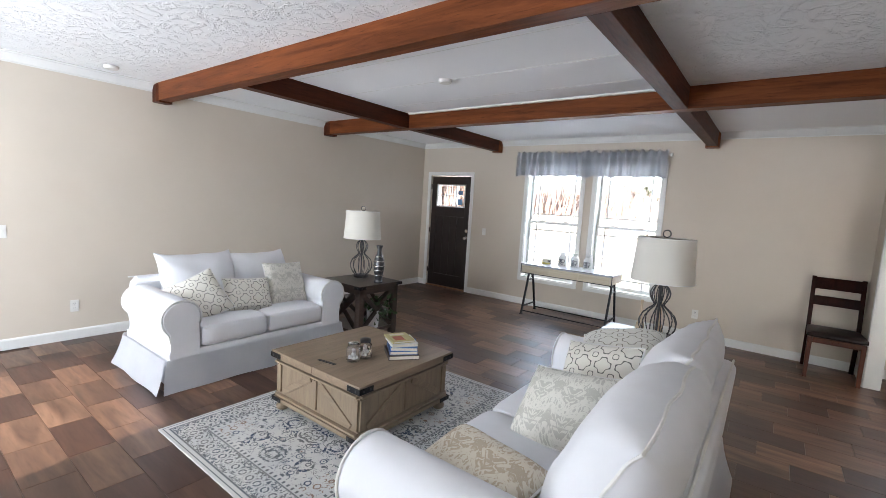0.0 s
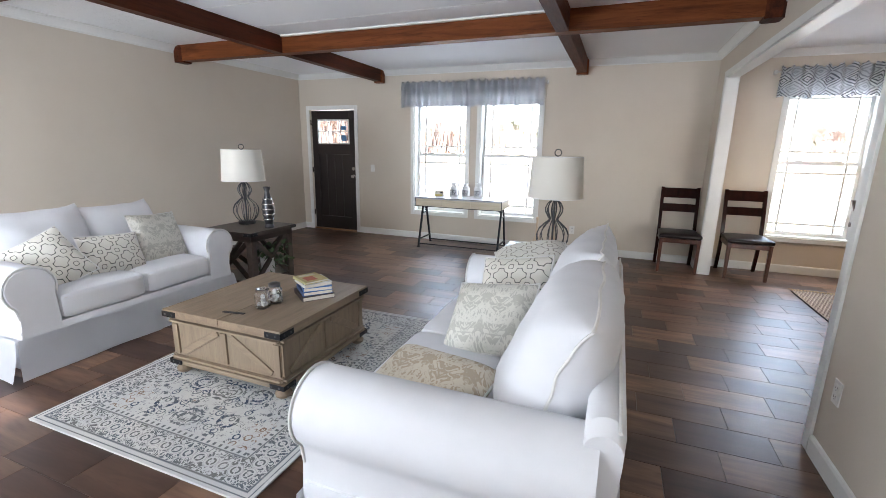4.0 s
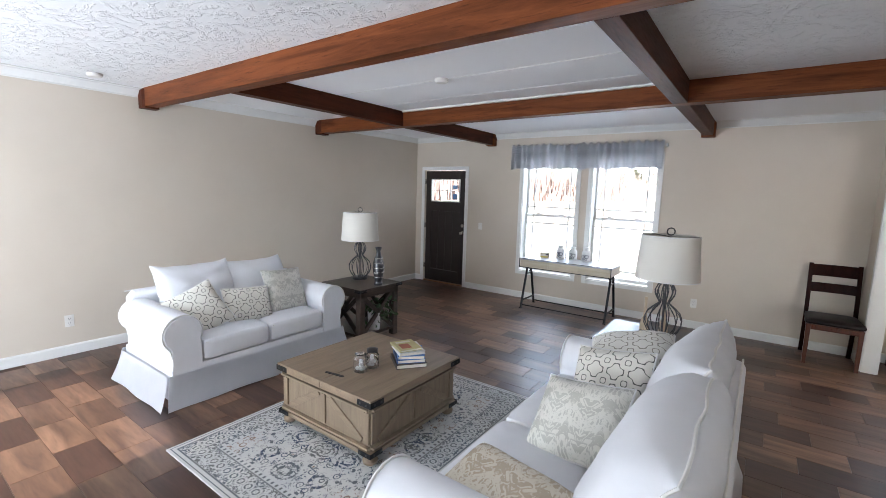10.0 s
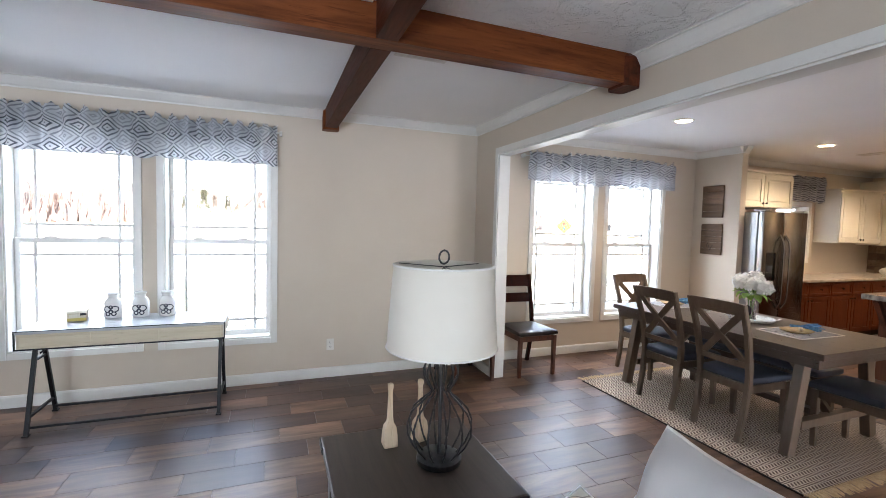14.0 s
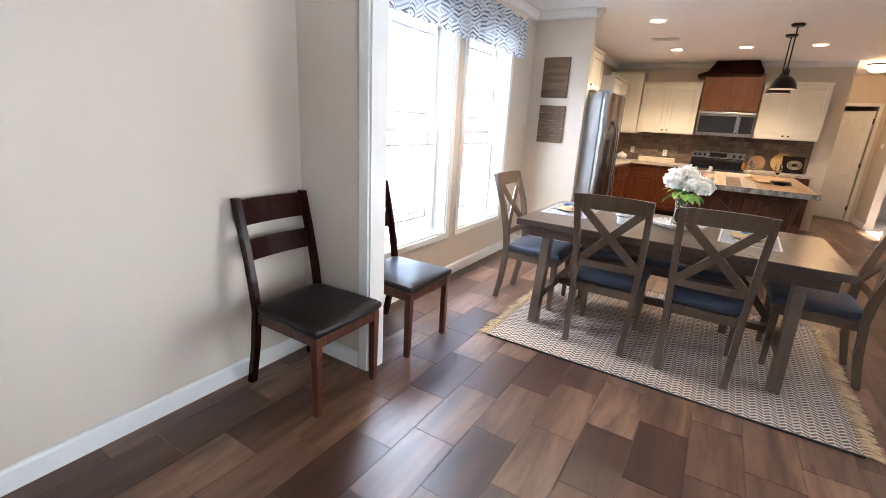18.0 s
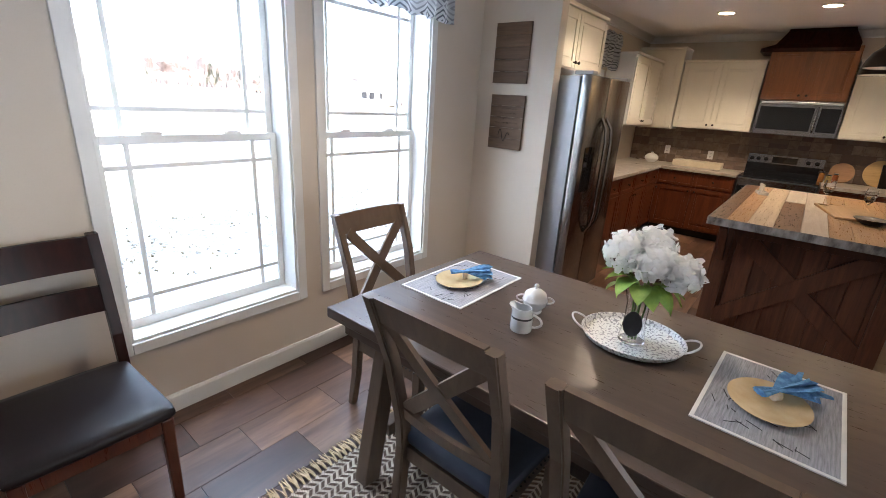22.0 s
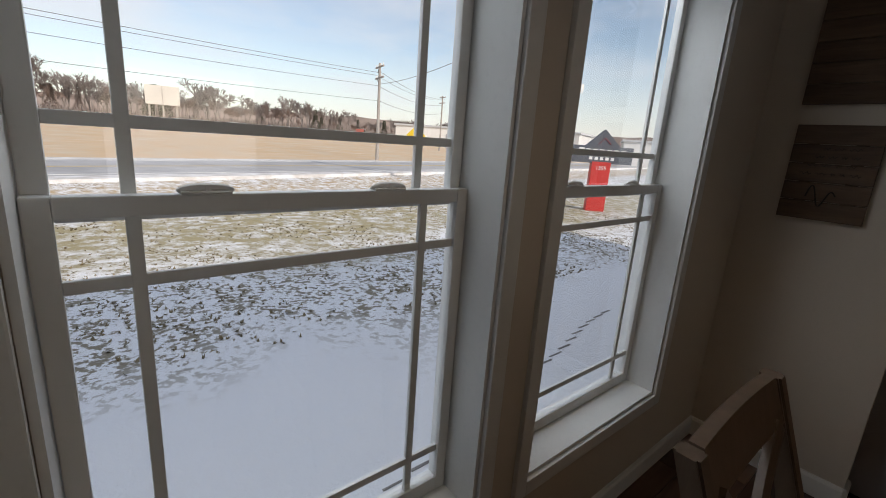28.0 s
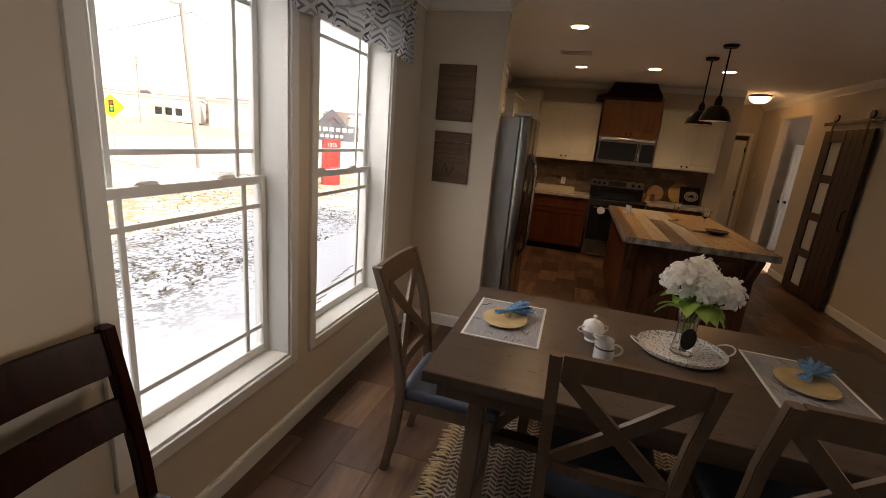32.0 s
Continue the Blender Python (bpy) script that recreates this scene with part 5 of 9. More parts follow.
def book(x, y, z, w, d, h, turn, cover, label):
    own = thing("book", label, "book", pose(x, y, z, 0, 0, turn), group="stack of books")
    bm = box(-w / 2, -d / 2, 0, w / 2, d / 2, 0.003)
    box(-w / 2, -d / 2, h - 0.003, w / 2, d / 2, h, bm=bm)
    box(-w / 2, -d / 2 - 0.002, 0, -w / 2 + 0.004, d / 2 + 0.002, h, 0.001, bm)
    part("cover", bm, surface("book_cover", cover, rough=0.45, scale=9), own)
    part("page_block", box(-w / 2 + 0.004, -d / 2 + 0.004, 0.003, w / 2 - 0.004, d / 2 - 0.004, h - 0.003), PAPER, own)
    return own


zz = TZ + 0.0005
for w, d, h, turn, dx, dy, c, lab in ((0.218, 0.235, 0.030, 53, 0.0, 0.0, (0.055, 0.035, 0.028), "brown hardback book at the bottom of a stack"), (0.20, 0.225, 0.026, 50, -0.006, 0.012, (0.03, 0.085, 0.24), "blue hardback book in a stack"), (0.19, 0.215, 0.026, 45, 0.004, 0.014, (0.05, 0.16, 0.42), "bright blue book in a stack"), (0.19, 0.21, 0.022, 58, -0.012, 0.010, (0.62, 0.62, 0.60), "white book in a stack"), (0.165, 0.195, 0.016, 64, -0.030, 0.004, (0.46, 0.42, 0.20), "book with a green and red cover on top of a stack")):
    top = book(-1.945 + dx, 2.425 + dy, zz, w, d, h, turn, c, lab)
    zz += h + 0.0006
part("cover_picture", box(-0.055, -0.07, 0.0162, 0.02, 0.02, 0.0168), surface("red_cover_print", (0.36, 0.10, 0.06), rough=0.5), top, "red printed field on the cover")
part("cover_title", box(-0.055, 0.045, 0.0162, 0.055, 0.072, 0.0168), surface("cream_cover_print", (0.62, 0.60, 0.48), rough=0.5), top, "cream printed band on the cover")


def jar(x, y, tall, lid, look_of_lid):
    own = thing("glass_jar", "small clear glass jar with white beads inside", "jar", pose(x, y, TZ), group="jars on the coffee table")
    part("glass", lathe([(0.0, 0.0), (0.042, 0.0), (0.046, 0.008), (0.046, tall * 0.72), (0.034, tall * 0.85), (0.034, tall), (0.031, tall), (0.031, tall * 0.85), (0.043, tall * 0.71), (0.043, 0.01), (0.0, 0.008)], steps=24), CLEAR, own, smooth=True)
    part("lid", lathe([(0.0, tall + 0.016), (0.02, tall + 0.014), (0.038, tall + 0.006), (0.038, tall - 0.012), (0.0355, tall - 0.012), (0.0355, tall), (0.0, tall + 0.001)], steps=24), lid, own, look_of_lid, True)
    bm = bmesh.new()
    rnd = random.Random(int(tall * 1000))
    for k in range(9):
        a, r = rnd.uniform(0, 6.28), rnd.uniform(0, 0.022)
        s = bmesh.new()
        bmesh.ops.create_icosphere(s, subdivisions=2, radius=0.015)
        bmesh.ops.translate(s, vec=(r * math.cos(a), r * math.sin(a), 0.026 + (k // 4) * 0.022), verts=s.verts)
        merged(bm, s)
    part("beads", bm, CERAMIC, own, smooth=True)


jar(-2.09, 2.095, 0.12, CLEAR, "clear glass lid")
jar(-2.084, 2.20, 0.125, IRON_GREY, "dull metal lid")


# ---- end tables and lamps ----
def end_table(m, label):
    """A square side table with crossed braces, a low shelf and iron corners; local origin at a corner, 0.66 square."""
    own = thing("end_table", label, "table", m, group="matching end tables")
    w, h = 0.65, 0.62
    part("tabletop", box(0, 0, h - 0.038, w, w, h, 0.004), DARK_TABLE, own)
    part("apron", box(0.03, 0.03, h - 0.10, w - 0.03, w - 0.03, h - 0.038, 0.002), DARK_TABLE, own)
    for x in (0.03, w - 0.10):
        for y in (0.03, w - 0.10):
            part("leg", box(x, y, 0, x + 0.07, y + 0.07, h - 0.038, 0.004), DARK_TABLE, own)
    part("shelf", box(0.04, 0.04, 0.075, w - 0.04, w - 0.04, 0.105, 0.003), DARK_TABLE, own)
    for x in (0.065, w - 0.065):
        for a, b in ((0.10, w - 0.10), (w - 0.10, 0.10)):
            part("brace", beam_between((x, a, 0.105), (x, b, h - 0.10), 0.026, 0.045, None, 0.003), DARK_TABLE, own)
    for y in (0.065, w - 0.065):
        for a, b in ((0.10, w - 0.10), (w - 0.10, 0.10)):
            part("brace", beam_between((a, y, 0.105), (b, y, h - 0.10), 0.024, 0.045, None, 0.003), DARK_TABLE, own)
    for x, sx in ((0, 1), (w, -1)):
        for y, sy in ((0, 1), (w, -1)):
            metal_corner(own, x, y, h - 0.036, sx, sy, 0.032, 0.09)
    return own


end_table(pose(-3.965, 3.25, 0), "dark brown end table with crossed braces beside the loveseat")
end_table(pose(-0.94, 3.375, 0), "dark brown end table with crossed braces beside the sofa")


def gourd_lamp(x, y, z, label, phase):
    """A table lamp on a double-gourd cage of twisted wires with a drum shade."""
    own = thing("table_lamp", label, "lamp", pose(x, y, z, 0, 0, phase), group="matching table lamps")
    part("foot", lathe([(0, 0), (0.088, 0), (0.09, 0.006), (0.09, 0.022), (0.078, 0.03), (0.0, 0.032)], steps=28), IRON_GREY, own, smooth=True)
    prof = [(0.070, 0.030), (0.105, 0.07), (0.128, 0.12), (0.130, 0.165), (0.112, 0.21), (0.072, 0.25), (0.042, 0.275), (0.034, 0.29), (0.050, 0.315), (0.068, 0.35), (0.070, 0.38), (0.055, 0.415), (0.030, 0.44), (0.016, 0.452)]
    for k in range(12):
        a = 2 * math.pi * k / 12
        fine = []
        for (r0, z0), (r1, z1) in zip(prof, prof[1:]):
            for s in range(3):
                r, zz = r0 + (r1 - r0) * s / 3, z0 + (z1 - z0) * s / 3
                fine.append((r * math.cos(a), r * math.sin(a), zz))
        part("wire", tube(fine, [0.0034 if i % 2 else 0.0048 for i in range(len(fine))], steps=6), IRON_GREY, own, smooth=True)
    part("stem", lathe([(0.0, 0.03), (0.008, 0.03), (0.008, 0.44), (0.02, 0.447), (0.022, 0.47), (0.012, 0.48), (0.012, 0.54), (0.0, 0.54)], steps=14), IRON_GREY, own, smooth=True)
    shade = part("shade", lathe([(0.218, 0.467), (0.196, 0.79), (0.192, 0.79), (0.214, 0.467), (0.218, 0.467)], steps=48), SHADE, own, "white linen drum shade", True)
    for r, z0 in ((0.2185, 0.467), (0.1965, 0.786)):
        part("trim_ring", tube([(r * math.cos(t * 2 * math.pi / 48), r * math.sin(t * 2 * math.pi / 48), z0) for t in range(48)], 0.0035, closed=True, steps=6), LINEN_EDGE, shade)
    bm = bmesh.new()
    for k in range(3):
        a = 2 * math.pi * k / 3
        tube([(0, 0, 0.78), (0.193 * math.cos(a), 0.193 * math.sin(a), 0.785)], 0.002, bm, 5)
    tube([(0.012, 0, 0.5), (0.06, 0, 0.58), (0.06, 0, 0.70), (0.0, 0, 0.78)], 0.0025, bm, 5)
    tube([(-0.012, 0, 0.5), (-0.06, 0, 0.58), (-0.06, 0, 0.70), (0.0, 0, 0.78)], 0.0025, bm, 5)
    part("harp", bm, IRON_GREY, own)
    part("bulb", lathe([(0.0, 0.50), (0.014, 0.52), (0.018, 0.56), (0.03, 0.60), (0.03, 0.625), (0.015, 0.65), (0.0, 0.655)], steps=16), CERAMIC, own, smooth=True)
    ring = [(0.026 * math.cos(t * 2 * math.pi / 20), 0, 0.818 + 0.026 * math.sin(t * 2 * math.pi / 20)) for t in range(20)]
    part("finial", tube(ring, [0.0035 + 0.0012 * (i % 2) for i in range(20)], closed=True, steps=6), IRON_GREY, own, "twisted metal ring finial", True)
    return own


gourd_lamp(-0.515, 3.68, 0.62, "wire gourd table lamp with white shade behind the sofa", 20)
gourd_lamp(-3.79, 3.69, 0.62, "wire gourd table lamp with white shade beside the loveseat", 35)

bm = lathe([(0.0, 0), (0.042, 0), (0.045, 0.01), (0.034, 0.03), (0.05, 0.10), (0.056, 0.15), (0.05, 0.20), (0.026, 0.255), (0.02, 0.29), (0.034, 0.325), (0.03, 0.325), (0.016, 0.29), (0.0, 0.28)], steps=28)
vase = thing("tall_vase", "tall dark vase with silver bands on the end table", "vase", pose(-3.40, 3.60, 0.6205) @ Matrix.Diagonal((1.12, 1.12, 1.30, 1)))
part("body", bm, IRON_GREY, vase, smooth=True)
for z, r in ((0.07, 0.046), (0.11, 0.053), (0.15, 0.0575), (0.19, 0.053), (0.23, 0.040)):
    part("band", tube([(r * math.cos(t * 0.2618), r * math.sin(t * 0.2618), z + 0.004 * math.sin(t * 1.57)) for t in range(24)], 0.004, closed=True, steps=6), CHROME, vase, "silver raised band", True)

for n, (x, y, h) in enumerate(((-0.672, 3.86, 0.27), (-0.535, 3.87, 0.27))):
    own = thing("bottle_ornament", "pale carved wooden bottle-shaped ornament on the end table", "ornament", pose(x, y, 0.6205, 0, 0, 20 * n), group="pair of wooden ornaments")
    prof = [(0.0, 0), (0.040, 0), (0.043, 0.006), (0.040, 0.05), (0.034, 0.085), (0.019, 0.105), (0.016, 0.13), (0.012, h - 0.03), (0.016, h - 0.02), (0.015, h), (0.0, h)]
    bm = lathe(prof, steps=4)
    bmesh.ops.rotate(bm, cent=(0, 0, 0), matrix=Matrix.Rotation(radians(45), 3, "Z"), verts=bm.verts)
    bmesh.ops.bevel(bm, geom=bm.edges[:], offset=0.004, segments=1, affect="EDGES")
    part("body", bm, PALEWOOD, own)

# plant on the low shelf
pot = thing("potted_plant", "trailing green plant in a white pot on the shelf", "plant", pose(-3.44, 3.58, 0.1055) @ Matrix.Scale(1.3, 4))
part("pot", lathe([(0.0, 0), (0.05, 0), (0.058, 0.15), (0.052, 0.15), (0.046, 0.13), (0.0, 0.13)], steps=24), CERAMIC, pot, smooth=True)
rnd = random.Random(5)
bm = bmesh.new()
for k in range(110):
    a, r, z = rnd.uniform(0, 6.28), rnd.uniform(0.02, 0.15), rnd.uniform(0.05, 0.25)
    m = pose(r * math.cos(a) * 0.7, r * math.sin(a) + 0.07, z, rnd.uniform(-60, 60), rnd.uniform(-60, 60), rnd.uniform(0, 360))
    vs = [bm.verts.new(m @ Vector(p)) for p in ((0, 0, 0), (0.016, 0.02, 0.004), (0.012, 0.045, 0.0), (0, 0.06, -0.008), (-0.012, 0.045, 0.0), (-0.016, 0.02, 0.004))]
    bm.faces.new(vs)
part("foliage", bm, LEAF, pot, "small dark green leaves")

# ---- console table under the window ----
con = thing("console_table", "cream and grey console desk on black iron trestles", "table", pose(-2.795, 5.905, 0))
W, D, H = 1.30, 0.50, 0.75
part("tabletop", box(0, 0, H - 0.022, W, D, H, 0.003), surface("grey_washed_top", (0.42, 0.43, 0.45), (0.34, 0.35, 0.37), rough=0.3, stretch=(1, 8, 8), scale=3), con, "grey washed wooden top")
part("drawer_box", box(0.008, 0.008, 0.625, W - 0.008, D - 0.008, H - 0.022, 0.003), CREAMWOOD, con, "cream washed apron")
for k in range(3):
    x0 = 0.02 + k * (W - 0.04) / 3
    part("drawer_front", box(x0 + 0.006, 0.001, 0.637, x0 + (W - 0.04) / 3 - 0.006, 0.010, 0.718, 0.003), CREAMWOOD, con)
bm = box(-0.003, -0.003, 0.617, W + 0.003, 0.004, 0.627)
box(-0.003, -0.003, H - 0.003, W + 0.003, 0.004, H + 0.003, bm=bm)
box(-0.003, -0.003, 0.617, 0.004, 0.012, H, bm=bm)
box(W - 0.004, -0.003, 0.617, W + 0.003, 0.012, H, bm=bm)
part("edge_band", bm, IRON, con, "black metal edge band")
for x in (0.045, W - 0.045):
    for a, b in (((x, 0.02, 0.0), (x, D / 2 - 0.055, 0.62)), ((x, D - 0.02, 0.0), (x, D / 2 + 0.055, 0.62))):
        part("trestle_leg", beam_between(a, b, 0.026, 0.026), IRON, con)
        part("foot", box(a[0] - 0.02, a[1] - 0.02, 0, a[0] + 0.02, a[1] + 0.02, 0.012, 0.003), IRON, con)
    part("crossbar", beam_between((x, 0.055, 0.12), (x, D - 0.055, 0.12), 0.018, 0.018), IRON, con)
    part("crossbar", beam_between((x, D / 2 - 0.09, 0.50), (x, D / 2 + 0.09, 0.50), 0.016, 0.016), IRON, con)
    part("scroll", tube([(x + s * 0, D / 2 - 0.06 + 0.12 * k / 8, 0.58 + 0.022 * math.sin(k * math.pi / 4)) for k in range(9) for s in (1,)], 0.006, steps=6), IRON, con)
    sgn = 1 if x < W / 2 else -1
    part("brace", beam_between((x, D / 2, 0.53), (x + sgn * 0.09, D / 2, 0.62), 0.012, 0.012), IRON, con)
part("stretcher", beam_between((0.045, 0.05, 0.05), (W - 0.045, 0.05, 0.05), 0.016, 0.016), IRON, con)
part("stretcher", beam_between((0.045, D - 0.05, 0.05), (W - 0.045, D - 0.05, 0.05), 0.016, 0.016), IRON, con)
for x in (-2.335, -2.147, -1.958):
    own = thing("ceramic_canister", "white ceramic bottle canister with dark scroll emblem", "canister", pose(x, 6.30, 0.7505), group="three canisters")
    part("body", lathe([(0, 0), (0.056, 0), (0.06, 0.008), (0.06, 0.12), (0.05, 0.145), (0.036, 0.16), (0.036, 0.182), (0.044, 0.186), (0.044, 0.200), (0.0, 0.204)], steps=26), CERAMIC, own, smooth=True)
    bm = bmesh.new()
    for cx, cz, r in ((-0.024, 0.072, 0.023), (0.024, 0.072, 0.023), (-0.019, 0.036, 0.014), (0.019, 0.036, 0.014), (0, 0.088, 0.012), (0, 0.054, 0.013)):
        tube([(cx + r * math.cos(t * 0.5236), -math.sqrt(0.0602 ** 2 - (cx + r * math.cos(t * 0.5236)) ** 2), cz + r * math.sin(t * 0.5236)) for t in range(12)], 0.0046, bm, 5, True)
    part("emblem", bm, INK, own, "dark scroll emblem")
own = thing("small_box", "small cream box with dark lid on the console", "box", pose(-2.54, 6.22, 0.7505, 0, 0, 8))
part("body", box(-0.06, -0.04, 0, 0.06, 0.04, 0.062, 0.004), CREAMWOOD, own)
part("lid", box(-0.062, -0.042, 0.062, 0.062, 0.042, 0.078, 0.004), PAPER, own, "cream lid")
part("corner_patch", box(0.022, -0.0435, 0.045, 0.060, -0.0405, 0.062), IRON, own, "dark printed corner")
part("band", box(-0.058, -0.0425, 0.004, 0.058, -0.0405, 0.026), surface("yellow_print", (0.55, 0.46, 0.12), rough=0.6), own, "yellow printed band")
part("label_panel", box(-0.045, -0.0415, 0.028, 0.020, -0.040, 0.055), PAPER, own)

# bird picture on the partition
pic = thing("canvas_picture", "pale canvas print of a bird on a bare branch", "picture", pose(PX, 1.925, 1.732, 0, 0, -90))
part("canvas", box(-0.20, -0.035, -0.21, 0.20, -0.001, 0.21, 0.003), surface("pale_canvas", (0.70, 0.69, 0.66), rough=0.85, scale=4, fine=500, bump=0.3), pic)
bm = bmesh.new()
rnd = random.Random(9)
for r0, r1, pts in ((0.011, 0.006, ((-0.186, 0.0), (-0.15, -0.006), (-0.10, -0.02), (-0.075, -0.03))), (0.006, 0.003, ((-0.075, -0.03), (-0.02, -0.062), (0.06, -0.045), (0.12, -0.015), (0.175, 0.02))),
                    (0.004, 0.002, ((-0.10, 0.0), (-0.04, 0.012), (0.02, 0.06), (0.08, 0.11), (0.175, 0.135))), (0.003, 0.0018, ((-0.07, -0.025), (0.02, 0.03), (0.09, 0.055), (0.175, 0.10))),
                    (0.005, 0.002, ((-0.15, -0.01), (-0.135, -0.05), (-0.145, -0.11), (-0.165, -0.15))), (0.0035, 0.0018, ((-0.105, -0.03), (-0.10, -0.09), (-0.075, -0.125), (-0.05, -0.10), (-0.045, -0.045))),
                    (0.0025, 0.0012, ((0.02, 0.06), (0.05, 0.05), (0.09, 0.075))), (0.0025, 0.0012, ((0.06, -0.045), (0.09, -0.07), (0.10, -0.11))), (0.0022, 0.001, ((-0.02, -0.062), (0.0, -0.10), (0.01, -0.14)))):
    tube([(x, -0.0352, z) for x, z in pts], [r0 + (r1 - r0) * k / (len(pts) - 1) for k in range(len(pts))], bm, 5)
for v in bm.verts:
    v.co.y = -0.0352 + (v.co.y + 0.0352) * 0.12
part("branch_print", bm, surface("grey_brown_print", (0.085, 0.066, 0.058), (0.04, 0.033, 0.03), rough=0.8, scale=40), pic, "dark branch print", kind="stuff")
bm = bmesh.new()
for k in range(22):
    x, z = rnd.uniform(-0.06, 0.16), rnd.uniform(-0.15, 0.0)
    tube([(x, -0.0352, z), (x + rnd.uniform(-0.006, 0.006), -0.0352, z + 0.008)], 0.0022, bm, 4)
for v in bm.verts:
    v.co.y = -0.0352 + (v.co.y + 0.0352) * 0.12
part("bud_print", bm, surface("black_print", (0.05, 0.05, 0.055), rough=0.8), pic, "small dark bud marks", kind="stuff")
for name, at, size, tone in (("bird_print", (-0.055, 0.075, -50), (0.042, 0.020), (0.42, 0.43, 0.45)), ("wing_print", (-0.062, 0.068, -52), (0.020, 0.009), (0.05, 0.05, 0.06)), ("beak_print", (-0.022, 0.118, -20), (0.012, 0.006), (0.05, 0.045, 0.045)), ("tail_print", (-0.100, 0.028, -48), (0.028, 0.005), (0.06, 0.06, 0.07))):
    bm = bmesh.new()
    bmesh.ops.create_icosphere(bm, subdivisions=2, radius=1.0)
    bmesh.ops.transform(bm, matrix=pose(at[0], -0.0355 - (0.0012 if name != "bird_print" else 0), at[1], 0, at[2], 0) @ Matrix.Diagonal((size[0], 0.0012, size[1], 1)), verts=bm.verts)
    part(name, bm, surface(name, tone, rough=0.8), pic, smooth=True)


# ---- ladder-back chairs ----
def ladder_chair(m, label):
    """A slat-back side chair with a leather seat; front faces -y, origin under the middle of the front edge."""
    own = thing("side_chair", label, "chair", m, group="pair of ladder-back chairs")
    w, d = 0.46, 0.47
    for sx in (-1, 1):
        x = sx * (w / 2 - 0.025)
        bm = beam_between((x, 0.03, 0.0), (x, 0.025, 0.43), 0.042, 0.042, None, 0.006)
        for v in bm.verts:
            if v.co.z < 0.2:
                v.co.x = x + (v.co.x - x) * 0.8
                v.co.y = 0.03 + (v.co.y - 0.03) * 0.8
        part("front_leg", bm, CHERRY, own)
        bm = bmesh.new()
        stations = [(d + 0.07, 0.0), (d + 0.02, 0.22), (d - 0.01, 0.44), (d + 0.01, 0.60), (d + 0.05, 0.80), (d + 0.10, 1.01)]
        rings = []
        for y, z in stations:
            hw, hd = 0.019, 0.021
            rings.append([bm.verts.new((x + a * hw, y + b * hd, z)) for a, b in ((-1, -1), (1, -1), (1, 1), (-1, 1))])
        for lo, hi in zip(rings, rings[1:]):
            for k in range(4):
                bm.faces.new((lo[k], lo[(k + 1) % 4], hi[(k + 1) % 4], hi[k]))
        bm.faces.new(rings[0][::-1])
        bm.faces.new(rings[-1])
        long = [e for e in bm.edges if abs(e.verts[0].co.z - e.verts[1].co.z) > 0.1]
        bmesh.ops.bevel(bm, geom=long, offset=0.005, segments=2, affect="EDGES")
        part("back_post", bm, ESPRESSO, own)
    for z0, z1, y in ((0.875, 1.0, d + 0.085), (0.70, 0.80, d + 0.045)):
        bm = bmesh.new()
        rows = []
        for z in (z0, z1):
            for t in (-0.009, 0.009):
                rows.append([bm.verts.new(((i / 10 * 2 - 1) * (w / 2 - 0.044), y + t + 0.016 * (1 - (i / 5 - 1) ** 2) + (z - (z0 + z1) / 2) * 0.24, z)) for i in range(11)])
        a, b, c, e = rows
        for p, q in ((a, b), (b, e), (e, c), (c, a)):
            for i in range(10):
                bm.faces.new((p[i], p[i + 1], q[i + 1], q[i]))
        for i in (0, 10):
            bm.faces.new((a[i], b[i], e[i], c[i]))
        part("slat", bm, ESPRESSO, own, smooth=True)
    for y0, y1, x0, x1 in ((0.01, 0.032, -w / 2 + 0.04, w / 2 - 0.04), (d - 0.03, d - 0.01, -w / 2 + 0.04, w / 2 - 0.04)):
        part("seat_rail", box(x0, y0, 0.375, x1, y1, 0.43, 0.003), CHERRY, own)
    for sx in (-1, 1):
        part("seat_rail", box(sx * (w / 2 - 0.018), 0.04, 0.375, sx * (w / 2 - 0.040), d - 0.02, 0.43, 0.003), CHERRY, own)
    bm = cushion(w + 0.02, d + 0.01, 0.055, 0.026, 0.012, cuts=9, wrinkle=0.001)
    for v in bm.verts:
        v.co.x *= 1.0 - 0.10 * (v.co.y / d + 0.5)
    part("seat", bm, LEATHER, own, "dark leather seat", True, at=pose(0, d / 2 - 0.005, 0.43))
    return own


ladder_chair(pose(0.718, 5.925, 0), "dark ladder-back chair with leather seat against the wall")
ladder_chair(pose(1.437, 5.915, 0), "dark ladder-back chair with leather seat beside the window")

# ---- dining table ----
table = thing("dining_table", "taupe wooden dining table with splayed trestle legs", "table", pose(2.183, 3.80, 0))
TW, TL, TH = 1.06, 1.892, 0.785
part("tabletop", box(0, 0, TH - 0.045, TW, TL, TH, 0.006), GREYWOOD, table)
part("apron", box(0.05, 0.05, TH - 0.12, TW - 0.05, 0.08, TH - 0.045, 0.003), GREYWOOD, table)
part("apron", box(0.05, TL - 0.08, TH - 0.12, TW - 0.05, TL - 0.05, TH - 0.045, 0.003), GREYWOOD, table)
part("apron", box(0.05, 0.08, TH - 0.12, 0.08, TL - 0.08, TH - 0.045, 0.003), GREYWOOD, table)
part("apron", box(TW - 0.08, 0.08, TH - 0.12, TW - 0.05, TL - 0.08, TH - 0.045, 0.003), GREYWOOD, table)
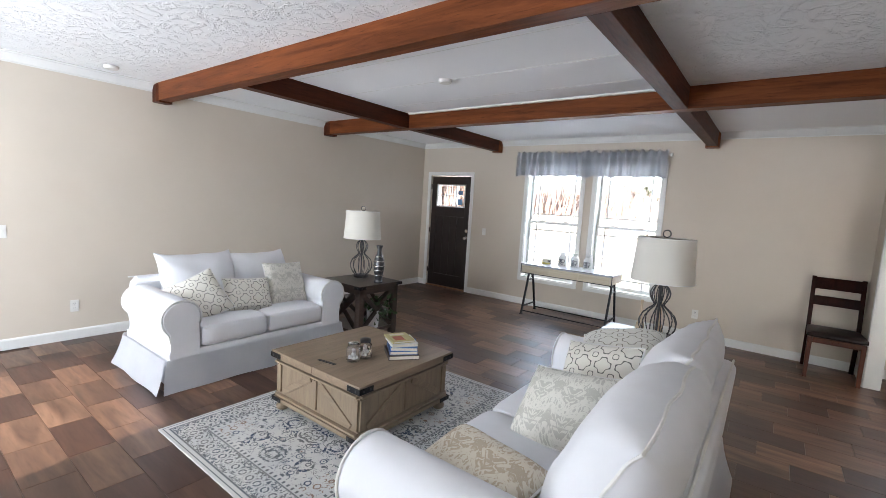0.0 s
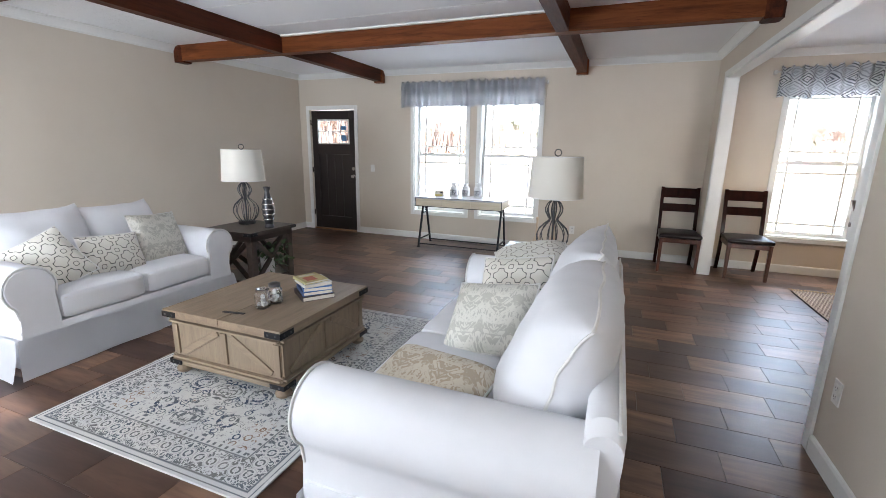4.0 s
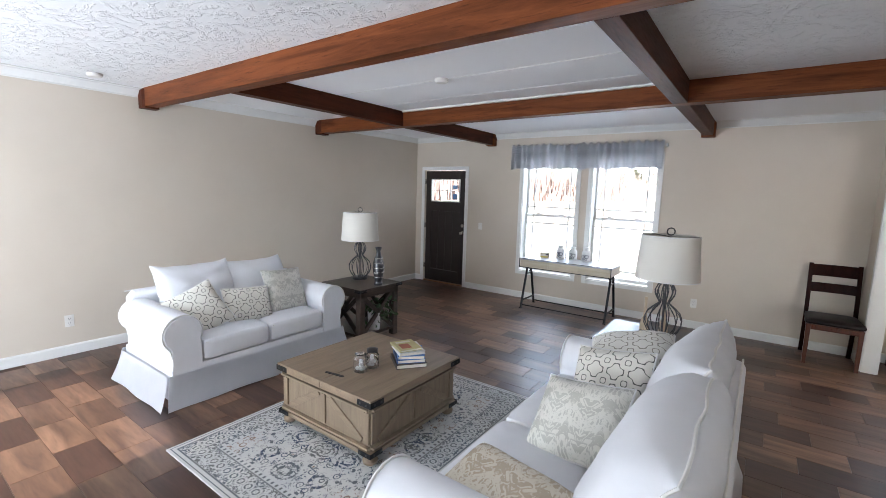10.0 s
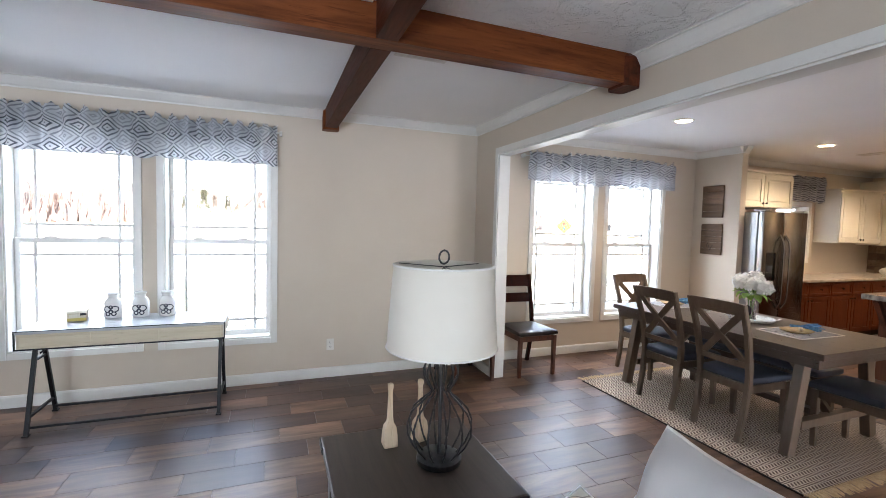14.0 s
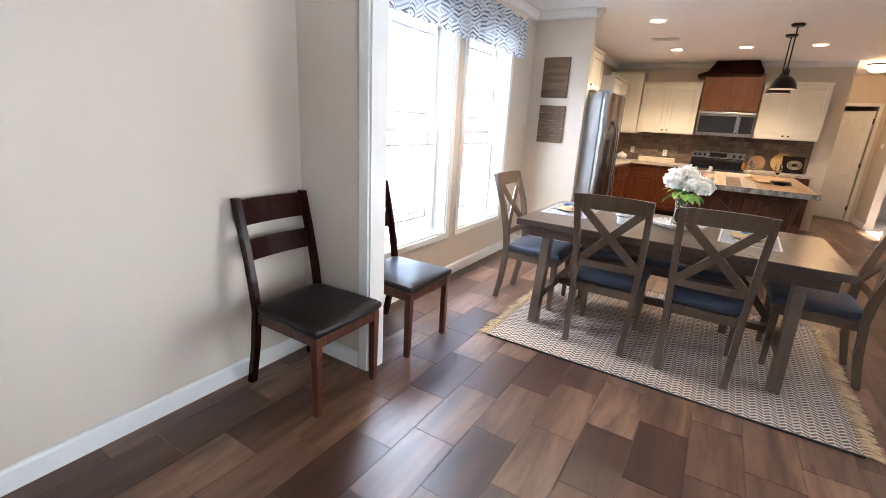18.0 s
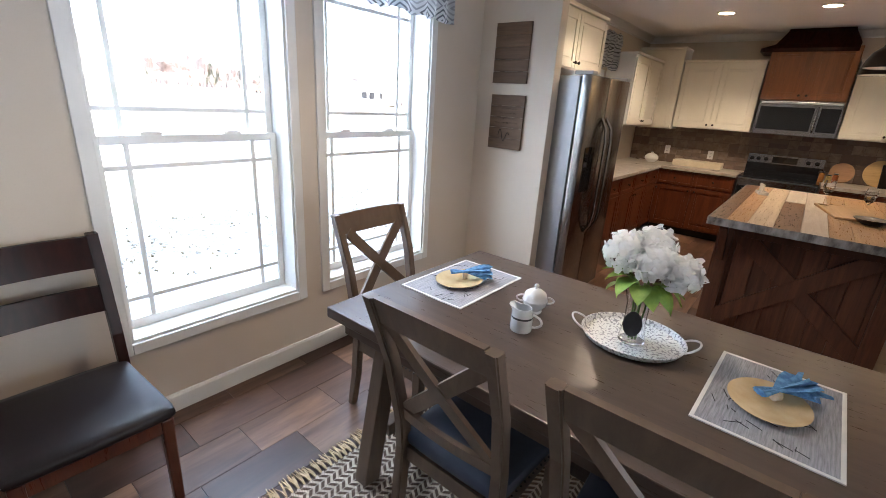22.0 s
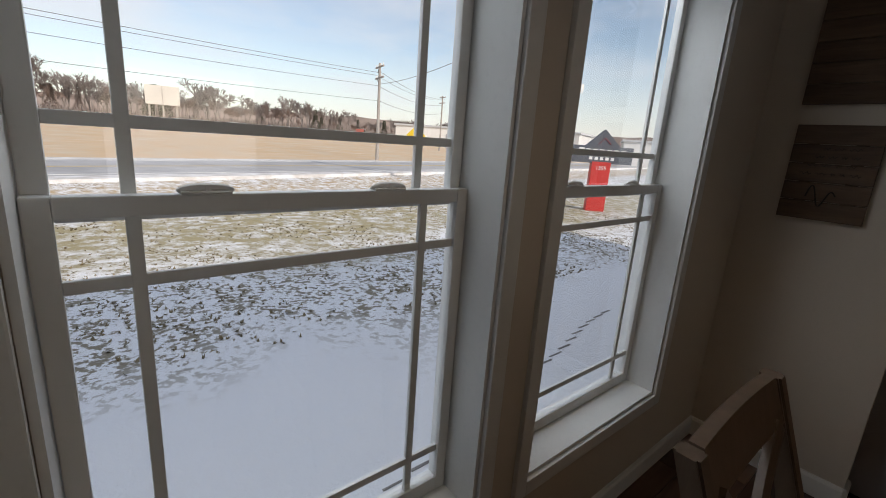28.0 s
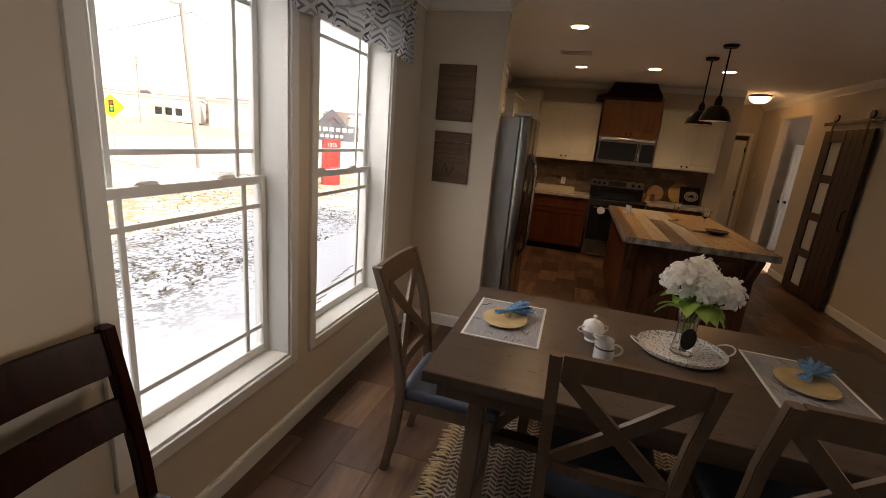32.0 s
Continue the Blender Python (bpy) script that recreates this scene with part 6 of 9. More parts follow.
for y in (0.20, TL - 0.20):
    for x0, x1 in ((0.04, 0.17), (TW - 0.04, TW - 0.17)):
        part("leg", beam_between((x0, y, 0.012), (x1, y, TH - 0.045), 0.085, 0.065, None, 0.005, (0, 1, 0)), GREYWOOD_Z, table)
    part("cross_rail", box(0.14, y - 0.028, 0.19, TW - 0.14, y + 0.028, 0.25, 0.004), GREYWOOD_Z, table)
part("stretcher", box(TW / 2 - 0.035, 0.22, 0.19, TW / 2 + 0.035, TL - 0.22, 0.235, 0.004), GREYWOOD, table)
for y0, y1 in ((0.22, 0.62), (TL - 0.22, TL - 0.62)):
    part("brace", beam_between((TW / 2, y0, 0.24), (TW / 2, y1, TH - 0.05), 0.04, 0.05, None, 0.003), GREYWOOD_Z, table)


def cross_chair(m, label):
    """A cross-back chair with a studded seat; front faces -y, origin under the middle of the front edge."""
    own = thing("dining_chair", label, "chair", m, group="chairs round the table")
    w, d = 0.45, 0.46
    for sx in (-1, 1):
        x = sx * (w / 2 - 0.028)
        bm = beam_between((x, 0.035, 0.0), (x, 0.03, 0.43), 0.045, 0.045, None, 0.005)
        for v in bm.verts:
            if v.co.z < 0.2:
                v.co.x = x + (v.co.x - x) * 0.72
                v.co.y = 0.035 + (v.co.y - 0.035) * 0.72
        part("front_leg", bm, GREYWOOD_Z, own)
        bm = bmesh.new()
        rings = []
        for y, z, s in ((d + 0.055, 0.0, 0.8), (d + 0.015, 0.2, 0.95), (d - 0.012, 0.43, 1.0), (d - 0.003, 0.56, 1.0), (d + 0.045, 0.80, 0.95), (d + 0.130, 1.045, 0.85)):
            rings.append([bm.verts.new((x * (0.92 + 0.17 * min(1.0, z / 1.0)) + a * 0.019, y + b * 0.024 * s, z)) for a, b in ((-1, -1), (1, -1), (1, 1), (-1, 1))])
        for lo, hi in zip(rings, rings[1:]):
            for k in range(4):
                bm.faces.new((lo[k], lo[(k + 1) % 4], hi[(k + 1) % 4], hi[k]))
        bm.faces.new(rings[0][::-1])
        bm.faces.new(rings[-1])
        bmesh.ops.bevel(bm, geom=[e for e in bm.edges if abs(e.verts[0].co.z - e.verts[1].co.z) > 0.08], offset=0.005, segments=2, affect="EDGES")
        part("back_post", bm, GREYWOOD_Z, own)

    def curved(z0, z1, y0, y1, bow, name, thick=0.010):
        bm = bmesh.new()
        rows = []
        for z, y in ((z0, y0), (z1, y1)):
            for t in (-thick, thick):
                rows.append([bm.verts.new(((i / 10 * 2 - 1) * (w / 2 - (0.046 if z < 0.8 else 0.032)), y + t + bow * (1 - (i / 5 - 1) ** 2), z + (0.004 * (1 - (i / 5 - 1) ** 2) if z == z1 and z1 > 0.9 else 0))) for i in range(11)])
        a, b, c, e = rows
        for p, q in ((a, b), (b, e), (e, c), (c, a)):
            for i in range(10):
                bm.faces.new((p[i], p[i + 1], q[i + 1], q[i]))
        for i in (0, 10):
            bm.faces.new((a[i], b[i], e[i], c[i]))
        part(name, bm, GREYWOOD_Z, own, smooth=True)

    curved(0.955, 1.048, d + 0.097, d + 0.130, 0.005, "crest_rail", 0.012)
    curved(0.555, 0.60, d - 0.004, d + 0.003, 0.012, "lower_rail")
    ww = w / 2 - 0.05
    for sx in (-1, 1):
        pts = [(sx * (-ww + 2 * ww * k / 8), d + 0.0 + 0.090 * (k / 8) ** 1.25 + 0.014 * (1 - (k / 4 - 1) ** 2), 0.595 + 0.365 * k / 8) for k in range(9)]
        bm = bmesh.new()
        rings = []
        for i, p in enumerate(pts):
            q0, q1 = Vector(pts[max(0, i - 1)]), Vector(pts[min(8, i + 1)])
            along = (q1 - q0).normalized()
            out = Vector((0, 1, -0.25)).normalized()
            side = along.cross(out).normalized()
            rings.append([bm.verts.new(Vector(p) + side * a * 0.025 + out * (b * 0.008 + sx * 0.0025)) for a, b in ((-1, -1), (1, -1), (1, 1), (-1, 1))])
        for lo, hi in zip(rings, rings[1:]):
            for k in range(4):
                bm.faces.new((lo[k], lo[(k + 1) % 4], hi[(k + 1) % 4], hi[k]))
        bm.faces.new(rings[0][::-1])
        bm.faces.new(rings[-1])
        part("cross_slat", bm, GREYWOOD_Z, own)
    for y0, y1 in ((0.014, 0.036), (d - 0.03, d - 0.008)):
        part("seat_rail", box(-w / 2 + 0.045, y0, 0.37, w / 2 - 0.045, y1, 0.43, 0.003), GREYWOOD_Z, own)
    for sx in (-1, 1):
        part("seat_rail", box(sx * (w / 2 - 0.018), 0.045, 0.37, sx * (w / 2 - 0.042), d - 0.02, 0.43, 0.003), GREYWOOD_Z, own)
    bm = cushion(w + 0.012, d + 0.0, 0.06, 0.027, 0.014, cuts=9, wrinkle=0.001)
    for v in bm.verts:
        v.co.x *= 1.0 - 0.10 * (v.co.y / d + 0.5)
    seat = part("seat", bm, NAVY, own, "slate blue seat with nail heads", True, at=pose(0, d / 2 - 0.012, 0.43))
    bm = bmesh.new()
    def stud(x, y):
        lathe([(0.0045, -0.003), (0.0035, 0.001), (0.0, 0.003)], bm, 6, (x, y, 0.012))
    for k in range(19):
        stud(-w / 2 + 0.012 + (w - 0.024) * k / 18, -d / 2 - 0.002)
    for k in range(17):
        y = -d / 2 + 0.02 + (d - 0.06) * k / 16
        half = (w / 2 + 0.007) * (1 - 0.10 * (y / d + 0.5))
        stud(half, y)
        stud(-half, y)
    part("nail_heads", bm, IRON_GREY, seat, "row of metal nail heads")
    return own


# the back posts stand at 0.46 + 0.055 behind the front edge on the floor
chair = cross_chair(pose(2.60, 5.02, 0, 0, 0, 90), "taupe cross-back chair with blue seat pushed under the table")
tagged(copy_thing(chair, pose(2.59, 4.43, 0, 0, 0, 90)), label="taupe cross-back chair with blue seat beside the dining table")
tagged(copy_thing(chair, pose(2.70, 5.435, 0)), label="taupe cross-back chair with blue seat facing the table end")
tagged(copy_thing(chair, pose(2.78, 4.07, 0, 0, 0, 180)), label="taupe cross-back chair with dark blue seat at the table end")

bench = thing("dining_bench", "taupe bench with dark blue seat under the table", "bench", pose(2.90, 4.20, 0.012))
part("seat", cushion(0.36, 1.20, 0.06, 0.026, 0.01, wrinkle=0.001), NAVY, bench, "dark blue bench seat", True, at=pose(0.18, 0.6, 0.40))
part("frame", box(0.02, 0.02, 0.34, 0.34, 1.18, 0.40, 0.004), GREYWOOD, bench)
for x in (0.03, 0.27):
    for y in (0.04, 1.10):
        part("leg", box(x, y, 0, x + 0.055, y + 0.055, 0.34, 0.004), GREYWOOD_Z, bench)

# ---- jute rug with fringed ends ----
rug = thing("jute_rug", "brown and cream zigzag jute rug with tan fringe", "rug", pose(2.69, 4.665, 0.0005))
RW, RL = 1.75, 2.01
part("weave", box(-RW / 2, -RL / 2, 0, RW / 2, RL / 2, 0.009, 0.003), CHEVRON, rug)
BINDING = surface("black_binding", (0.03, 0.025, 0.022), rough=0.9)
for s in (-1, 1):
    part("binding", box(s * RW / 2 - 0.005, -RL / 2, 0, s * RW / 2 + 0.005, RL / 2, 0.011, 0.003), BINDING, rug, "dark bound edge")
rnd = random.Random(3)
for end in (-1, 1):
    bm = bmesh.new()
    n = 62
    for k in range(n):
        x = -RW / 2 + RW * (k + 0.5) / n
        for s in range(5):
            dx, ln = rnd.uniform(-0.022, 0.022), rnd.uniform(0.06, 0.095)
            y0 = end * RL / 2
            pts = [(x, y0 - end * 0.004, 0.007), (x + dx * 0.3, y0 + end * 0.022, 0.014), (x + dx, y0 + end * ln, 0.003 + rnd.uniform(0, 0.004))]
            tube(pts, [0.005, 0.0045, 0.002], bm, 4)
    ob = part("fringe", bm, JUTE, rug, "tan knotted fringe")
    ob["kind"] = "stuff"


# ---- table setting ----
SET = TH + 0.0006
MAT = surface("grey_woven_placemat", (0.36, 0.36, 0.38), (0.22, 0.22, 0.24), rough=0.9, scale=14, stretch=(1, 14, 1), fine=300, bump=0.4)
MATEDGE = surface("white_hem", (0.72, 0.71, 0.68), rough=0.9, fine=300)
PLATE = surface("amber_glazed_plate", (0.62, 0.49, 0.29), (0.50, 0.36, 0.18), rough=0.2, scale=8, bump=0.03)
NAPKIN = surface("blue_napkin_cloth", (0.16, 0.36, 0.62), (0.06, 0.17, 0.38), rough=0.85, scale=30, fine=300, bump=0.4)
BLACKPRINT = surface("black_print", (0.02, 0.02, 0.025), rough=0.85)


def place_setting(x, y, turn, seed):
    rnd = random.Random(seed)
    m = pose(x, y, SET, 0, 0, turn)
    own = thing("placemat", "grey woven placemat with white hem and branch print", "placemat", m, group="placemats")
    part("cloth", box(-0.24, -0.165, 0, 0.24, 0.165, 0.003, 0.001), MAT, own)
    bm = bmesh.new()
    for x0, y0, x1, y1 in ((-0.246, -0.171, 0.246, -0.160), (-0.246, 0.160, 0.246, 0.171), (-0.246, -0.16, -0.235, 0.16), (0.235, -0.16, 0.246, 0.16)):
        box(x0, y0, 0, x1, y1, 0.0045, 0.001, bm)
    part("hem", bm, MATEDGE, own, "white hem")
    bm = bmesh.new()
    for k in range(26):
        a, b = rnd.uniform(-0.21, 0.2), rnd.uniform(-0.14, 0.14)
        t = rnd.uniform(0, 3.14)
        l = rnd.uniform(0.015, 0.05)
        tube([(a, b, 0.0034), (a + l * math.cos(t), b + l * math.sin(t), 0.0034)], 0.0012, bm, 4)
    part("print", bm, BLACKPRINT, own, "black branch print", kind="stuff")
    plate = thing("plate", "amber oval plate on the placemat", "plate", m @ pose(-0.02, 0.01, 0.0048) @ Matrix.Scale(0.88, 4), group="plates")
    bm = lathe([(0, 0.004), (0.06, 0.003), (0.07, 0.0), (0.075, 0.0), (0.105, 0.016), (0.108, 0.019), (0.103, 0.019), (0.072, 0.007), (0, 0.008)], steps=36)
    bmesh.ops.scale(bm, vec=(1.28, 1.12, 1), verts=bm.verts)
    part("dish", bm, PLATE, plate, smooth=True)
    nap = thing("napkin", "blue cloth napkin gathered in a ring", "napkin", m @ pose(0.03, -0.015, 0.0165, 0, 0, -38 + rnd.uniform(-8, 8)) @ Matrix.Scale(0.72, 4), group="napkins")
    bm = bmesh.new()
    n, rows = 54, []
    for i in range(21):
        u = i / 20
        xx = -0.13 + 0.25 * u
        spread = 0.012 + 0.082 * max(0.0, u - 0.38) ** 0.75 + 0.045 * max(0.0, 0.38 - u)
        row = []
        for k in range(n):
            a = 2 * math.pi * k / n
            fold = 1 + (0.12 + 0.26 * u) * math.sin(a * 9 + u * 3 + seed) + 0.16 * u * math.sin(a * 17 + seed * 2 - u * 4)
            row.append(bm.verts.new((xx + (0.018 * math.sin(a * 6 + seed) + 0.012 * math.sin(a * 13)) * u, spread * fold * math.cos(a), 0.024 + 0.45 * spread * fold * math.sin(a))))
        rows.append(row)
    for lo, hi in zip(rows, rows[1:]):
        for k in range(n):
            bm.faces.new((lo[k], lo[(k + 1) % n], hi[(k + 1) % n], hi[k]))
    bm.faces.new(rows[0][::-1])
    bm.faces.new(rows[-1])
    low = min(v.co.z for v in bm.verts)
    for v in bm.verts:
        v.co.z -= low
    part("cloth", bm, NAPKIN, nap, smooth=True)
    part("ring", lathe([(0.021, -0.014), (0.024, -0.012), (0.024, 0.012), (0.021, 0.014), (0.021, -0.014)], steps=24), PALEWOOD, nap, "pale wooden napkin ring", True, at=pose(-0.035, 0, 0.019, 0, 90, 0))


place_setting(2.797, 5.470, 0, 4)
place_setting(2.735, 4.260, -2, 8)

tray = thing("serving_tray", "white oval metal tray with looped handles", "tray", pose(2.82, 4.70, SET, 0, 0, 104))
bm = lathe([(0, 0.004), (0.15, 0.004), (0.185, 0.012), (0.20, 0.028), (0.204, 0.028), (0.19, 0.008), (0.155, 0.0), (0, 0.0)], steps=48)
bmesh.ops.scale(bm, vec=(0.90, 0.84, 1), verts=bm.verts)


def pierced():
    m, tree, sh = nodes_of("white_tray_with_dark_pattern")
    v = where(tree)
    d = tree.nodes.new("ShaderNodeTexVoronoi")
    d.inputs["Scale"].default_value = 110
    tree.links.new(v, d.inputs["Vector"])
    fac = ramp(tree, d.outputs["Distance"], 0.58, 0.68)
    tree.links.new(blend(tree, (0.78, 0.78, 0.77), (0.30, 0.30, 0.31), fac), sh.inputs["Base Color"])
    sh.inputs["Roughness"].default_value = 0.35
    return m


part("dish", bm, pierced(), tray, smooth=True)
for s in (-1, 1):
    pts = []
    for k in range(15):
        a = radians(-100 + 200 * k / 14)
        pts.append((s * (0.180 + 0.042 * math.cos(a)), 0.048 * math.sin(a), 0.028 + 0.022 * math.cos(a)))
    part("handle", tube(pts, 0.004, steps=8), CERAMIC, tray, "looped white handle", True)

VZ = SET + 0.0045
vase = thing("flower_vase", "clear glass vase of white hydrangeas on the tray", "vase", pose(2.81, 4.70, VZ) @ Matrix.Scale(0.99, 4))
part("glass", lathe([(0, 0), (0.045, 0.0), (0.048, 0.006), (0.038, 0.08), (0.040, 0.15), (0.052, 0.20), (0.049, 0.20), (0.037, 0.15), (0.035, 0.08), (0.044, 0.012), (0, 0.010)], steps=28), CLEAR, vase, smooth=True)
bm = lathe([(0, 0), (0.031, 0.0), (0.033, 0.002), (0.031, 0.004), (0, 0.004)], steps=28)
bmesh.ops.scale(bm, vec=(1, 1.5, 1), verts=bm.verts)
part("tag", bm, surface("chalkboard_tag", (0.012, 0.012, 0.014), rough=0.7), vase, "black oval tag", True, at=pose(-0.042, -0.004, 0.085, 90, 0, -80))
STEM = surface("green_stem", (0.10, 0.20, 0.05), rough=0.5)
PETAL = surface("white_petals", (0.90, 0.90, 0.89), (0.88, 0.88, 0.87), rough=0.8, scale=40, fine=200)
thin = PETAL.node_tree.nodes.new("ShaderNodeBsdfTranslucent")
thin.inputs["Color"].default_value = (0.92, 0.92, 0.91, 1)
half = PETAL.node_tree.nodes.new("ShaderNodeMixShader")
half.inputs[0].default_value = 0.4
PETAL.node_tree.links.new(PETAL.node_tree.nodes["Principled BSDF"].outputs[0], half.inputs[1])
PETAL.node_tree.links.new(thin.outputs[0], half.inputs[2])
PETAL.node_tree.links.new(half.outputs[0], PETAL.node_tree.nodes["Material Output"].inputs["Surface"])
GREEN = surface("bright_green_leaf", (0.30, 0.47, 0.09), (0.19, 0.34, 0.06), rough=0.45, scale=25, fine=90)
rnd = random.Random(12)
heads = [(-0.02, 0.070, 0.335, 0.068), (0.03, -0.005, 0.360, 0.062), (-0.045, -0.035, 0.325, 0.056), (-0.01, -0.112, 0.300, 0.057), (0.05, 0.05, 0.315, 0.055)]
for hx, hy, hz, hr in heads:
    part("stem", tube([(hx * 0.12, hy * 0.12, 0.015), (hx * 0.25, hy * 0.25, 0.17), (hx, hy, hz - 0.02)], 0.0035, steps=6), STEM, vase)
    bm = bmesh.new()
    for k in range(74):
        z = 1 - 2 * (k + 0.5) / 74
        a = k * 2.39996
        r = math.sqrt(1 - z * z)
        d = Vector((r * math.cos(a) + rnd.uniform(-0.25, 0.25), r * math.sin(a) + rnd.uniform(-0.25, 0.25), z + rnd.uniform(-0.15, 0.2))).normalized()
        if d.z < -0.6:
            continue
        c = d * hr * (0.78 + 0.36 * rnd.random())
        q = d.to_track_quat("Z", "Y").to_matrix()
        spin = rnd.uniform(0, 1.57)
        for p in range(4):
            b = spin + p * math.pi / 2
            u, w2 = Vector((math.cos(b), math.sin(b), 0.0)), Vector((-math.sin(b), math.cos(b), 0.0))
            s = 0.026 * rnd.uniform(0.8, 1.15)
            up = rnd.uniform(-0.3, 0.6)
            pts = [Vector((0, 0, 0)), u * s * 0.6 + w2 * s * 0.5 + Vector((0, 0, 0.2 * s)), u * s * 1.1 + w2 * s * 0.25 + Vector((0, 0, up * s)), u * s * 1.1 - w2 * s * 0.25 + Vector((0, 0, up * s)), u * s * 0.6 - w2 * s * 0.5 + Vector((0, 0, 0.2 * s))]
            bm.faces.new([bm.verts.new(c + q @ pt + Vector((hx, hy, hz))) for pt in pts])
    part("flower_head", bm, PETAL, vase, "white hydrangea head")
for k in range(13):
    a = k * 2.4
    r, z = rnd.uniform(0.05, 0.10), rnd.uniform(0.205, 0.265)
    m = pose(0.03 * math.cos(a), 0.03 * math.sin(a), z - 0.02, rnd.uniform(-20, 25), rnd.uniform(-15, 15), math.degrees(a) - 90)
    bm = bmesh.new()
    rows = []
    for i in range(7):
        u = i / 6
        wd = 0.036 * math.sin(math.pi * min(1, u * 0.92 + 0.08)) ** 0.8
        rows.append([bm.verts.new((sx * wd, u * 0.115, 0.02 * math.sin(u * 3) - 0.03 * u * u + abs(sx) * 0.008)) for sx in (-1, 0, 1)])
    for lo, hi in zip(rows, rows[1:]):
        for i in range(2):
            bm.faces.new((lo[i], lo[i + 1], hi[i + 1], hi[i]))
    part("leaf", bm, GREEN, vase, smooth=True, at=m)


def pot_handle(own, x, z0, z1, out, r=0.004):
    pts = []
    for k in range(9):
        a = radians(-90 + 180 * k / 8)
        pts.append((x + out * math.cos(a), 0, (z0 + z1) / 2 + (z1 - z0) / 2 * math.sin(a)))
    part("handle", tube(pts, r, steps=8), CERAMIC, own, smooth=True)


sugar = thing("sugar_bowl", "white china sugar bowl with lid and two handles", "bowl", pose(2.765, 5.08, SET, 0, 0, -62) @ Matrix.Scale(0.92, 4))
part("bowl", lathe([(0, 0), (0.034, 0), (0.036, 0.006), (0.03, 0.012), (0.05, 0.035), (0.057, 0.06), (0.05, 0.078), (0.048, 0.082), (0, 0.08)], steps=32), CERAMIC, sugar, smooth=True)
part("lid", lathe([(0.05, 0.083), (0.045, 0.093), (0.025, 0.106), (0.008, 0.112), (0.006, 0.118), (0.011, 0.126), (0.007, 0.133), (0, 0.134)], steps=32), CERAMIC, sugar, "domed china lid", True)
pot_handle(sugar, 0.052, 0.045, 0.075, 0.03)
pot_handle(sugar, -0.052, 0.045, 0.075, -0.03)
cream = thing("creamer", "white china creamer with a grey printed band", "jug", pose(2.59, 5.04, SET, 0, 0, -75) @ Matrix.Scale(0.92, 4))
bm = lathe([(0, 0), (0.042, 0), (0.045, 0.006), (0.044, 0.06), (0.038, 0.085), (0.036, 0.10), (0.033, 0.10), (0.034, 0.085), (0.04, 0.06), (0.04, 0.012), (0, 0.01)], steps=32)
for v in bm.verts:
    if v.co.z > 0.08 and v.co.x < -0.02:
        v.co.x -= 0.022 * (v.co.z - 0.08) / 0.02
        v.co.z += 0.008 * (v.co.z - 0.08) / 0.02
part("body", bm, CERAMIC, cream, smooth=True)
part("band", lathe([(0.0445, 0.058), (0.0452, 0.060), (0.0445, 0.066), (0.0440, 0.066), (0.0440, 0.058), (0.0445, 0.058)], steps=32), IRON_GREY, cream, "thin grey printed band", True)
pot_handle(cream, 0.042, 0.02, 0.075, 0.040, 0.005)

# ---- wooden plaques on the short wall ----
PLANK = wood("weathered_plank", (0.20, 0.122, 0.070), (0.095, 0.056, 0.033), rough=0.7, along="y", per_object=0.25)
SCRIPT = surface("faded_black_lettering", (0.025, 0.018, 0.014), rough=0.9)
for z0, written in ((1.743, False), (1.256, True)):
    own = thing("wood_plaque", "weathered plank plaque with faded script on the wall" if written else "weathered plank plaque hung on the wall", "plaque", pose(SX, 6.252 if not written else 6.245, z0), group="pair of plank plaques")
    h = 0.405 if written else 0.42
    n = 5
    for k in range(n):
        part("plank", box(-0.024, -0.148, k * h / n + 0.001, -0.006, 0.148, (k + 1) * h / n - 0.001, 0.002), PLANK, own)
    part("batten", box(-0.006, -0.10, 0.03, -0.0005, -0.06, h - 0.03), PLANK, own)
    part("batten", box(-0.006, 0.06, 0.03, -0.0005, 0.10, h - 0.03), PLANK, own)
    if written:
        bm = bmesh.new()
        rnd = random.Random(2)
        pts = [(-0.0245, 0.06 - 0.10 * u, 0.10 + 0.055 * math.sin(u * 9) * (1 - u * 0.6)) for u in [k / 24 for k in range(25)]]
        tube(pts, 0.0028, bm, 5)
        for row, zz in enumerate((0.20, 0.235, 0.27, 0.305)):
            y = 0.10 - 0.02 * row
            while y > -0.09:
                l = rnd.uniform(0.015, 0.04)
                tube([(-0.0245, y - l * q / 6, zz + 0.006 * math.sin(q * 2.1 + row)) for q in range(7)], 0.0014, bm, 4)
                y -= l + 0.014
        part("script", bm, SCRIPT, own, "faded black script, unreadable", kind="stuff")

# ---- kitchen ----
CREAM = surface("cream_cabinet_paint", (0.71, 0.67, 0.585), (0.67, 0.63, 0.545), rough=0.42, scale=2.5, fine=60, bump=0.05)
BROWN = wood("red_brown_cabinet_wood", (0.135, 0.036, 0.0125), (0.066, 0.018, 0.0068), rough=0.36, along="z", scale=0.7)
BROWN.node_tree.nodes["Principled BSDF"].inputs["Specular IOR Level"].default_value = 0.3
# brown cabinet wood with the ceiling lamps' warm light put into its colour
HOODWOOD_LIT = wood("lamplit_brown_cabinet_wood", (0.24, 0.088, 0.028), (0.15, 0.052, 0.017), rough=0.36, along="z", scale=0.7)
# front steel: the dim kitchen it mirrors is put into the colour
STEEL = surface("darkened_brushed_steel", (0.31, 0.295, 0.285), (0.27, 0.26, 0.25), rough=0.25, metal=1.0, scale=1.5, fine=60, bump=0, gloss_noise=0.03)
# side steel: lightened in colour to stand for the window's reflection
STEEL_PALE = surface("window_lightened_steel", (0.40, 0.41, 0.43), rough=0.34, metal=0.75, scale=4)
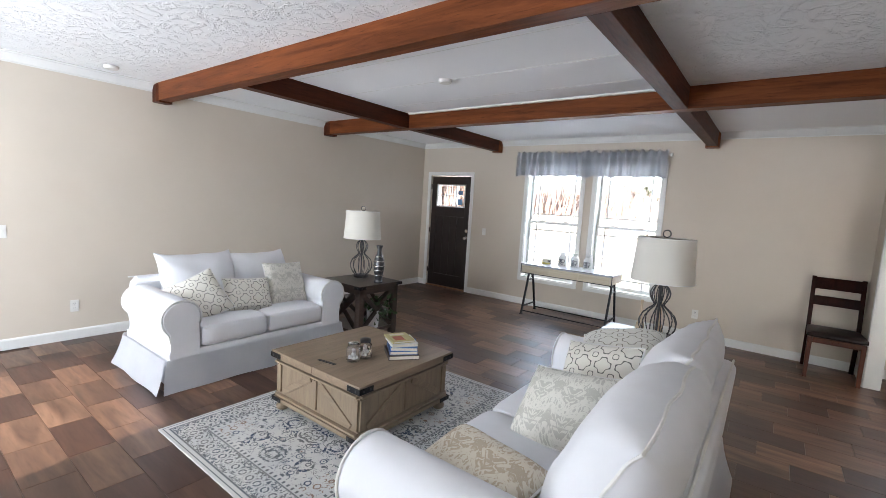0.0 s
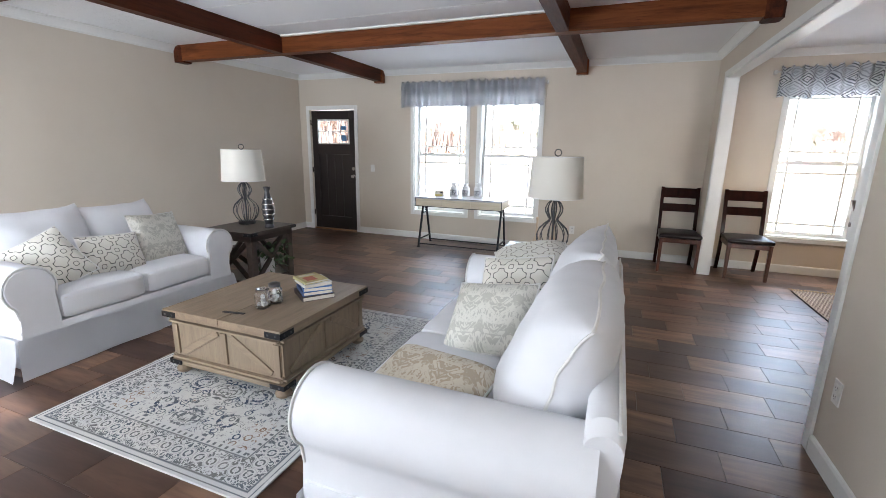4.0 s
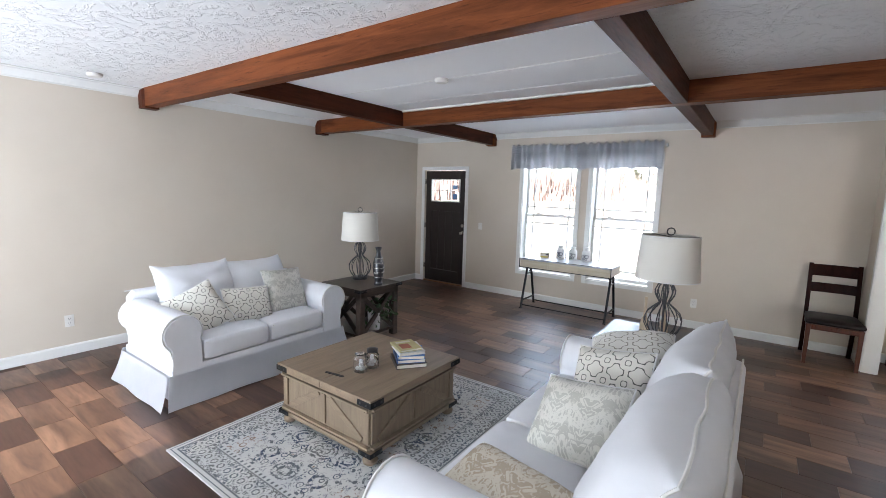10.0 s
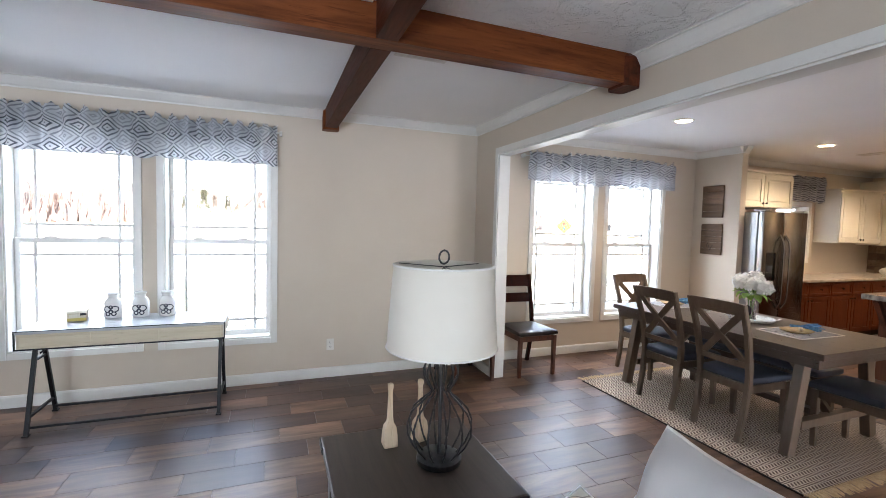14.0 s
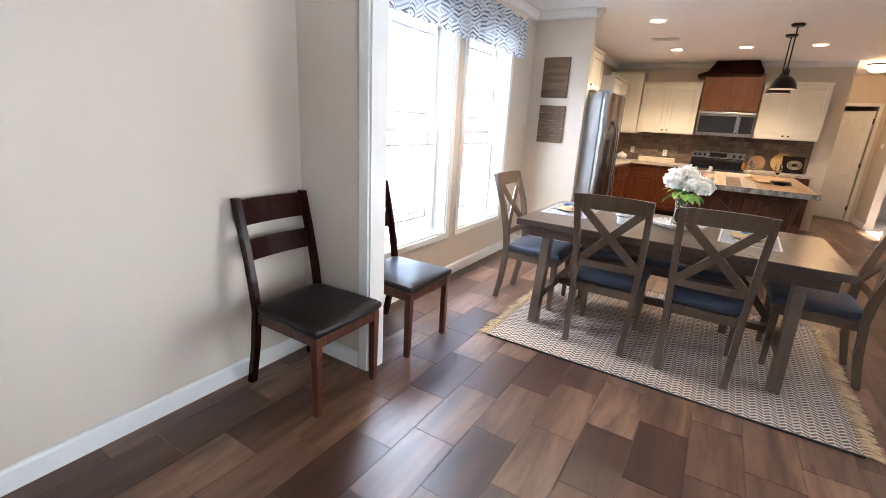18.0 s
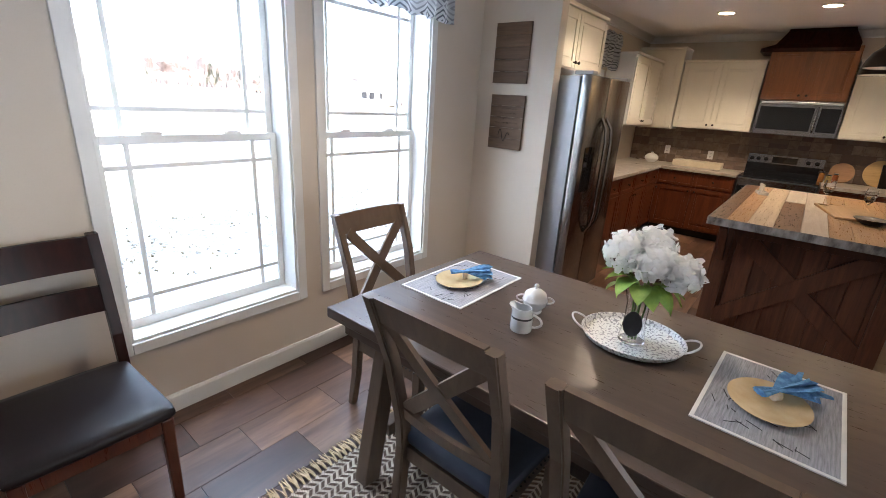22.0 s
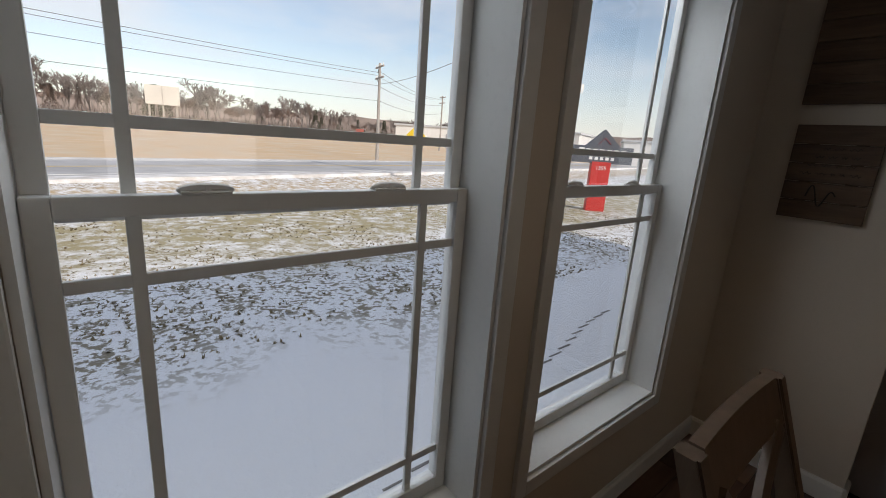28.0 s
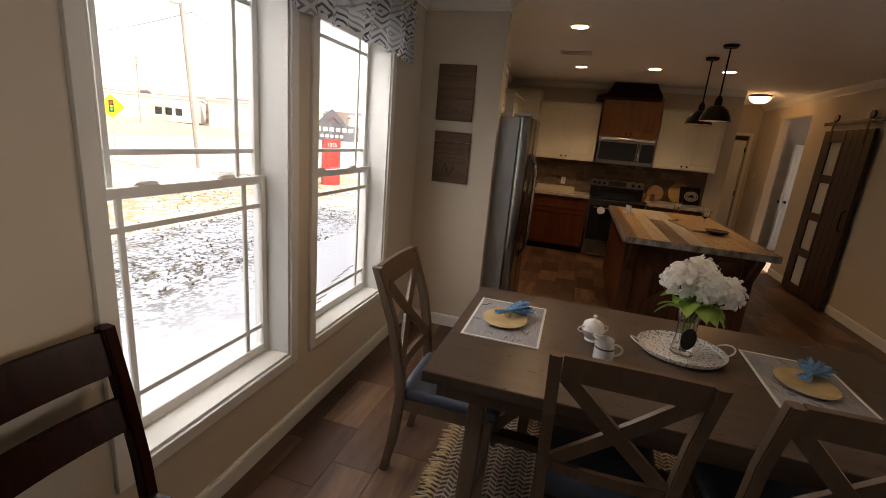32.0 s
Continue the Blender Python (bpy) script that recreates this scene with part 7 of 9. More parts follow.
BLACKGLASS = surface("black_glass", (0.012, 0.012, 0.014), rough=0.06, scale=3, bump=0.0, gloss_noise=0.02)
BLACKMETAL = surface("dark_bronze", (0.022, 0.016, 0.013), rough=0.4, metal=0.7, scale=14)
COUNTER = surface("grey_white_laminate", (0.46, 0.41, 0.36), (0.27, 0.22, 0.18), rough=0.3, scale=9, stretch=(1, 1, 1), fine=70, bump=0.02)
GLOWWARM = glow("warm_lamp_glow", (1.0, 0.72, 0.40), 9.0)


def knob(own, x, y, z, axis, parent=None):
    bm = lathe([(0, 0), (0.006, 0), (0.006, 0.012), (0.014, 0.018), (0.013, 0.026), (0, 0.03)], steps=12)
    turn = pose(x, y, z, 0, -90, 0) if axis == "x" else pose(x, y, z, 90, 0, 0)
    part("knob", bm, BLACKMETAL, parent or own, "dark bronze knob", True, at=turn)


def cabinet_door(own, u0, u1, z0, z1, face, axis, material, side, drawer=False, low_knob=True):
    """A framed raised-panel door on a face that looks along -x or -y."""
    def piece(name, a0, a1, b0, b1, t0, t1, bevel=0.003, under=None):
        if axis == "x":
            bm = box(face - t1, a0, b0, face - t0, a1, b1, bevel)
        else:
            bm = box(a0, face - t1, b0, a1, face - t0, b1, bevel)
        return part(name, bm, material, under or own)

    r = 0.055 if not drawer else 0.03
    door = piece("drawer_front" if drawer else "door", u0 + 0.002, u1 - 0.002, z0 + 0.002, z1 - 0.002, 0, 0.008)
    piece("stile", u0, u0 + r, z0, z1, 0.006, 0.019, under=door)
    piece("stile", u1 - r, u1, z0, z1, 0.006, 0.019, under=door)
    piece("rail", u0 + r, u1 - r, z0, z0 + r, 0.006, 0.0185, under=door)
    piece("rail", u0 + r, u1 - r, z1 - r, z1, 0.006, 0.0185, under=door)
    if not drawer:
        piece("panel", u0 + r + 0.022, u1 - r - 0.022, z0 + r + 0.022, z1 - r - 0.022, 0.006, 0.016, 0.006, door)
    u = (u0 + u1) / 2 if drawer else (u1 - 0.03 if side > 0 else u0 + 0.03)
    z = (z0 + z1) / 2 if drawer else (z0 + 0.045 if low_knob else z1 - 0.045)
    if axis == "x":
        knob(own, face - 0.019, u, z, "x", door)
    else:
        knob(own, u, face - 0.019, z, "y", door)


def upper_cabinet(label, axis, u0, u1, z0, z1, back, face, doors, material, crown=True):
    own = thing("wall_cabinet", label, "cabinet", group="upper kitchen cabinets")
    if axis == "x":
        part("body", box(face, u0, z0, back, u1, z1, 0.002), material, own)
    else:
        part("body", box(u0, face, z0, u1, back, z1, 0.002), material, own)
    n = doors
    for k in range(n):
        a, b = u0 + (u1 - u0) * k / n + 0.006, u0 + (u1 - u0) * (k + 1) / n - 0.006
        cabinet_door(own, a, b, z0 + 0.012, z1 - 0.03, face, axis, material, 1 if k % 2 == 0 else -1)
    if crown:
        if axis == "x":
            bm = box(face - 0.03, u0 - 0.004, z1, back, u1 + 0.004, z1 + 0.028, 0.006)
        else:
            bm = box(u0 - 0.004, face - 0.03, z1, u1 + 0.004, back, z1 + 0.028, 0.006)
        part("cornice", bm, material, own)
    return own


upper_cabinet("cream raised-panel wall cabinet beside the microwave", "x", 5.04, 5.955, 1.43, 2.26, KX - 0.001, 8.19, 2, CREAM)
upper_cabinet("cream raised-panel wall cabinet near the hall", "x", 3.33, 4.18, 1.43, 2.26, KX - 0.001, 8.19, 2, CREAM)
upper_cabinet("tall cream corner cabinet in the kitchen corner", "x", 5.965, 6.545, 1.40, 2.42, KX - 0.001, 8.14, 1, CREAM)
upper_cabinet("cream wall cabinet beside the kitchen window", "y", 6.98, 8.11, 1.43, 2.24, NY - 0.001, 6.22, 2, CREAM)
upper_cabinet("cream cabinet above the refrigerator", "y", 4.42, 5.62, 1.90, 2.36, NY - 0.001, 6.10, 2, CREAM)
hood = upper_cabinet("red-brown cabinet above the microwave", "x", 4.20, 5.02, 1.83, 2.42, KX - 0.001, 8.12, 2, HOODWOOD_LIT, False)
bm = bmesh.new()
rings = []
for z, y0, y1, x in ((2.361, 4.235, 5.135, 8.08), (2.40, 4.235, 5.135, 8.08), (2.450, 4.23, 5.0, 8.12), (2.60, 4.31, 4.91, 8.20), (2.62, 4.31, 4.91, 8.20)):
    rings.append([bm.verts.new(p) for p in ((x, y0, z), (x, y1, z), (KX - 0.001, y1, z), (KX - 0.001, y0, z))])
for lo, hi in zip(rings, rings[1:]):
    for k in range(4):
        bm.faces.new((lo[k], lo[(k + 1) % 4], hi[(k + 1) % 4], hi[k]))
bm.faces.new(rings[0][::-1])
bm.faces.new(rings[-1])
part("crown_cap", bm, ESPRESSO, hood, "dark tapered crown")

mw = thing("microwave", "stainless steel over-range microwave with black door", "microwave", pose(8.10, 4.195, 1.43))
part("case", box(0.02, 0, 0, 0.415, 0.81, 0.39, 0.004), STEEL_PALE, mw)
part("frame", box(0, 0, 0, 0.02, 0.81, 0.39, 0.006), STEEL, mw)
part("door_window", box(-0.006, 0.26, 0.06, -0.0005, 0.785, 0.325, 0.004), BLACKGLASS, mw, "black glass door")
part("control_panel", box(-0.006, 0.02, 0.06, -0.0005, 0.20, 0.325, 0.004), BLACKGLASS, mw, "black control panel")
part("handle", tube([(-0.004, 0.23, 0.06), (-0.045, 0.23, 0.08), (-0.045, 0.23, 0.31), (-0.004, 0.23, 0.33)], 0.010, steps=10), STEEL, mw, "steel bar handle", True)
part("vent_grille", box(-0.004, 0.02, 0.36, 0.0, 0.79, 0.383, 0.002), STEEL_PALE, mw)

stove = thing("range", "stainless and black electric range with back panel", "stove", pose(7.88, 4.20, 0))
part("body", box(0.02, 0.005, 0.02, 0.62, 0.795, 0.905, 0.004), STEEL_PALE, stove)
part("cooktop", box(0, 0, 0.905, 0.60, 0.80, 0.922, 0.005), BLACKGLASS, stove, "black glass cooktop")
part("oven_door", box(-0.012, 0.012, 0.27, 0.02, 0.788, 0.80, 0.006), BLACKGLASS, stove, "black glass oven door")
part("door_frame", box(-0.016, 0.012, 0.80, 0.02, 0.788, 0.895, 0.005), STEEL, stove)
part("handle", tube([(-0.014, 0.06, 0.775), (-0.06, 0.07, 0.775), (-0.06, 0.73, 0.775), (-0.014, 0.74, 0.775)], 0.012, steps=10), STEEL, stove, "steel oven handle", True)
part("drawer", box(-0.012, 0.012, 0.06, 0.02, 0.788, 0.255, 0.005), STEEL, stove)
part("back_panel", box(0.562, 0.0, 0.922, 0.62, 0.80, 1.055, 0.004), BLACKGLASS, stove, "black glass back panel")
part("control_panel", box(0.552, 0.0, 1.0555, 0.62, 0.80, 1.17, 0.006), STEEL, stove, "steel control panel")
part("display", box(0.548, 0.27, 1.075, 0.553, 0.53, 1.15, 0.002), BLACKGLASS, stove)
for y in (0.07, 0.16, 0.60, 0.68, 0.75):
    part("control_knob", lathe([(0, 0), (0.024, 0), (0.022, 0.02), (0, 0.022)], steps=16), BLACKGLASS, stove, smooth=True, at=pose(0.5515, y, 1.112, 0, -90, 0))
part("towel", lathe([(0, 0), (0.055, 0), (0.056, 0.006), (0, 0.008)], steps=24), CERAMIC, stove, "round white mitt on the oven handle", True, at=pose(-0.074, 0.62, 0.74, 0, -90, 0))


def base_run(label, axis, u0, u1, back, face, units):
    own = thing("base_cabinet", label, "cabinet", group="lower kitchen cabinets")
    if axis == "x":
        part("body", box(face, u0, 0.10, back, u1, 0.88, 0.002), BROWN, own)
        part("toe_kick", box(face + 0.06, u0, 0, back, u1, 0.10), BLACKMETAL, own)
    else:
        part("body", box(u0, face, 0.10, u1, back, 0.88, 0.002), BROWN, own)
        part("toe_kick", box(u0, face + 0.06, 0, u1, back, 0.10), BLACKMETAL, own)
    for k in range(units):
        a, b = u0 + (u1 - u0) * k / units + 0.008, u0 + (u1 - u0) * (k + 1) / units - 0.008
        cabinet_door(own, a, b, 0.12, 0.67, face, axis, BROWN, 1 if k % 2 == 0 else -1, low_knob=False)
        cabinet_door(own, a, b, 0.69, 0.865, face, axis, BROWN, 1, True)
    return own


base_run("red-brown base cabinet between range and corner", "x", 5.02, 5.94, KX - 0.001, 7.92, 2)
base_run("red-brown base cabinet near the hall", "x", 3.33, 4.18, KX - 0.001, 7.92, 2)
base_run("red-brown base cabinets under the kitchen window", "y", 5.35, 7.90, NY - 0.001, 5.95, 5)
for n, (x0, y0, x1, y1) in enumerate(((7.88, 5.015, KX - 0.001, 5.91), (7.88, 3.31, KX - 0.001, 4.185), (5.32, 5.912, KX - 0.001, NY - 0.001))):
    top = tagged(part("countertop", box(x0, y0, 0.88, x1, y1, 0.918, 0.006), COUNTER), label="grey mottled laminate countertop on brown cabinets", category="countertop", group="countertops")

# slate backsplash tiles
SLATE = surface("slate_tile_grout", (0.13, 0.095, 0.075), rough=0.85)


def slate():
    m, tree, sh = nodes_of("brown_grey_slate_tile")
    info = tree.nodes.new("ShaderNodeNewGeometry")
    v = where(tree)
    n = noisy(tree, v, 12, 5, 0.6, 0.6)
    tone = blend(tree, (0.095, 0.064, 0.050), (0.27, 0.205, 0.16), info.outputs["Random Per Island"])
    tree.links.new(blend(tree, tone, (0.15, 0.092, 0.062), ramp(tree, n, 0.4, 0.7)), sh.inputs["Base Color"])
    sh.inputs["Roughness"].default_value = 0.5
    bumped(tree, sh, n, 0.4, 0.004)
    return m


splash = tagged(new("backsplash"), kind="structure", label="brown grey slate tile backsplash", category="backsplash")
part("grout", box(KX - 0.006, 3.33, 0.919, KX - 0.0012, 6.54, 1.429), SLATE, splash)
bm = bmesh.new()
rnd = random.Random(4)
for r in range(5):
    y = 3.335 - 0.10 * (r % 2)
    while y < 6.53:
        w = rnd.choice((0.112, 0.112, 0.20))
        halves = ((0, 0.051), (0.054, 0.106)) if rnd.random() < 0.3 else ((0, 0.106),)
        for z0, z1 in halves[:1] if r == 4 else halves:
            box(KX - 0.012 - rnd.uniform(0, 0.002), max(3.335, y), 0.922 + r * 0.112 + z0, KX - 0.005, min(6.535, y + w - 0.004), min(1.428, 0.922 + r * 0.112 + z1), 0.002, bm, 1)
        y += w
part("tiles", bm, slate(), splash)["kind"] = "stuff"
wall_plate(pose(KX - 0.013, 5.45, 1.08, 0, 0, -90), False, "white outlet on the slate backsplash")
wall_plate(pose(KX - 0.013, 6.02, 1.10, 0, 0, -90), False, "white outlet on the slate backsplash near the corner")

# refrigerator
fr = thing("refrigerator", "stainless side-by-side refrigerator with curved handles", "refrigerator", pose(4.412, 5.66, 0))
FW, FD, FH = 0.82, 0.86, 1.815
part("case", box(0.005, 0.085, 0.03, FW - 0.005, FD, FH, 0.006), STEEL_PALE, fr, "silver grey case")
for x0, x1 in ((0.0, FW * 0.44 - 0.004), (FW * 0.44 + 0.004, FW)):
    bm = box(x0, 0.0, 0.06, x1, 0.075, FH + 0.01, 0.012)
    part("door", bm, STEEL, fr, "brushed steel door", True)
for x, s in ((FW * 0.44 - 0.045, -1), (FW * 0.44 + 0.045, 1)):
    pts = [(x, 0.0, 0.62), (x + s * 0.01, -0.045, 0.70)] + [(x + s * 0.012, -0.058, 0.70 + 0.75 * k / 8) for k in range(1, 8)] + [(x + s * 0.01, -0.045, 1.45), (x, 0.0, 1.53)]
    part("handle", tube(pts, 0.012, steps=10), STEEL, fr, "curved steel handle", True)
part("dispenser", box(0.07, -0.004, 0.98, 0.25, 0.004, 1.32, 0.004), BLACKGLASS, fr, "black ice dispenser")
for x in (0.05, FW - 0.05):
    part("hinge_cover", box(x - 0.04, 0.0, FH + 0.01, x + 0.04, 0.14, FH + 0.035, 0.006), STEEL_PALE, fr)
part("plinth", box(0.02, 0.05, 0, FW - 0.02, FD - 0.02, 0.06), BLACKMETAL, fr)

# island with a planked top
isl = thing("kitchen_island", "dark wood kitchen island with crossed end boards", "island", pose(4.68, 3.66, 0) @ Matrix.Diagonal((1, 1, 0.945 / 0.922, 1)))
IW, IL = 2.12, 1.13
part("body", box(0.28, 0.05, 0.10, IW - 0.04, IL - 0.05, 0.875, 0.004), BROWN, isl)
part("toe_kick", box(0.32, 0.09, 0, IW - 0.08, IL - 0.09, 0.10), BLACKMETAL, isl)
PLANKS = wood("rustic_brown_boards", (0.115, 0.042, 0.020), (0.052, 0.019, 0.0100), rough=0.5, along="z", per_object=0.2)
PLANKS.node_tree.nodes["Principled BSDF"].inputs["Specular IOR Level"].default_value = 0.25
for k in range(8):
    y0 = 0.05 + k * (IL - 0.10) / 8
    part("end_board", box(0.262, y0 + 0.002, 0.10, 0.279, y0 + (IL - 0.10) / 8 - 0.002, 0.87, 0.003), PLANKS, isl)
for a, b in ((0.14, IL - 0.14), (IL - 0.14, 0.14)):
    part("cross_board", beam_between((0.25, a, 0.14), (0.25, b, 0.84), 0.02 if a < b else 0.024, 0.11, None, 0.004, (0, 1, 0)), PLANKS, isl)
for y in (0.05, IL - 0.15):
    part("corner_post", box(0.235, y, 0.02, 0.262, y + 0.10, 0.872, 0.004), PLANKS, isl)
    part("bracket", beam_between((0.24, y + 0.05, 0.60), (0.05, y + 0.05, 0.868), 0.05, 0.05, None, 0.004), PLANKS, isl)
part("top_rail", box(0.235, 0.15, 0.78, 0.262, IL - 0.15, 0.872, 0.004), PLANKS, isl)
part("top_core", box(0.005, 0.005, 0.878, IW - 0.005, IL - 0.005, 0.90), BLACKMETAL, isl, "dark edge of the planked top")
BOARDS = [wood("pale_reclaimed_board", (0.62, 0.50, 0.36), (0.43, 0.31, 0.20), rough=0.30, along="x", per_object=0.3, bump=0.015), wood("honey_reclaimed_board", (0.47, 0.28, 0.13), (0.30, 0.16, 0.07), rough=0.30, along="x", per_object=0.3, bump=0.015), wood("greyed_reclaimed_board", (0.50, 0.44, 0.37), (0.36, 0.29, 0.23), rough=0.32, along="x", per_object=0.3, bump=0.015), wood("brown_reclaimed_board", (0.19, 0.105, 0.055), (0.11, 0.058, 0.03), rough=0.30, along="x", per_object=0.3, bump=0.015)]
rnd = random.Random(6)
y = 0.0
while y < IL - 0.02:
    w = min(rnd.choice((0.09, 0.12, 0.14)), IL - y)
    cut = rnd.uniform(0.4, 1.5)
    for x0, x1 in ((0.0, cut), (cut + 0.002, IW)) if rnd.random() < 0.4 else ((0.0, IW),):
        part("top_board", box(x0, y + 0.001, 0.90, x1, y + w - 0.001, 0.922, 0.002), rnd.choice((BOARDS[0], BOARDS[0], BOARDS[1], BOARDS[1], BOARDS[2], BOARDS[3], BOARDS[3])), isl)
    y += w
bm = box(-0.008, -0.008, 0.872, IW + 0.008, -0.001, 0.924, 0.003)
box(-0.008, IL + 0.001, 0.872, IW + 0.008, IL + 0.008, 0.924, 0.003, bm)
box(-0.008, 0, 0.872, -0.001, IL, 0.924, 0.003, bm)
box(IW + 0.001, 0, 0.872, IW + 0.008, IL, 0.924, 0.003, bm)
part("edge_strip", bm, surface("distressed_grey_edge", (0.34, 0.31, 0.28), (0.085, 0.07, 0.06), rough=0.55, scale=16, stretch=(1, 1, 0.5), fine=90, bump=0.2), isl, "grey distressed edge strip")

IZ = 0.9457
own = thing("charcuterie_board", "pale wooden serving board on the island", "board", pose(5.75, 4.02, IZ, 0, 0, 12))
part("board", box(-0.30, -0.16, 0, 0.30, 0.16, 0.018, 0.006), wood("pale_board", (0.46, 0.30, 0.16), (0.34, 0.21, 0.10)), own)
part("handle", box(0.30, -0.03, 0, 0.42, 0.03, 0.018, 0.006), wood("pale_board_handle", (0.46, 0.30, 0.16), (0.34, 0.21, 0.10)), own)
own = thing("dark_bowl", "shallow dark bowl on the island", "bowl", pose(5.42, 3.92, IZ))
part("bowl", lathe([(0, 0), (0.05, 0), (0.10, 0.035), (0.105, 0.04), (0.098, 0.04), (0.05, 0.008), (0, 0.008)], steps=32), BLACKMETAL, own, smooth=True)
for x, y in ((5.85, 3.93), (5.95, 4.18)):
    own = thing("wine_glass", "clear stemmed glass on the island", "glass", pose(x, y, IZ + (0.018 if x > 5.9 else 0)), group="stemmed glasses")
    part("glass", lathe([(0.0, 0), (0.034, 0.0), (0.034, 0.003), (0.005, 0.008), (0.004, 0.08), (0.03, 0.11), (0.038, 0.15), (0.033, 0.20), (0.031, 0.20), (0.036, 0.15), (0.028, 0.112), (0, 0.088)], steps=24), CLEAR, own, smooth=True)
own = thing("card_holder", "small white card stand on the island", "stand", pose(6.2, 4.62, IZ, 0, 0, 15) @ Matrix.Scale(1.35, 4))
bm = box(-0.05, -0.03, 0, 0.05, 0.03, 0.02, 0.003)
box(-0.05, 0.0, 0.018, 0.05, 0.012, 0.07, 0.003, bm)
part("stand", bm, CERAMIC, own)

# things on the counter
own = thing("covered_dish", "small white covered dish on the counter", "dish", pose(8.24, 6.15, 0.9185))
part("dish", lathe([(0, 0), (0.06, 0), (0.095, 0.05), (0.09, 0.08), (0.06, 0.11), (0.02, 0.125), (0.018, 0.14), (0, 0.145)], steps=28), CERAMIC, own, smooth=True)
own = thing("drying_tray", "long pale wooden tray on the counter", "tray", pose(8.30, 5.55, 0.9185))
part("tray", box(-0.12, -0.30, 0, 0.12, 0.30, 0.08, 0.012), CREAMWOOD, own)
for y, r, c, t, lab in ((4.02, 0.12, (0.36, 0.19, 0.09), 0.0, "round brown cutting board leaning on the backsplash"), (3.68, 0.155, (0.52, 0.33, 0.12), 0.0, "round honey-coloured board leaning on the backsplash")):
    own = thing("cutting_board", lab, "board", pose(8.45, y, 0.9185, 0, 12, 0), group="leaning cutting boards")
    bm = lathe([(0, -0.01), (r - 0.004, -0.01), (r, -0.006), (r, 0.006), (r - 0.004, 0.01), (0, 0.01)], steps=36)
    part("disc", bm, wood("leaning_board", c, tuple(v * 0.7 for v in c), rough=0.45, along="y"), own, smooth=True, at=pose(0, 0, r, 0, 90, 0))
own = thing("printed_panel", "dark square panel with a pale printed swirl", "panel", pose(8.38, 3.53, 0.9185, 0, 14, 12))
part("panel", box(-0.008, -0.15, 0, 0.008, 0.15, 0.27, 0.003), BLACKMETAL, own)
bm = bmesh.new()
for k in range(3):
    tube([(-0.0085, 0.05 * math.cos(a) * (1 + 0.5 * k) - 0.02, 0.13 + 0.035 * math.sin(a) * (1 + 0.5 * k)) for a in [q * 0.35 for q in range(18)]], 0.006, bm, 5, True)
part("swirl", bm, CREAMWOOD, own, "pale printed swirl")
for y, h, c in ((4.20, 0.13, (0.30, 0.12, 0.03)), (4.13, 0.10, (0.40, 0.28, 0.10)), (4.07, 0.12, (0.20, 0.06, 0.02))):
    own = thing("spice_jar", "small amber jar on the counter", "jar", pose(8.27, y, 0.9185), group="spice jars")
    part("jar", lathe([(0, 0), (0.026, 0), (0.028, 0.004), (0.028, h * 0.75), (0.018, h * 0.85), (0.018, h * 0.88), (0, h * 0.88)], steps=18), surface("amber_jar", c, rough=0.15), own, smooth=True)
    part("lid", lathe([(0, h * 0.881), (0.021, h * 0.881), (0.021, h), (0, h)], steps=18), IRON_GREY, own, "metal lid")

# lamps that are on
for cx, cy in CANS:
    own = thing("recessed_light", "lit recessed ceiling light with white trim ring", "light", pose(cx, cy, CZ - 0.005), group="recessed ceiling lights")
    part("trim_ring", lathe([(0.070, 0.0), (0.092, 0.0), (0.092, -0.004), (0.072, -0.008), (0.070, 0.0)], steps=36), TRIM, own, smooth=True)
    part("lens", lathe([(0, -0.003), (0.070, -0.003), (0.070, -0.001), (0, -0.001)], steps=36), GLOWWARM, own, "glowing warm lens")
for cx, cy in PENDANTS:
    own = thing("pendant_lamp", "dark bronze dome pendant lamp above the island", "lamp", pose(cx, cy, 0), group="pendant lamps")
    part("canopy", lathe([(0, CZ - 0.03), (0.055, CZ - 0.03), (0.065, CZ - 0.012), (0.065, CZ - 0.0052), (0, CZ - 0.0052)], steps=28), BLACKMETAL, own, smooth=True)
    part("rod", lathe([(0, 2.150), (0.007, 2.150), (0.007, CZ - 0.03), (0, CZ - 0.03)], steps=10), BLACKMETAL, own)
    part("shade", lathe([(0.0, 2.190), (0.018, 2.190), (0.03, 2.160), (0.032, 2.110), (0.060, 2.100), (0.098, 2.065), (0.121, 2.015), (0.131, 1.970), (0.127, 1.970), (0.116, 2.015), (0.093, 2.060), (0.055, 2.090), (0.0, 2.095)], steps=40), BLACKMETAL, own, smooth=True)
    part("shade_lining", lathe([(0.1262, 1.9715), (0.1150, 2.015), (0.0920, 2.0595), (0.0545, 2.0890), (0.036, 2.0912)], steps=40), SHADE, own, "white enamelled inside of the shade", True)
    part("bulb", lathe([(0, 2.094), (0.014, 2.090), (0.03, 2.055), (0.034, 2.030), (0.02, 2.010), (0, 2.005)], steps=20), GLOWWARM, own, "glowing bulb", True)
own = thing("flush_light", "lit bowl-shaped flush ceiling light in the hall", "light", pose(8.95, 2.76, CZ))
part("base", lathe([(0, 0), (0.15, 0), (0.15, -0.025), (0, -0.025)], steps=36), BLACKMETAL, own, smooth=True)
part("bowl", lathe([(0.145, -0.026), (0.135, -0.06), (0.10, -0.10), (0.05, -0.118), (0, -0.122)], steps=36), glow("frosted_bowl_glow", (1.0, 0.66, 0.30), 3.0), own, "glowing frosted bowl", True)


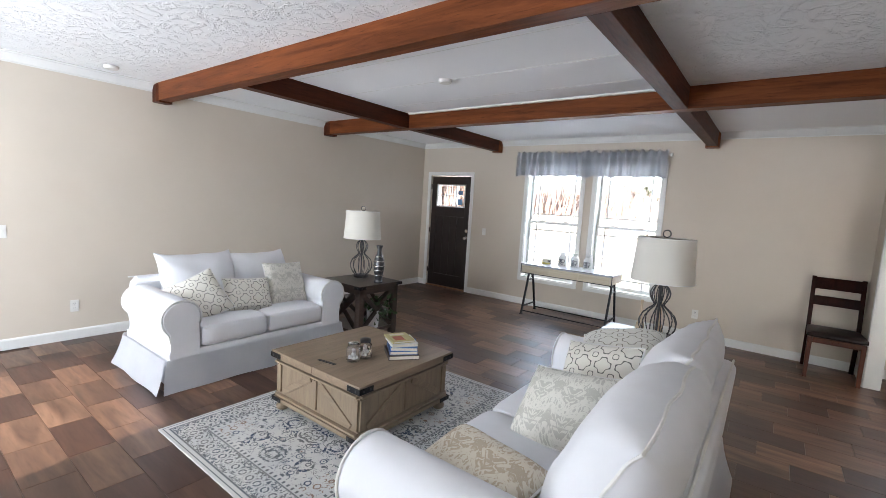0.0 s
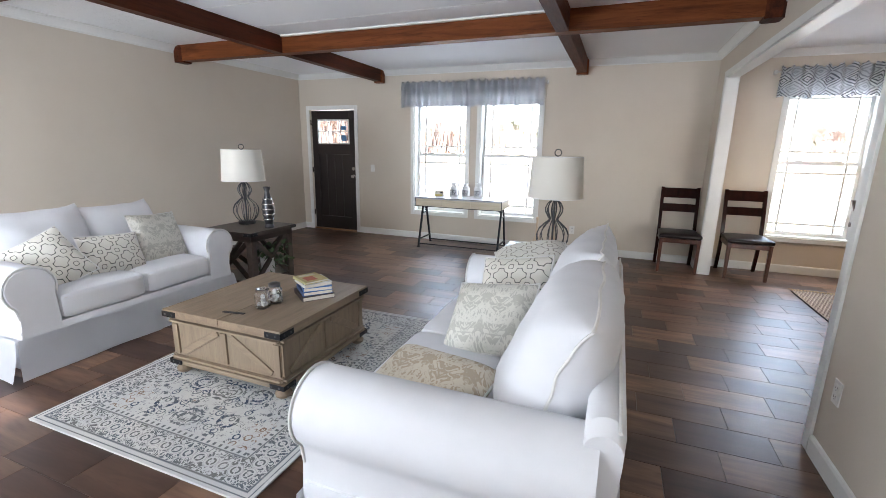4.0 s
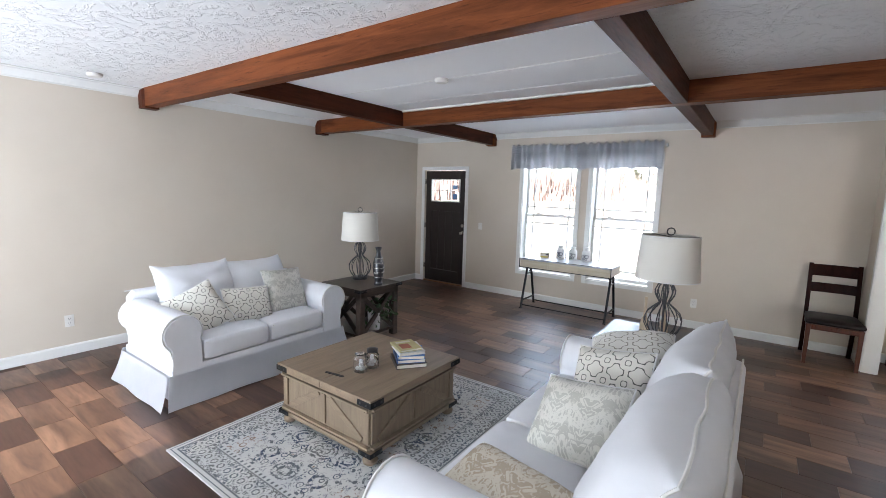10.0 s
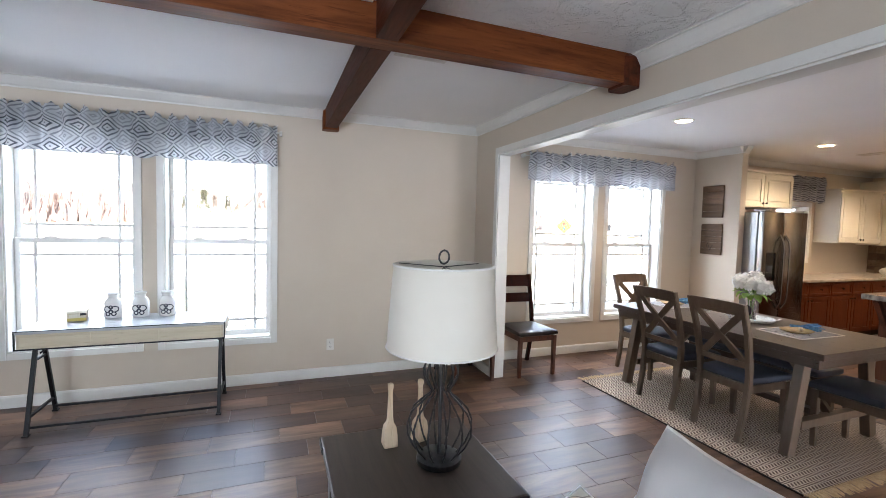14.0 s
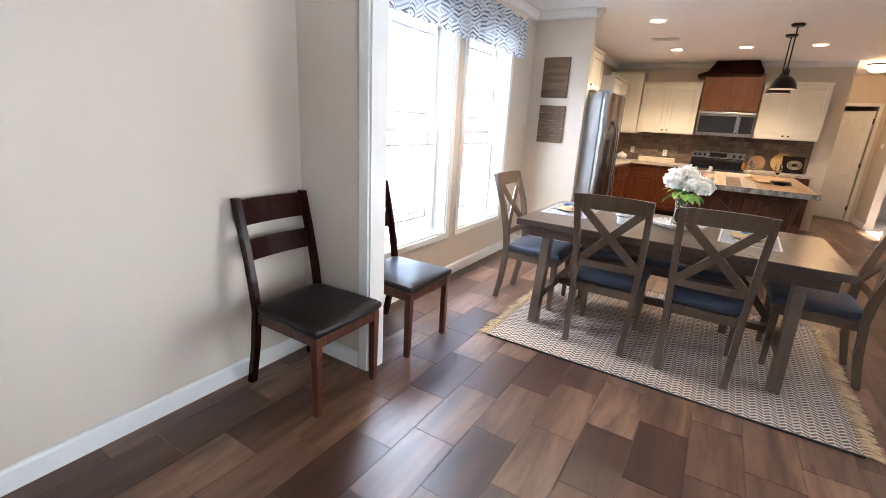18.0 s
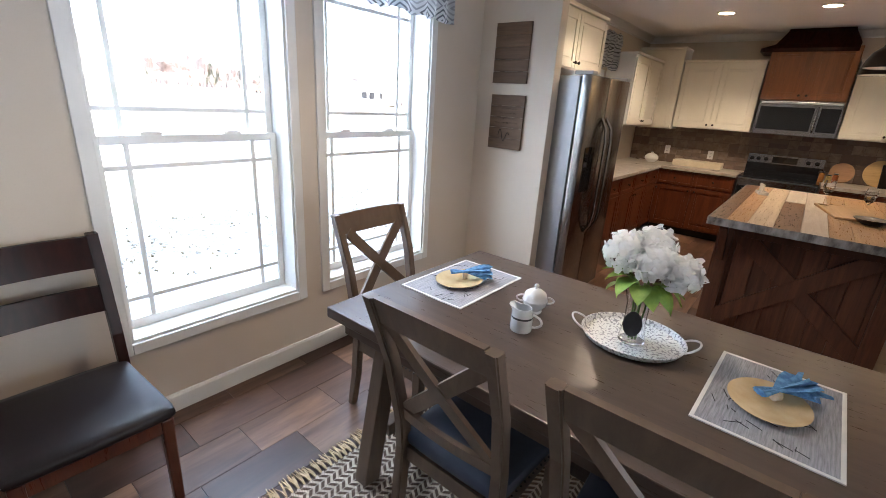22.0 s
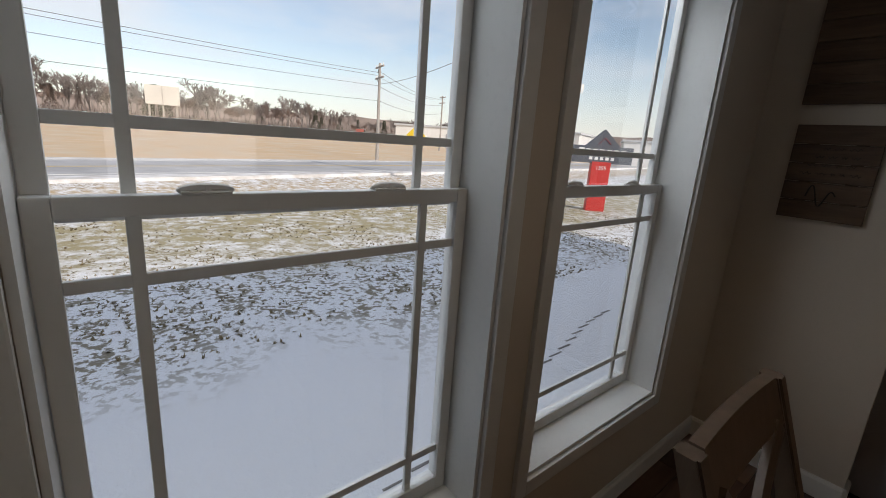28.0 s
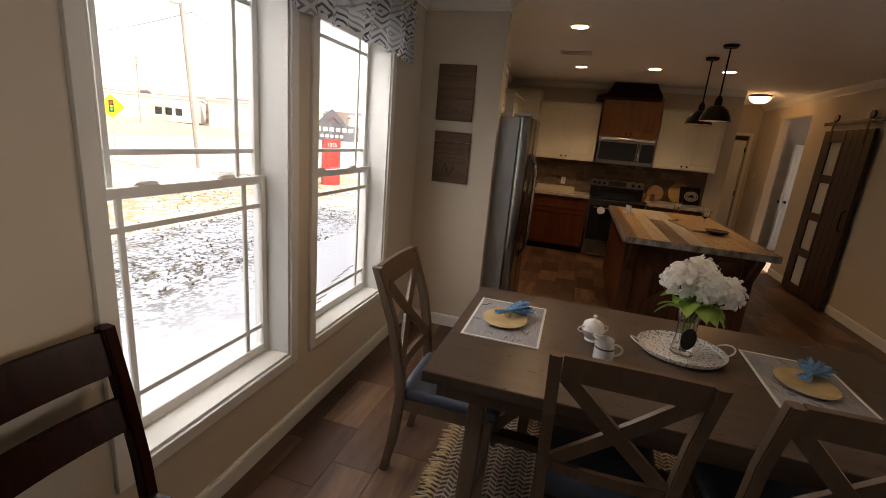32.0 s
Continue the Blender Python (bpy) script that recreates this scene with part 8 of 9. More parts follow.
# ---- hall ----
def panel_door(name, m, label, w=0.76, h=2.02):
    """A white moulded six-panel door hung at its local origin."""
    own = tagged(new(name), kind="structure", label=label, category="door")
    own.matrix_basis = m
    part("slab", box(0, -0.016, 0.008, w, 0.016, h, 0.003), TRIM, own)
    for x0, x1 in ((0.10, w / 2 - 0.04), (w / 2 + 0.04, w - 0.10)):
        for z0, z1 in ((0.18, 0.85), (0.98, 1.58), (1.68, 1.90)):
            bm = box(x0, -0.021, z0, x1, 0.021, z1, 0.004)
            box(x0 + 0.03, -0.025, z0 + 0.03, x1 - 0.03, 0.025, z1 - 0.03, 0.008, bm)
            part("panel", bm, TRIM, own)
    part("door_knob", lathe([(0, -0.07), (0.022, -0.068), (0.028, -0.05), (0.012, -0.035), (0.012, 0.035), (0.028, 0.05), (0.022, 0.068), (0, 0.07)], steps=18), BLACKMETAL, own, "dark knob", True, at=pose(w - 0.06, 0, 0.96, 90))
    for z in (0.2, 1.0, 1.8):
        part("hinge", box(-0.012, -0.02, z, 0.004, 0.02, z + 0.09, 0.002), BLACKMETAL, own, "dark hinge")


casing("trim_hall_end", "y", 10.4, -1, 2.32, 2.95, 2.10, width=0.055, label="white casing of the hall door")
panel_door("door_2", pose(10.46, 2.335, 0.0, 0, 0, 64), "white panel door standing ajar at the hall end", 0.60)
panel_door("door_3", pose(11.12, 1.0, 0.005, 0, 0, 137), "white panel door open into the side room", 0.74)
thermo = thing("thermostat", "small white thermostat on the hall wall", "thermostat", pose(10.0, 2.20, 1.42))
part("body", box(-0.05, 0.0005, -0.04, 0.05, 0.025, 0.04, 0.006), PLASTIC, thermo)

barn = thing("barn_door", "dark sliding barn door with frosted panels on a rail", "door", pose(6.79, 2.245, 0))
BW, BH = 1.02, 2.10
FROST = surface("frosted_white_panel", (0.62, 0.62, 0.60), rough=0.3, scale=3, bump=0.0)
BARNWOOD = wood("dark_red_brown_door_wood", (0.050, 0.017, 0.011), (0.022, 0.008, 0.006), rough=0.4, along="z", per_object=0.3)
for k in range(4):
    part("plank", box(k * 0.1325, 0.001 * (k % 2), 0.015, (k + 1) * 0.1325 - 0.003, 0.04, BH, 0.004), BARNWOOD, barn)
part("stile", box(0.53, 0, 0.015, 0.57, 0.044, BH, 0.003), BARNWOOD, barn)
part("stile", box(0.83, 0, 0.015, BW, 0.044, BH, 0.003), BARNWOOD, barn)
edge = 0.015
for z0, z1 in ((0.13, 0.50), (0.60, 0.98), (1.08, 1.46), (1.56, 1.96)):
    part("rail", box(0.57, 0.002, edge, 0.83, 0.042, z0, 0.003), BARNWOOD, barn)
    part("panel", box(0.57, 0.014, z0, 0.83, 0.026, z1), FROST, barn, "frosted white panel")
    edge = z1
part("rail", box(0.57, 0.002, edge, 0.83, 0.042, BH, 0.003), BARNWOOD, barn)
part("track", box(-0.95, 0.012, BH + 0.07, BW + 0.14, 0.022, BH + 0.115, 0.003), BLACKMETAL, barn, "black sliding track")
for x in (0.15, BW - 0.15):
    part("hanger", box(x - 0.022, 0.04, BH - 0.16, x + 0.022, 0.046, BH + 0.13, 0.002), BLACKMETAL, barn)
    part("wheel", lathe([(0, -0.01), (0.045, -0.01), (0.045, 0.01), (0, 0.01)], steps=24), BLACKMETAL, barn, at=pose(x, 0.025, BH + 0.155, 90))
for x in (-0.9, 0.0, BW + 0.08):
    part("spacer", box(x, -0.046, BH + 0.08, x + 0.02, 0.013, BH + 0.105), BLACKMETAL, barn)
part("pull", tube([(0.06, 0.04, 0.95), (0.06, 0.075, 0.97), (0.06, 0.075, 1.17), (0.06, 0.04, 1.19)], 0.008, steps=8), BLACKMETAL, barn)

# ---- outside ----
GZ = -0.75


def rise(x, y):
    """Height of the ground: flat lawn, a shallow ditch before the road, then a field rising to the woods."""
    z = GZ
    far = max(0.0, y - (36 + 0.22 * x))
    z += 0.020 * far * min(1.0, far / 40) * (1.0 if y < 200 else 0) + (0.9 * math.sin(x * 0.02 + 0.6) * min(1.0, far / 60) if far > 0 else 0)
    ditch = y - (23.5 + 0.22 * x)
    z -= 0.25 * math.exp(-((ditch + 2.5) / 2.0) ** 2)
    if y < 12:
        return z
    return z + 0.05 * noise.noise(Vector((x * 0.3, y * 0.3, 0))) * min(1.0, (y - 12) / 6)


def ground_material():
    """Snow near the house, thin grass with snow, then a tan winter field."""
    m, tree, sh = nodes_of("snowy_lawn_and_field")
    v = where(tree)
    x, y, _ = split(tree, v)
    wob = math_node(tree, "MULTIPLY", math_node(tree, "SUBTRACT", noisy(tree, v, 0.25, 5), 0.5), 5.0)
    yy = math_node(tree, "ADD", y, wob)
    lean = math_node(tree, "SUBTRACT", yy, math_node(tree, "MULTIPLY", x, 0.22))
    fine, mid, big = noisy(tree, v, 13, 5, 0.65), noisy(tree, v, 3.4, 6, 0.65), noisy(tree, v, 0.35, 5)
    snow = blend(tree, (0.79, 0.815, 0.855), (0.87, 0.88, 0.895), mid)
    grass = blend(tree, (0.235, 0.205, 0.105), (0.45, 0.385, 0.225), fine)
    tuft = blend(tree, (0.12, 0.105, 0.075), (0.27, 0.23, 0.15), fine)
    rows_of = where(tree, (0.25, 2.2, 1.0), (0, 0, 14))
    mown = noisy(tree, rows_of, 0.8, 6, 0.65)
    tan = blend(tree, (0.50, 0.345, 0.20), (0.72, 0.545, 0.36), mown)
    tan = blend(tree, tan, (0.60, 0.49, 0.36), ramp(tree, big, 0.45, 0.65))
    tan = blend(tree, tan, (0.78, 0.77, 0.76), math_node(tree, "MULTIPLY", ramp(tree, mown, 0.60, 0.70), 0.7))
    near = ramp(tree, yy, 10.2, 8.6)
    holes = math_node(tree, "MULTIPLY", ramp(tree, math_node(tree, "ADD", math_node(tree, "MULTIPLY", mid, 0.45), math_node(tree, "MULTIPLY", fine, 0.65)), 0.56, 0.60), math_node(tree, "MULTIPLY", ramp(tree, yy, 9.2, 10.8), 0.95))
    col = blend(tree, snow, tuft, holes)
    mixg = math_node(tree, "MULTIPLY", band(tree, yy, 13.5, 19.5, 1.2), ramp(tree, mid, 0.30, 0.58))
    col = blend(tree, col, grass, mixg)
    mixg2 = math_node(tree, "MULTIPLY", band(tree, lean, 19.5, 24.0, 1.0), ramp(tree, mid, 0.36, 0.62))
    col = blend(tree, col, blend(tree, (0.38, 0.27, 0.14), (0.5, 0.38, 0.22), fine), mixg2)
    col = blend(tree, col, tan, ramp(tree, lean, 34.5, 36.0))
    tree.links.new(col, sh.inputs["Base Color"])
    sh.inputs["Roughness"].default_value = 0.9
    h = math_node(tree, "ADD", math_node(tree, "MULTIPLY", mid, 0.6), math_node(tree, "MULTIPLY", fine, 0.4))
    bumped(tree, sh, h, 0.6, 0.06)
    return m


bm = bmesh.new()
xs = [-900, -500, -300, -200, -140, -100, -75] + [-60 + 2.5 * k for k in range(69)] + [125, 145, 170, 200, 260, 340, 500, 900]
ys = [-900, -300, -100, -30, -10, 0, 6.75] + [7.5 + 0.75 * k for k in range(14)] + [18 + 1.5 * k for k in range(20)] + [50, 55, 60, 66, 72, 80, 90, 100, 112, 125, 140, 160, 180, 198, 205, 260, 400, 900]
grid = [[bm.verts.new((x, y, rise(x, y) if y > 6 else GZ)) for x in xs] for y in ys]
for lo, hi in zip(grid, grid[1:]):
    for i in range(len(xs) - 1):
        bm.faces.new((lo[i], lo[i + 1], hi[i + 1], hi[i]))
tagged(part("ground", bm, ground_material(), smooth=True), kind="structure", label="snowy lawn turning to a tan winter field", category="ground")


def road_y(x, side):
    return 25.6 + 0.22 * x + side


ASPHALT = surface("salted_grey_asphalt", (0.44, 0.44, 0.45), (0.34, 0.34, 0.35), rough=0.85, scale=0.6, fine=20, bump=0)
SNOWBANK = surface("dirty_snow", (0.74, 0.74, 0.75), (0.52, 0.50, 0.48), rough=0.9, scale=2, fine=14, bump=0.7, depth=0.05)
YELLOW = surface("yellow_road_paint", (0.60, 0.42, 0.06), rough=0.7)
WHITELINE = surface("white_road_paint", (0.70, 0.70, 0.68), rough=0.7)


def strip(name, a, b, z, material, step=6, label="", category="", x0=-120, x1=240):
    bm = bmesh.new()
    rows = []
    x = x0
    while x <= x1:
        rows.append([bm.verts.new((x, road_y(x, s), GZ + h)) for s, h in ((a, -0.05), (a, z), (b, z), (b, -0.05))])
        x += step
    for lo, hi in zip(rows, rows[1:]):
        for k in range(3):
            bm.faces.new((lo[k], hi[k], hi[k + 1], lo[k + 1]))
    return tagged(part(name, bm, material), kind="structure", label=label, category=category)


strip("road", 0, 7.7, 0.12, ASPHALT, label="two-lane salted grey road", category="road")
strip("road_shoulder", -1.1, 0.0, 0.13, SNOWBANK, label="dirty snow along the road edge", category="snow")
strip("road_shoulder_far", 7.7, 8.7, 0.13, SNOWBANK, label="dirty snow along the far road edge", category="snow")
strip("road_line_centre", 3.75, 3.95, 0.127, YELLOW, label="yellow centre line of the road", category="road marking")
strip("road_line_near", 0.5, 0.63, 0.127, WHITELINE, label="white edge line of the road", category="road marking")
strip("road_line_far", 7.1, 7.23, 0.127, WHITELINE, label="white far edge line of the road", category="road marking")

# tufts of grass standing through the snow
rnd = random.Random(21)
verts, faces = [], []
for k in range(7000):
    y = 10.2 + 7.5 * rnd.random() ** 1.3
    x = rnd.uniform(-6, 9 + 1.0 * (y - 6))
    if noise.noise(Vector((x * 0.55, y * 0.55, 3))) < rnd.uniform(-0.45, 0.35):
        continue
    h = rnd.uniform(0.012, 0.042)
    for b in range(3):
        a = rnd.uniform(0, 6.28)
        dx, dy = math.cos(a), math.sin(a)
        w, lean = rnd.uniform(0.01, 0.03), rnd.uniform(0.01, 0.06)
        n = len(verts)
        z = rise(x, y)
        verts += [(x - dy * w, y + dx * w, z - 0.01), (x + dy * w, y - dx * w, z - 0.01), (x + dx * lean, y + dy * lean, z + h)]
        faces.append((n, n + 1, n + 2))
me = bpy.data.meshes.new("grass_tufts")
me.from_pydata(verts, [], faces)
me.materials.append(surface("dry_winter_grass", (0.27, 0.215, 0.125), (0.13, 0.11, 0.065), rough=0.9, scale=1.5, fine=30))
tagged(new("grass_tufts", me), kind="stuff", label="dry grass tufts sticking through thin snow", category="grass")

# tyre track in the near snow
bm = bmesh.new()
for k in range(40):
    x = -2 + 0.25 * k
    y = 7.55 + 0.42 * (x - 2.0) * 0.55 + 0.03 * math.sin(x * 3)
    if rnd.random() < 0.85:
        box(x - 0.11, y - 0.012 + 0.01 * rnd.random(), GZ + 0.001, x + 0.11, y + 0.014, GZ + 0.006, bm=bm, turn=None)
tagged(part("tyre_track", bm, surface("thawed_gravel", (0.22, 0.21, 0.20), rough=0.9)), kind="stuff", label="thin dark track line in the snow", category="track")

# ---- woods ----
BARK = surface("grey_bark", (0.29, 0.255, 0.235), (0.20, 0.175, 0.16), rough=0.9, scale=3)
TWIG = surface("brown_twigs", (0.235, 0.20, 0.184), (0.165, 0.14, 0.128), rough=0.95, scale=2)
TWIG_RED = surface("rusty_twigs", (0.235, 0.172, 0.145), (0.165, 0.12, 0.102), rough=0.95, scale=2)
CEDAR = surface("dark_cedar_needles", (0.085, 0.09, 0.055), (0.055, 0.062, 0.04), rough=0.9, scale=3)


def bare_tree(h, seed, material):
    """A leafless tree: tapered trunk, limbs and many thin twigs."""
    rnd = random.Random(seed)
    own = thing("bare_tree", "leafless winter tree at the field edge", "tree", group="trees at the field edge")
    limbs, verts, faces = bmesh.new(), [], []

    def stick(p, q, r0, r1):
        d = (q - p).normalized()
        s = d.orthogonal().normalized()
        t = d.cross(s)
        n = len(verts)
        for c, r in ((p, r0), (q, r1)):
            for k in range(3):
                a = k * 2.0944
                verts.append(c + (s * math.cos(a) + t * math.sin(a)) * r)
        for k in range(3):
            faces.append((n + k, n + (k + 1) % 3, n + 3 + (k + 1) % 3, n + 3 + k))

    def grow(p, d, length, r, depth):
        q = p + d * length
        if depth >= 4:
            tube([p, p + d * length * 0.5 + Vector((rnd.uniform(-1, 1), rnd.uniform(-1, 1), 0)) * length * 0.04, q], [r, r * 0.85, r * 0.7], limbs, 5)
        else:
            stick(p, q, max(r, 0.032), max(r * 0.6, 0.014))
        if depth == 0:
            return
        for k in range(rnd.choice((3, 4)) if depth > 1 else 4):
            a, tilt = rnd.uniform(0, 6.28), rnd.uniform(0.25, 0.75)
            s = d.orthogonal().normalized()
            t = d.cross(s)
            nd = (d * math.cos(tilt) + (s * math.cos(a) + t * math.sin(a)) * math.sin(tilt) + Vector((0, 0, 0.12))).normalized()
            grow(p + d * length * rnd.uniform(0.55, 1.0), nd, length * rnd.uniform(0.55, 0.78), r * 0.6, depth - 1)

    grow(Vector((0, 0, -0.3)), Vector((0.03, 0.02, 1)).normalized(), h * 0.30, h * 0.014, 5)
    part("trunk", limbs, BARK, own)
    me = bpy.data.meshes.new("crown")
    me.from_pydata(verts, [], faces)
    me.materials.append(material)
    c = new("crown", me)
    c.parent = own
    return own


def cedar(h, seed, material):
    """A ragged evergreen: a tapered trunk and a crown of many small sprays."""
    rnd = random.Random(seed)
    own = thing("cedar_tree", "dark ragged cedar at the field edge", "tree", group="trees at the field edge")
    part("trunk", tube([(0, 0, -0.3), (0, 0, h * 0.5), (0, 0, h * 0.95)], [h * 0.025, h * 0.014, 0.01], steps=6), BARK, own)
    verts, faces = [], []
    for k in range(900):
        u = rnd.random() ** 0.8
        z = h * (0.08 + 0.92 * u)
        rr = h * 0.26 * (1 - u) ** 0.75 * (0.75 + 0.35 * math.sin(z * 2.1 + seed)) * rnd.random() ** 0.35 + 0.03
        a = rnd.uniform(0, 6.28)
        c = Vector((rr * math.cos(a), rr * math.sin(a), z))
        out = Vector((math.cos(a), math.sin(a), rnd.uniform(-0.3, 0.7))).normalized()
        s = out.orthogonal().normalized()
        L, w = h * rnd.uniform(0.04, 0.09), h * rnd.uniform(0.01, 0.025)
        n = len(verts)
        verts += [c - s * w, c + s * w, c + out * L]
        faces.append((n, n + 1, n + 2))
    me = bpy.data.meshes.new("crown")
    me.from_pydata(verts, [], faces)
    me.materials.append(material)
    c = new("crown", me)
    c.parent = own
    return own


kinds = [bare_tree(9, 1, TWIG), bare_tree(8, 2, TWIG), bare_tree(7, 3, TWIG_RED), bare_tree(10, 4, TWIG), cedar(4.4, 5, CEDAR), cedar(4.0, 6, surface("rusty_cedar_needles", (0.19, 0.145, 0.12), (0.13, 0.10, 0.085), rough=0.9, scale=3)), bare_tree(6, 7, TWIG_RED)]
rnd = random.Random(77)
spots = []
for k in range(290):
    az = radians(-28 + 100 * (k + rnd.random()) / 290)
    d = rnd.uniform(114, 150) if k % 3 else rnd.uniform(104, 120)
    spots.append((d * math.sin(az), 6 + d * math.cos(az)))
used = set()
for n, (x, y) in enumerate(spots):
    if y < 60 + 0.22 * x:
        continue
    i = rnd.choice((0, 0, 0, 0, 1, 1, 1, 1, 2, 2, 3, 3, 3, 4, 4, 5, 6, 6))
    m = pose(x, y, rise(x, y), 0, 0, rnd.uniform(0, 360)) @ Matrix.Scale(rnd.uniform(0.8, 1.6) * max(0.55, min(1.0, 1.0 - (math.atan2(x, y - 6) - 0.12) * 0.9)), 4)
    if i in used:
        t = copy_thing(kinds[i], m)
        t.scale = m.to_scale()
    else:
        used.add(i)
        kinds[i].matrix_basis = m
        kinds[i].scale = m.to_scale()
# woods on the rising ground to the north-west
TWIG_DARK = surface("pinkish_brown_twigs", (0.27, 0.20, 0.175), (0.19, 0.14, 0.122), rough=0.95, scale=2)
for k in range(90):
    az, d = radians(-62 + 48 * (k + rnd.random()) / 90), rnd.uniform(86, 112)
    x, y = d * math.sin(az), 6 + d * math.cos(az)
    m = pose(x, y, rise(x, y), 0, 0, rnd.uniform(0, 360)) @ Matrix.Scale(rnd.uniform(1.1, 1.75) * (1.0 if k < 65 else 0.75), 4)
    t = copy_thing(kinds[rnd.choice((0, 1, 2, 3, 3, 6))], m)
    t.scale = m.to_scale()
verts, faces = [], []
for k in range(9000):
    az, d = radians(rnd.uniform(-64, -12)), rnd.uniform(84, 114)
    x, y = d * math.sin(az), 6 + d * math.cos(az)
    a, n, w = rnd.uniform(0, 6.28), len(verts), rnd.uniform(0.15, 0.5)
    z, h = rise(x, y), rnd.uniform(0.8, 10.0) * min(1.0, 0.15 - math.degrees(az) / 38)
    verts += [(x - w * math.cos(a), y - w * math.sin(a), z), (x + w * math.cos(a), y + w * math.sin(a), z), (x + rnd.uniform(-1.5, 1.5), y + rnd.uniform(-1, 1), z + h)]
    faces.append((n, n + 1, n + 2))
me = bpy.data.meshes.new("thicket")
me.from_pydata(verts, [], faces)
me.materials.append(TWIG_DARK)
tagged(new("thicket", me), kind="stuff", label="pale brown leafless thicket on the slope", category="brush")
# brush along the wood's foot
verts, faces = [], []
for k in range(14000):
    az = radians(rnd.uniform(-30, 74))
    d = rnd.uniform(104, 165)
    x, y = d * math.sin(az), 6 + d * math.cos(az)
    if y < 60 + 0.22 * x:
        continue
    z = rise(x, y)
    h, a = rnd.uniform(0.5, 2.4) * (0.6 + 0.7 * noise.noise(Vector((x * 0.05, y * 0.05, 0)))), rnd.uniform(0, 6.28)
    n = len(verts)
    w = rnd.uniform(0.10, 0.3)
    verts += [(x - w * math.cos(a), y - w * math.sin(a), z), (x + w * math.cos(a), y + w * math.sin(a), z), (x + rnd.uniform(-0.8, 0.8), y + rnd.uniform(-0.5, 0.5), z + max(0.4, h))]
    faces.append((n, n + 1, n + 2))
me = bpy.data.meshes.new("brushwood")
me.from_pydata(verts, [], faces)
me.materials.append(TWIG)
tagged(new("brushwood", me), kind="stuff", label="brown winter brush along the wood's edge", category="brush")

# far wooded hills
bm = bmesh.new()
ring = []
for k in range(81):
    a = radians(-70 + 175 * k / 80)
    d = 420
    h = 15 + 5 * noise.noise(Vector((k * 0.21, 0, 0))) + 2.0 * noise.noise(Vector((k * 1.3, 5, 0)))
    ring.append([bm.verts.new((d * math.sin(a), d * math.cos(a), z)) for z in (-4, h * 0.6, h)])
for lo, hi in zip(ring, ring[1:]):
    for i in range(2):
        bm.faces.new((lo[i], lo[i + 1], hi[i + 1], hi[i]))
tagged(part("backdrop", bm, surface("far_wooded_hill", (0.30, 0.255, 0.24), (0.22, 0.185, 0.175), rough=1.0, scale=0.05, fine=0.6)), kind="structure", label="far grey-brown wooded hill", category="hill")

# ---- utility poles and wires ----
POLE = wood("weathered_pole_wood", (0.40, 0.37, 0.335), (0.28, 0.255, 0.23), rough=0.85, along="z", scale=0.3)
WIRE = surface("black_cable", (0.03, 0.03, 0.032), rough=0.6)


def utility_pole(x, y, h, arms, label, can=False, lean=(0, 0)):
    z = rise(x, y)
    own = thing("utility_pole", label, "pole", pose(x, y, z, lean[0], lean[1], 0), group="utility poles")
    part("pole", tube([(0, 0, -0.5), (0, 0, h * 0.5), (0, 0, h)], [0.16, 0.13, 0.10], steps=10), POLE, own, smooth=True)
    for k in range(arms):
        zz = h - 0.35 - 0.9 * k
        part("crossarm", box(-1.15, -0.06, zz, 1.15, 0.06, zz + 0.12, 0.01, turn=Matrix.Rotation(radians(75), 4, "Z")), POLE, own)
        for s in (-1.0, -0.5, 0.5, 1.0):
            part("insulator", lathe([(0.03, 0), (0.05, 0.06), (0.03, 0.16), (0, 0.18)], steps=8, at=(s * math.cos(radians(75)), s * math.sin(radians(75)), zz + 0.12)), CERAMIC, own)
        part("brace", beam_between((0, 0.1, zz - 0.6), (0.6 * math.cos(radians(75)), 0.6 * math.sin(radians(75)), zz), 0.04, 0.02), IRON, own)
    if can:
        part("transformer", lathe([(0, 0), (0.2, 0), (0.22, 0.05), (0.22, 0.75), (0.18, 0.85), (0, 0.88)], steps=18, at=(-0.34, 0, h - 2.6)), surface("grey_transformer", (0.5, 0.52, 0.53), rough=0.4, metal=0.3), own, "grey transformer can", True)
    return Vector((x, y, z))


P1 = utility_pole(23.3, 41.0, 8.3, 2, "weathered utility pole with crossarms in the field")
P2 = utility_pole(17.4, 22.0, 9.4, 0, "tall leaning utility pole with a transformer", True, (-2.2, -2.2))
P3 = utility_pole(51.0, 66.0, 9.0, 2, "far utility pole with two crossarms")
P4 = utility_pole(38.0, 32.6, 8.5, 1, "utility pole beyond the roadside sign")
P5 = utility_pole(-45.0, 29.0, 8.5, 2, "far roadside utility pole")


def wire(a, b, sag):
    own = thing("power_line", "thin black power line hanging between poles", "cable", group="power lines")
    pts = [a + (b - a) * (k / 16) - Vector((0, 0, sag * 4 * (k / 16) * (1 - k / 16))) for k in range(17)]
    part("cable", tube(pts, 0.016, steps=4), WIRE, own)


for dz, off in ((7.4, 0.9), (7.4, -0.9), (6.5, 0.5), (5.2, 0.0)):
    o = Vector((off * 0.26, off * 0.97, dz))
    wire(P5 + o + Vector((0, 0, 0.4)), P1 + o, 0.7)
    wire(P1 + o, P3 + o + Vector((0, 0, 1.0)), 0.6)
wire(P1 + Vector((0, 0, 6.6)), P2 + Vector((0, 0, 6.6)), 0.3)
wire(P2 + Vector((0, 0, 6.6)), P4 + Vector((0, 0, 7.2)), 0.4)

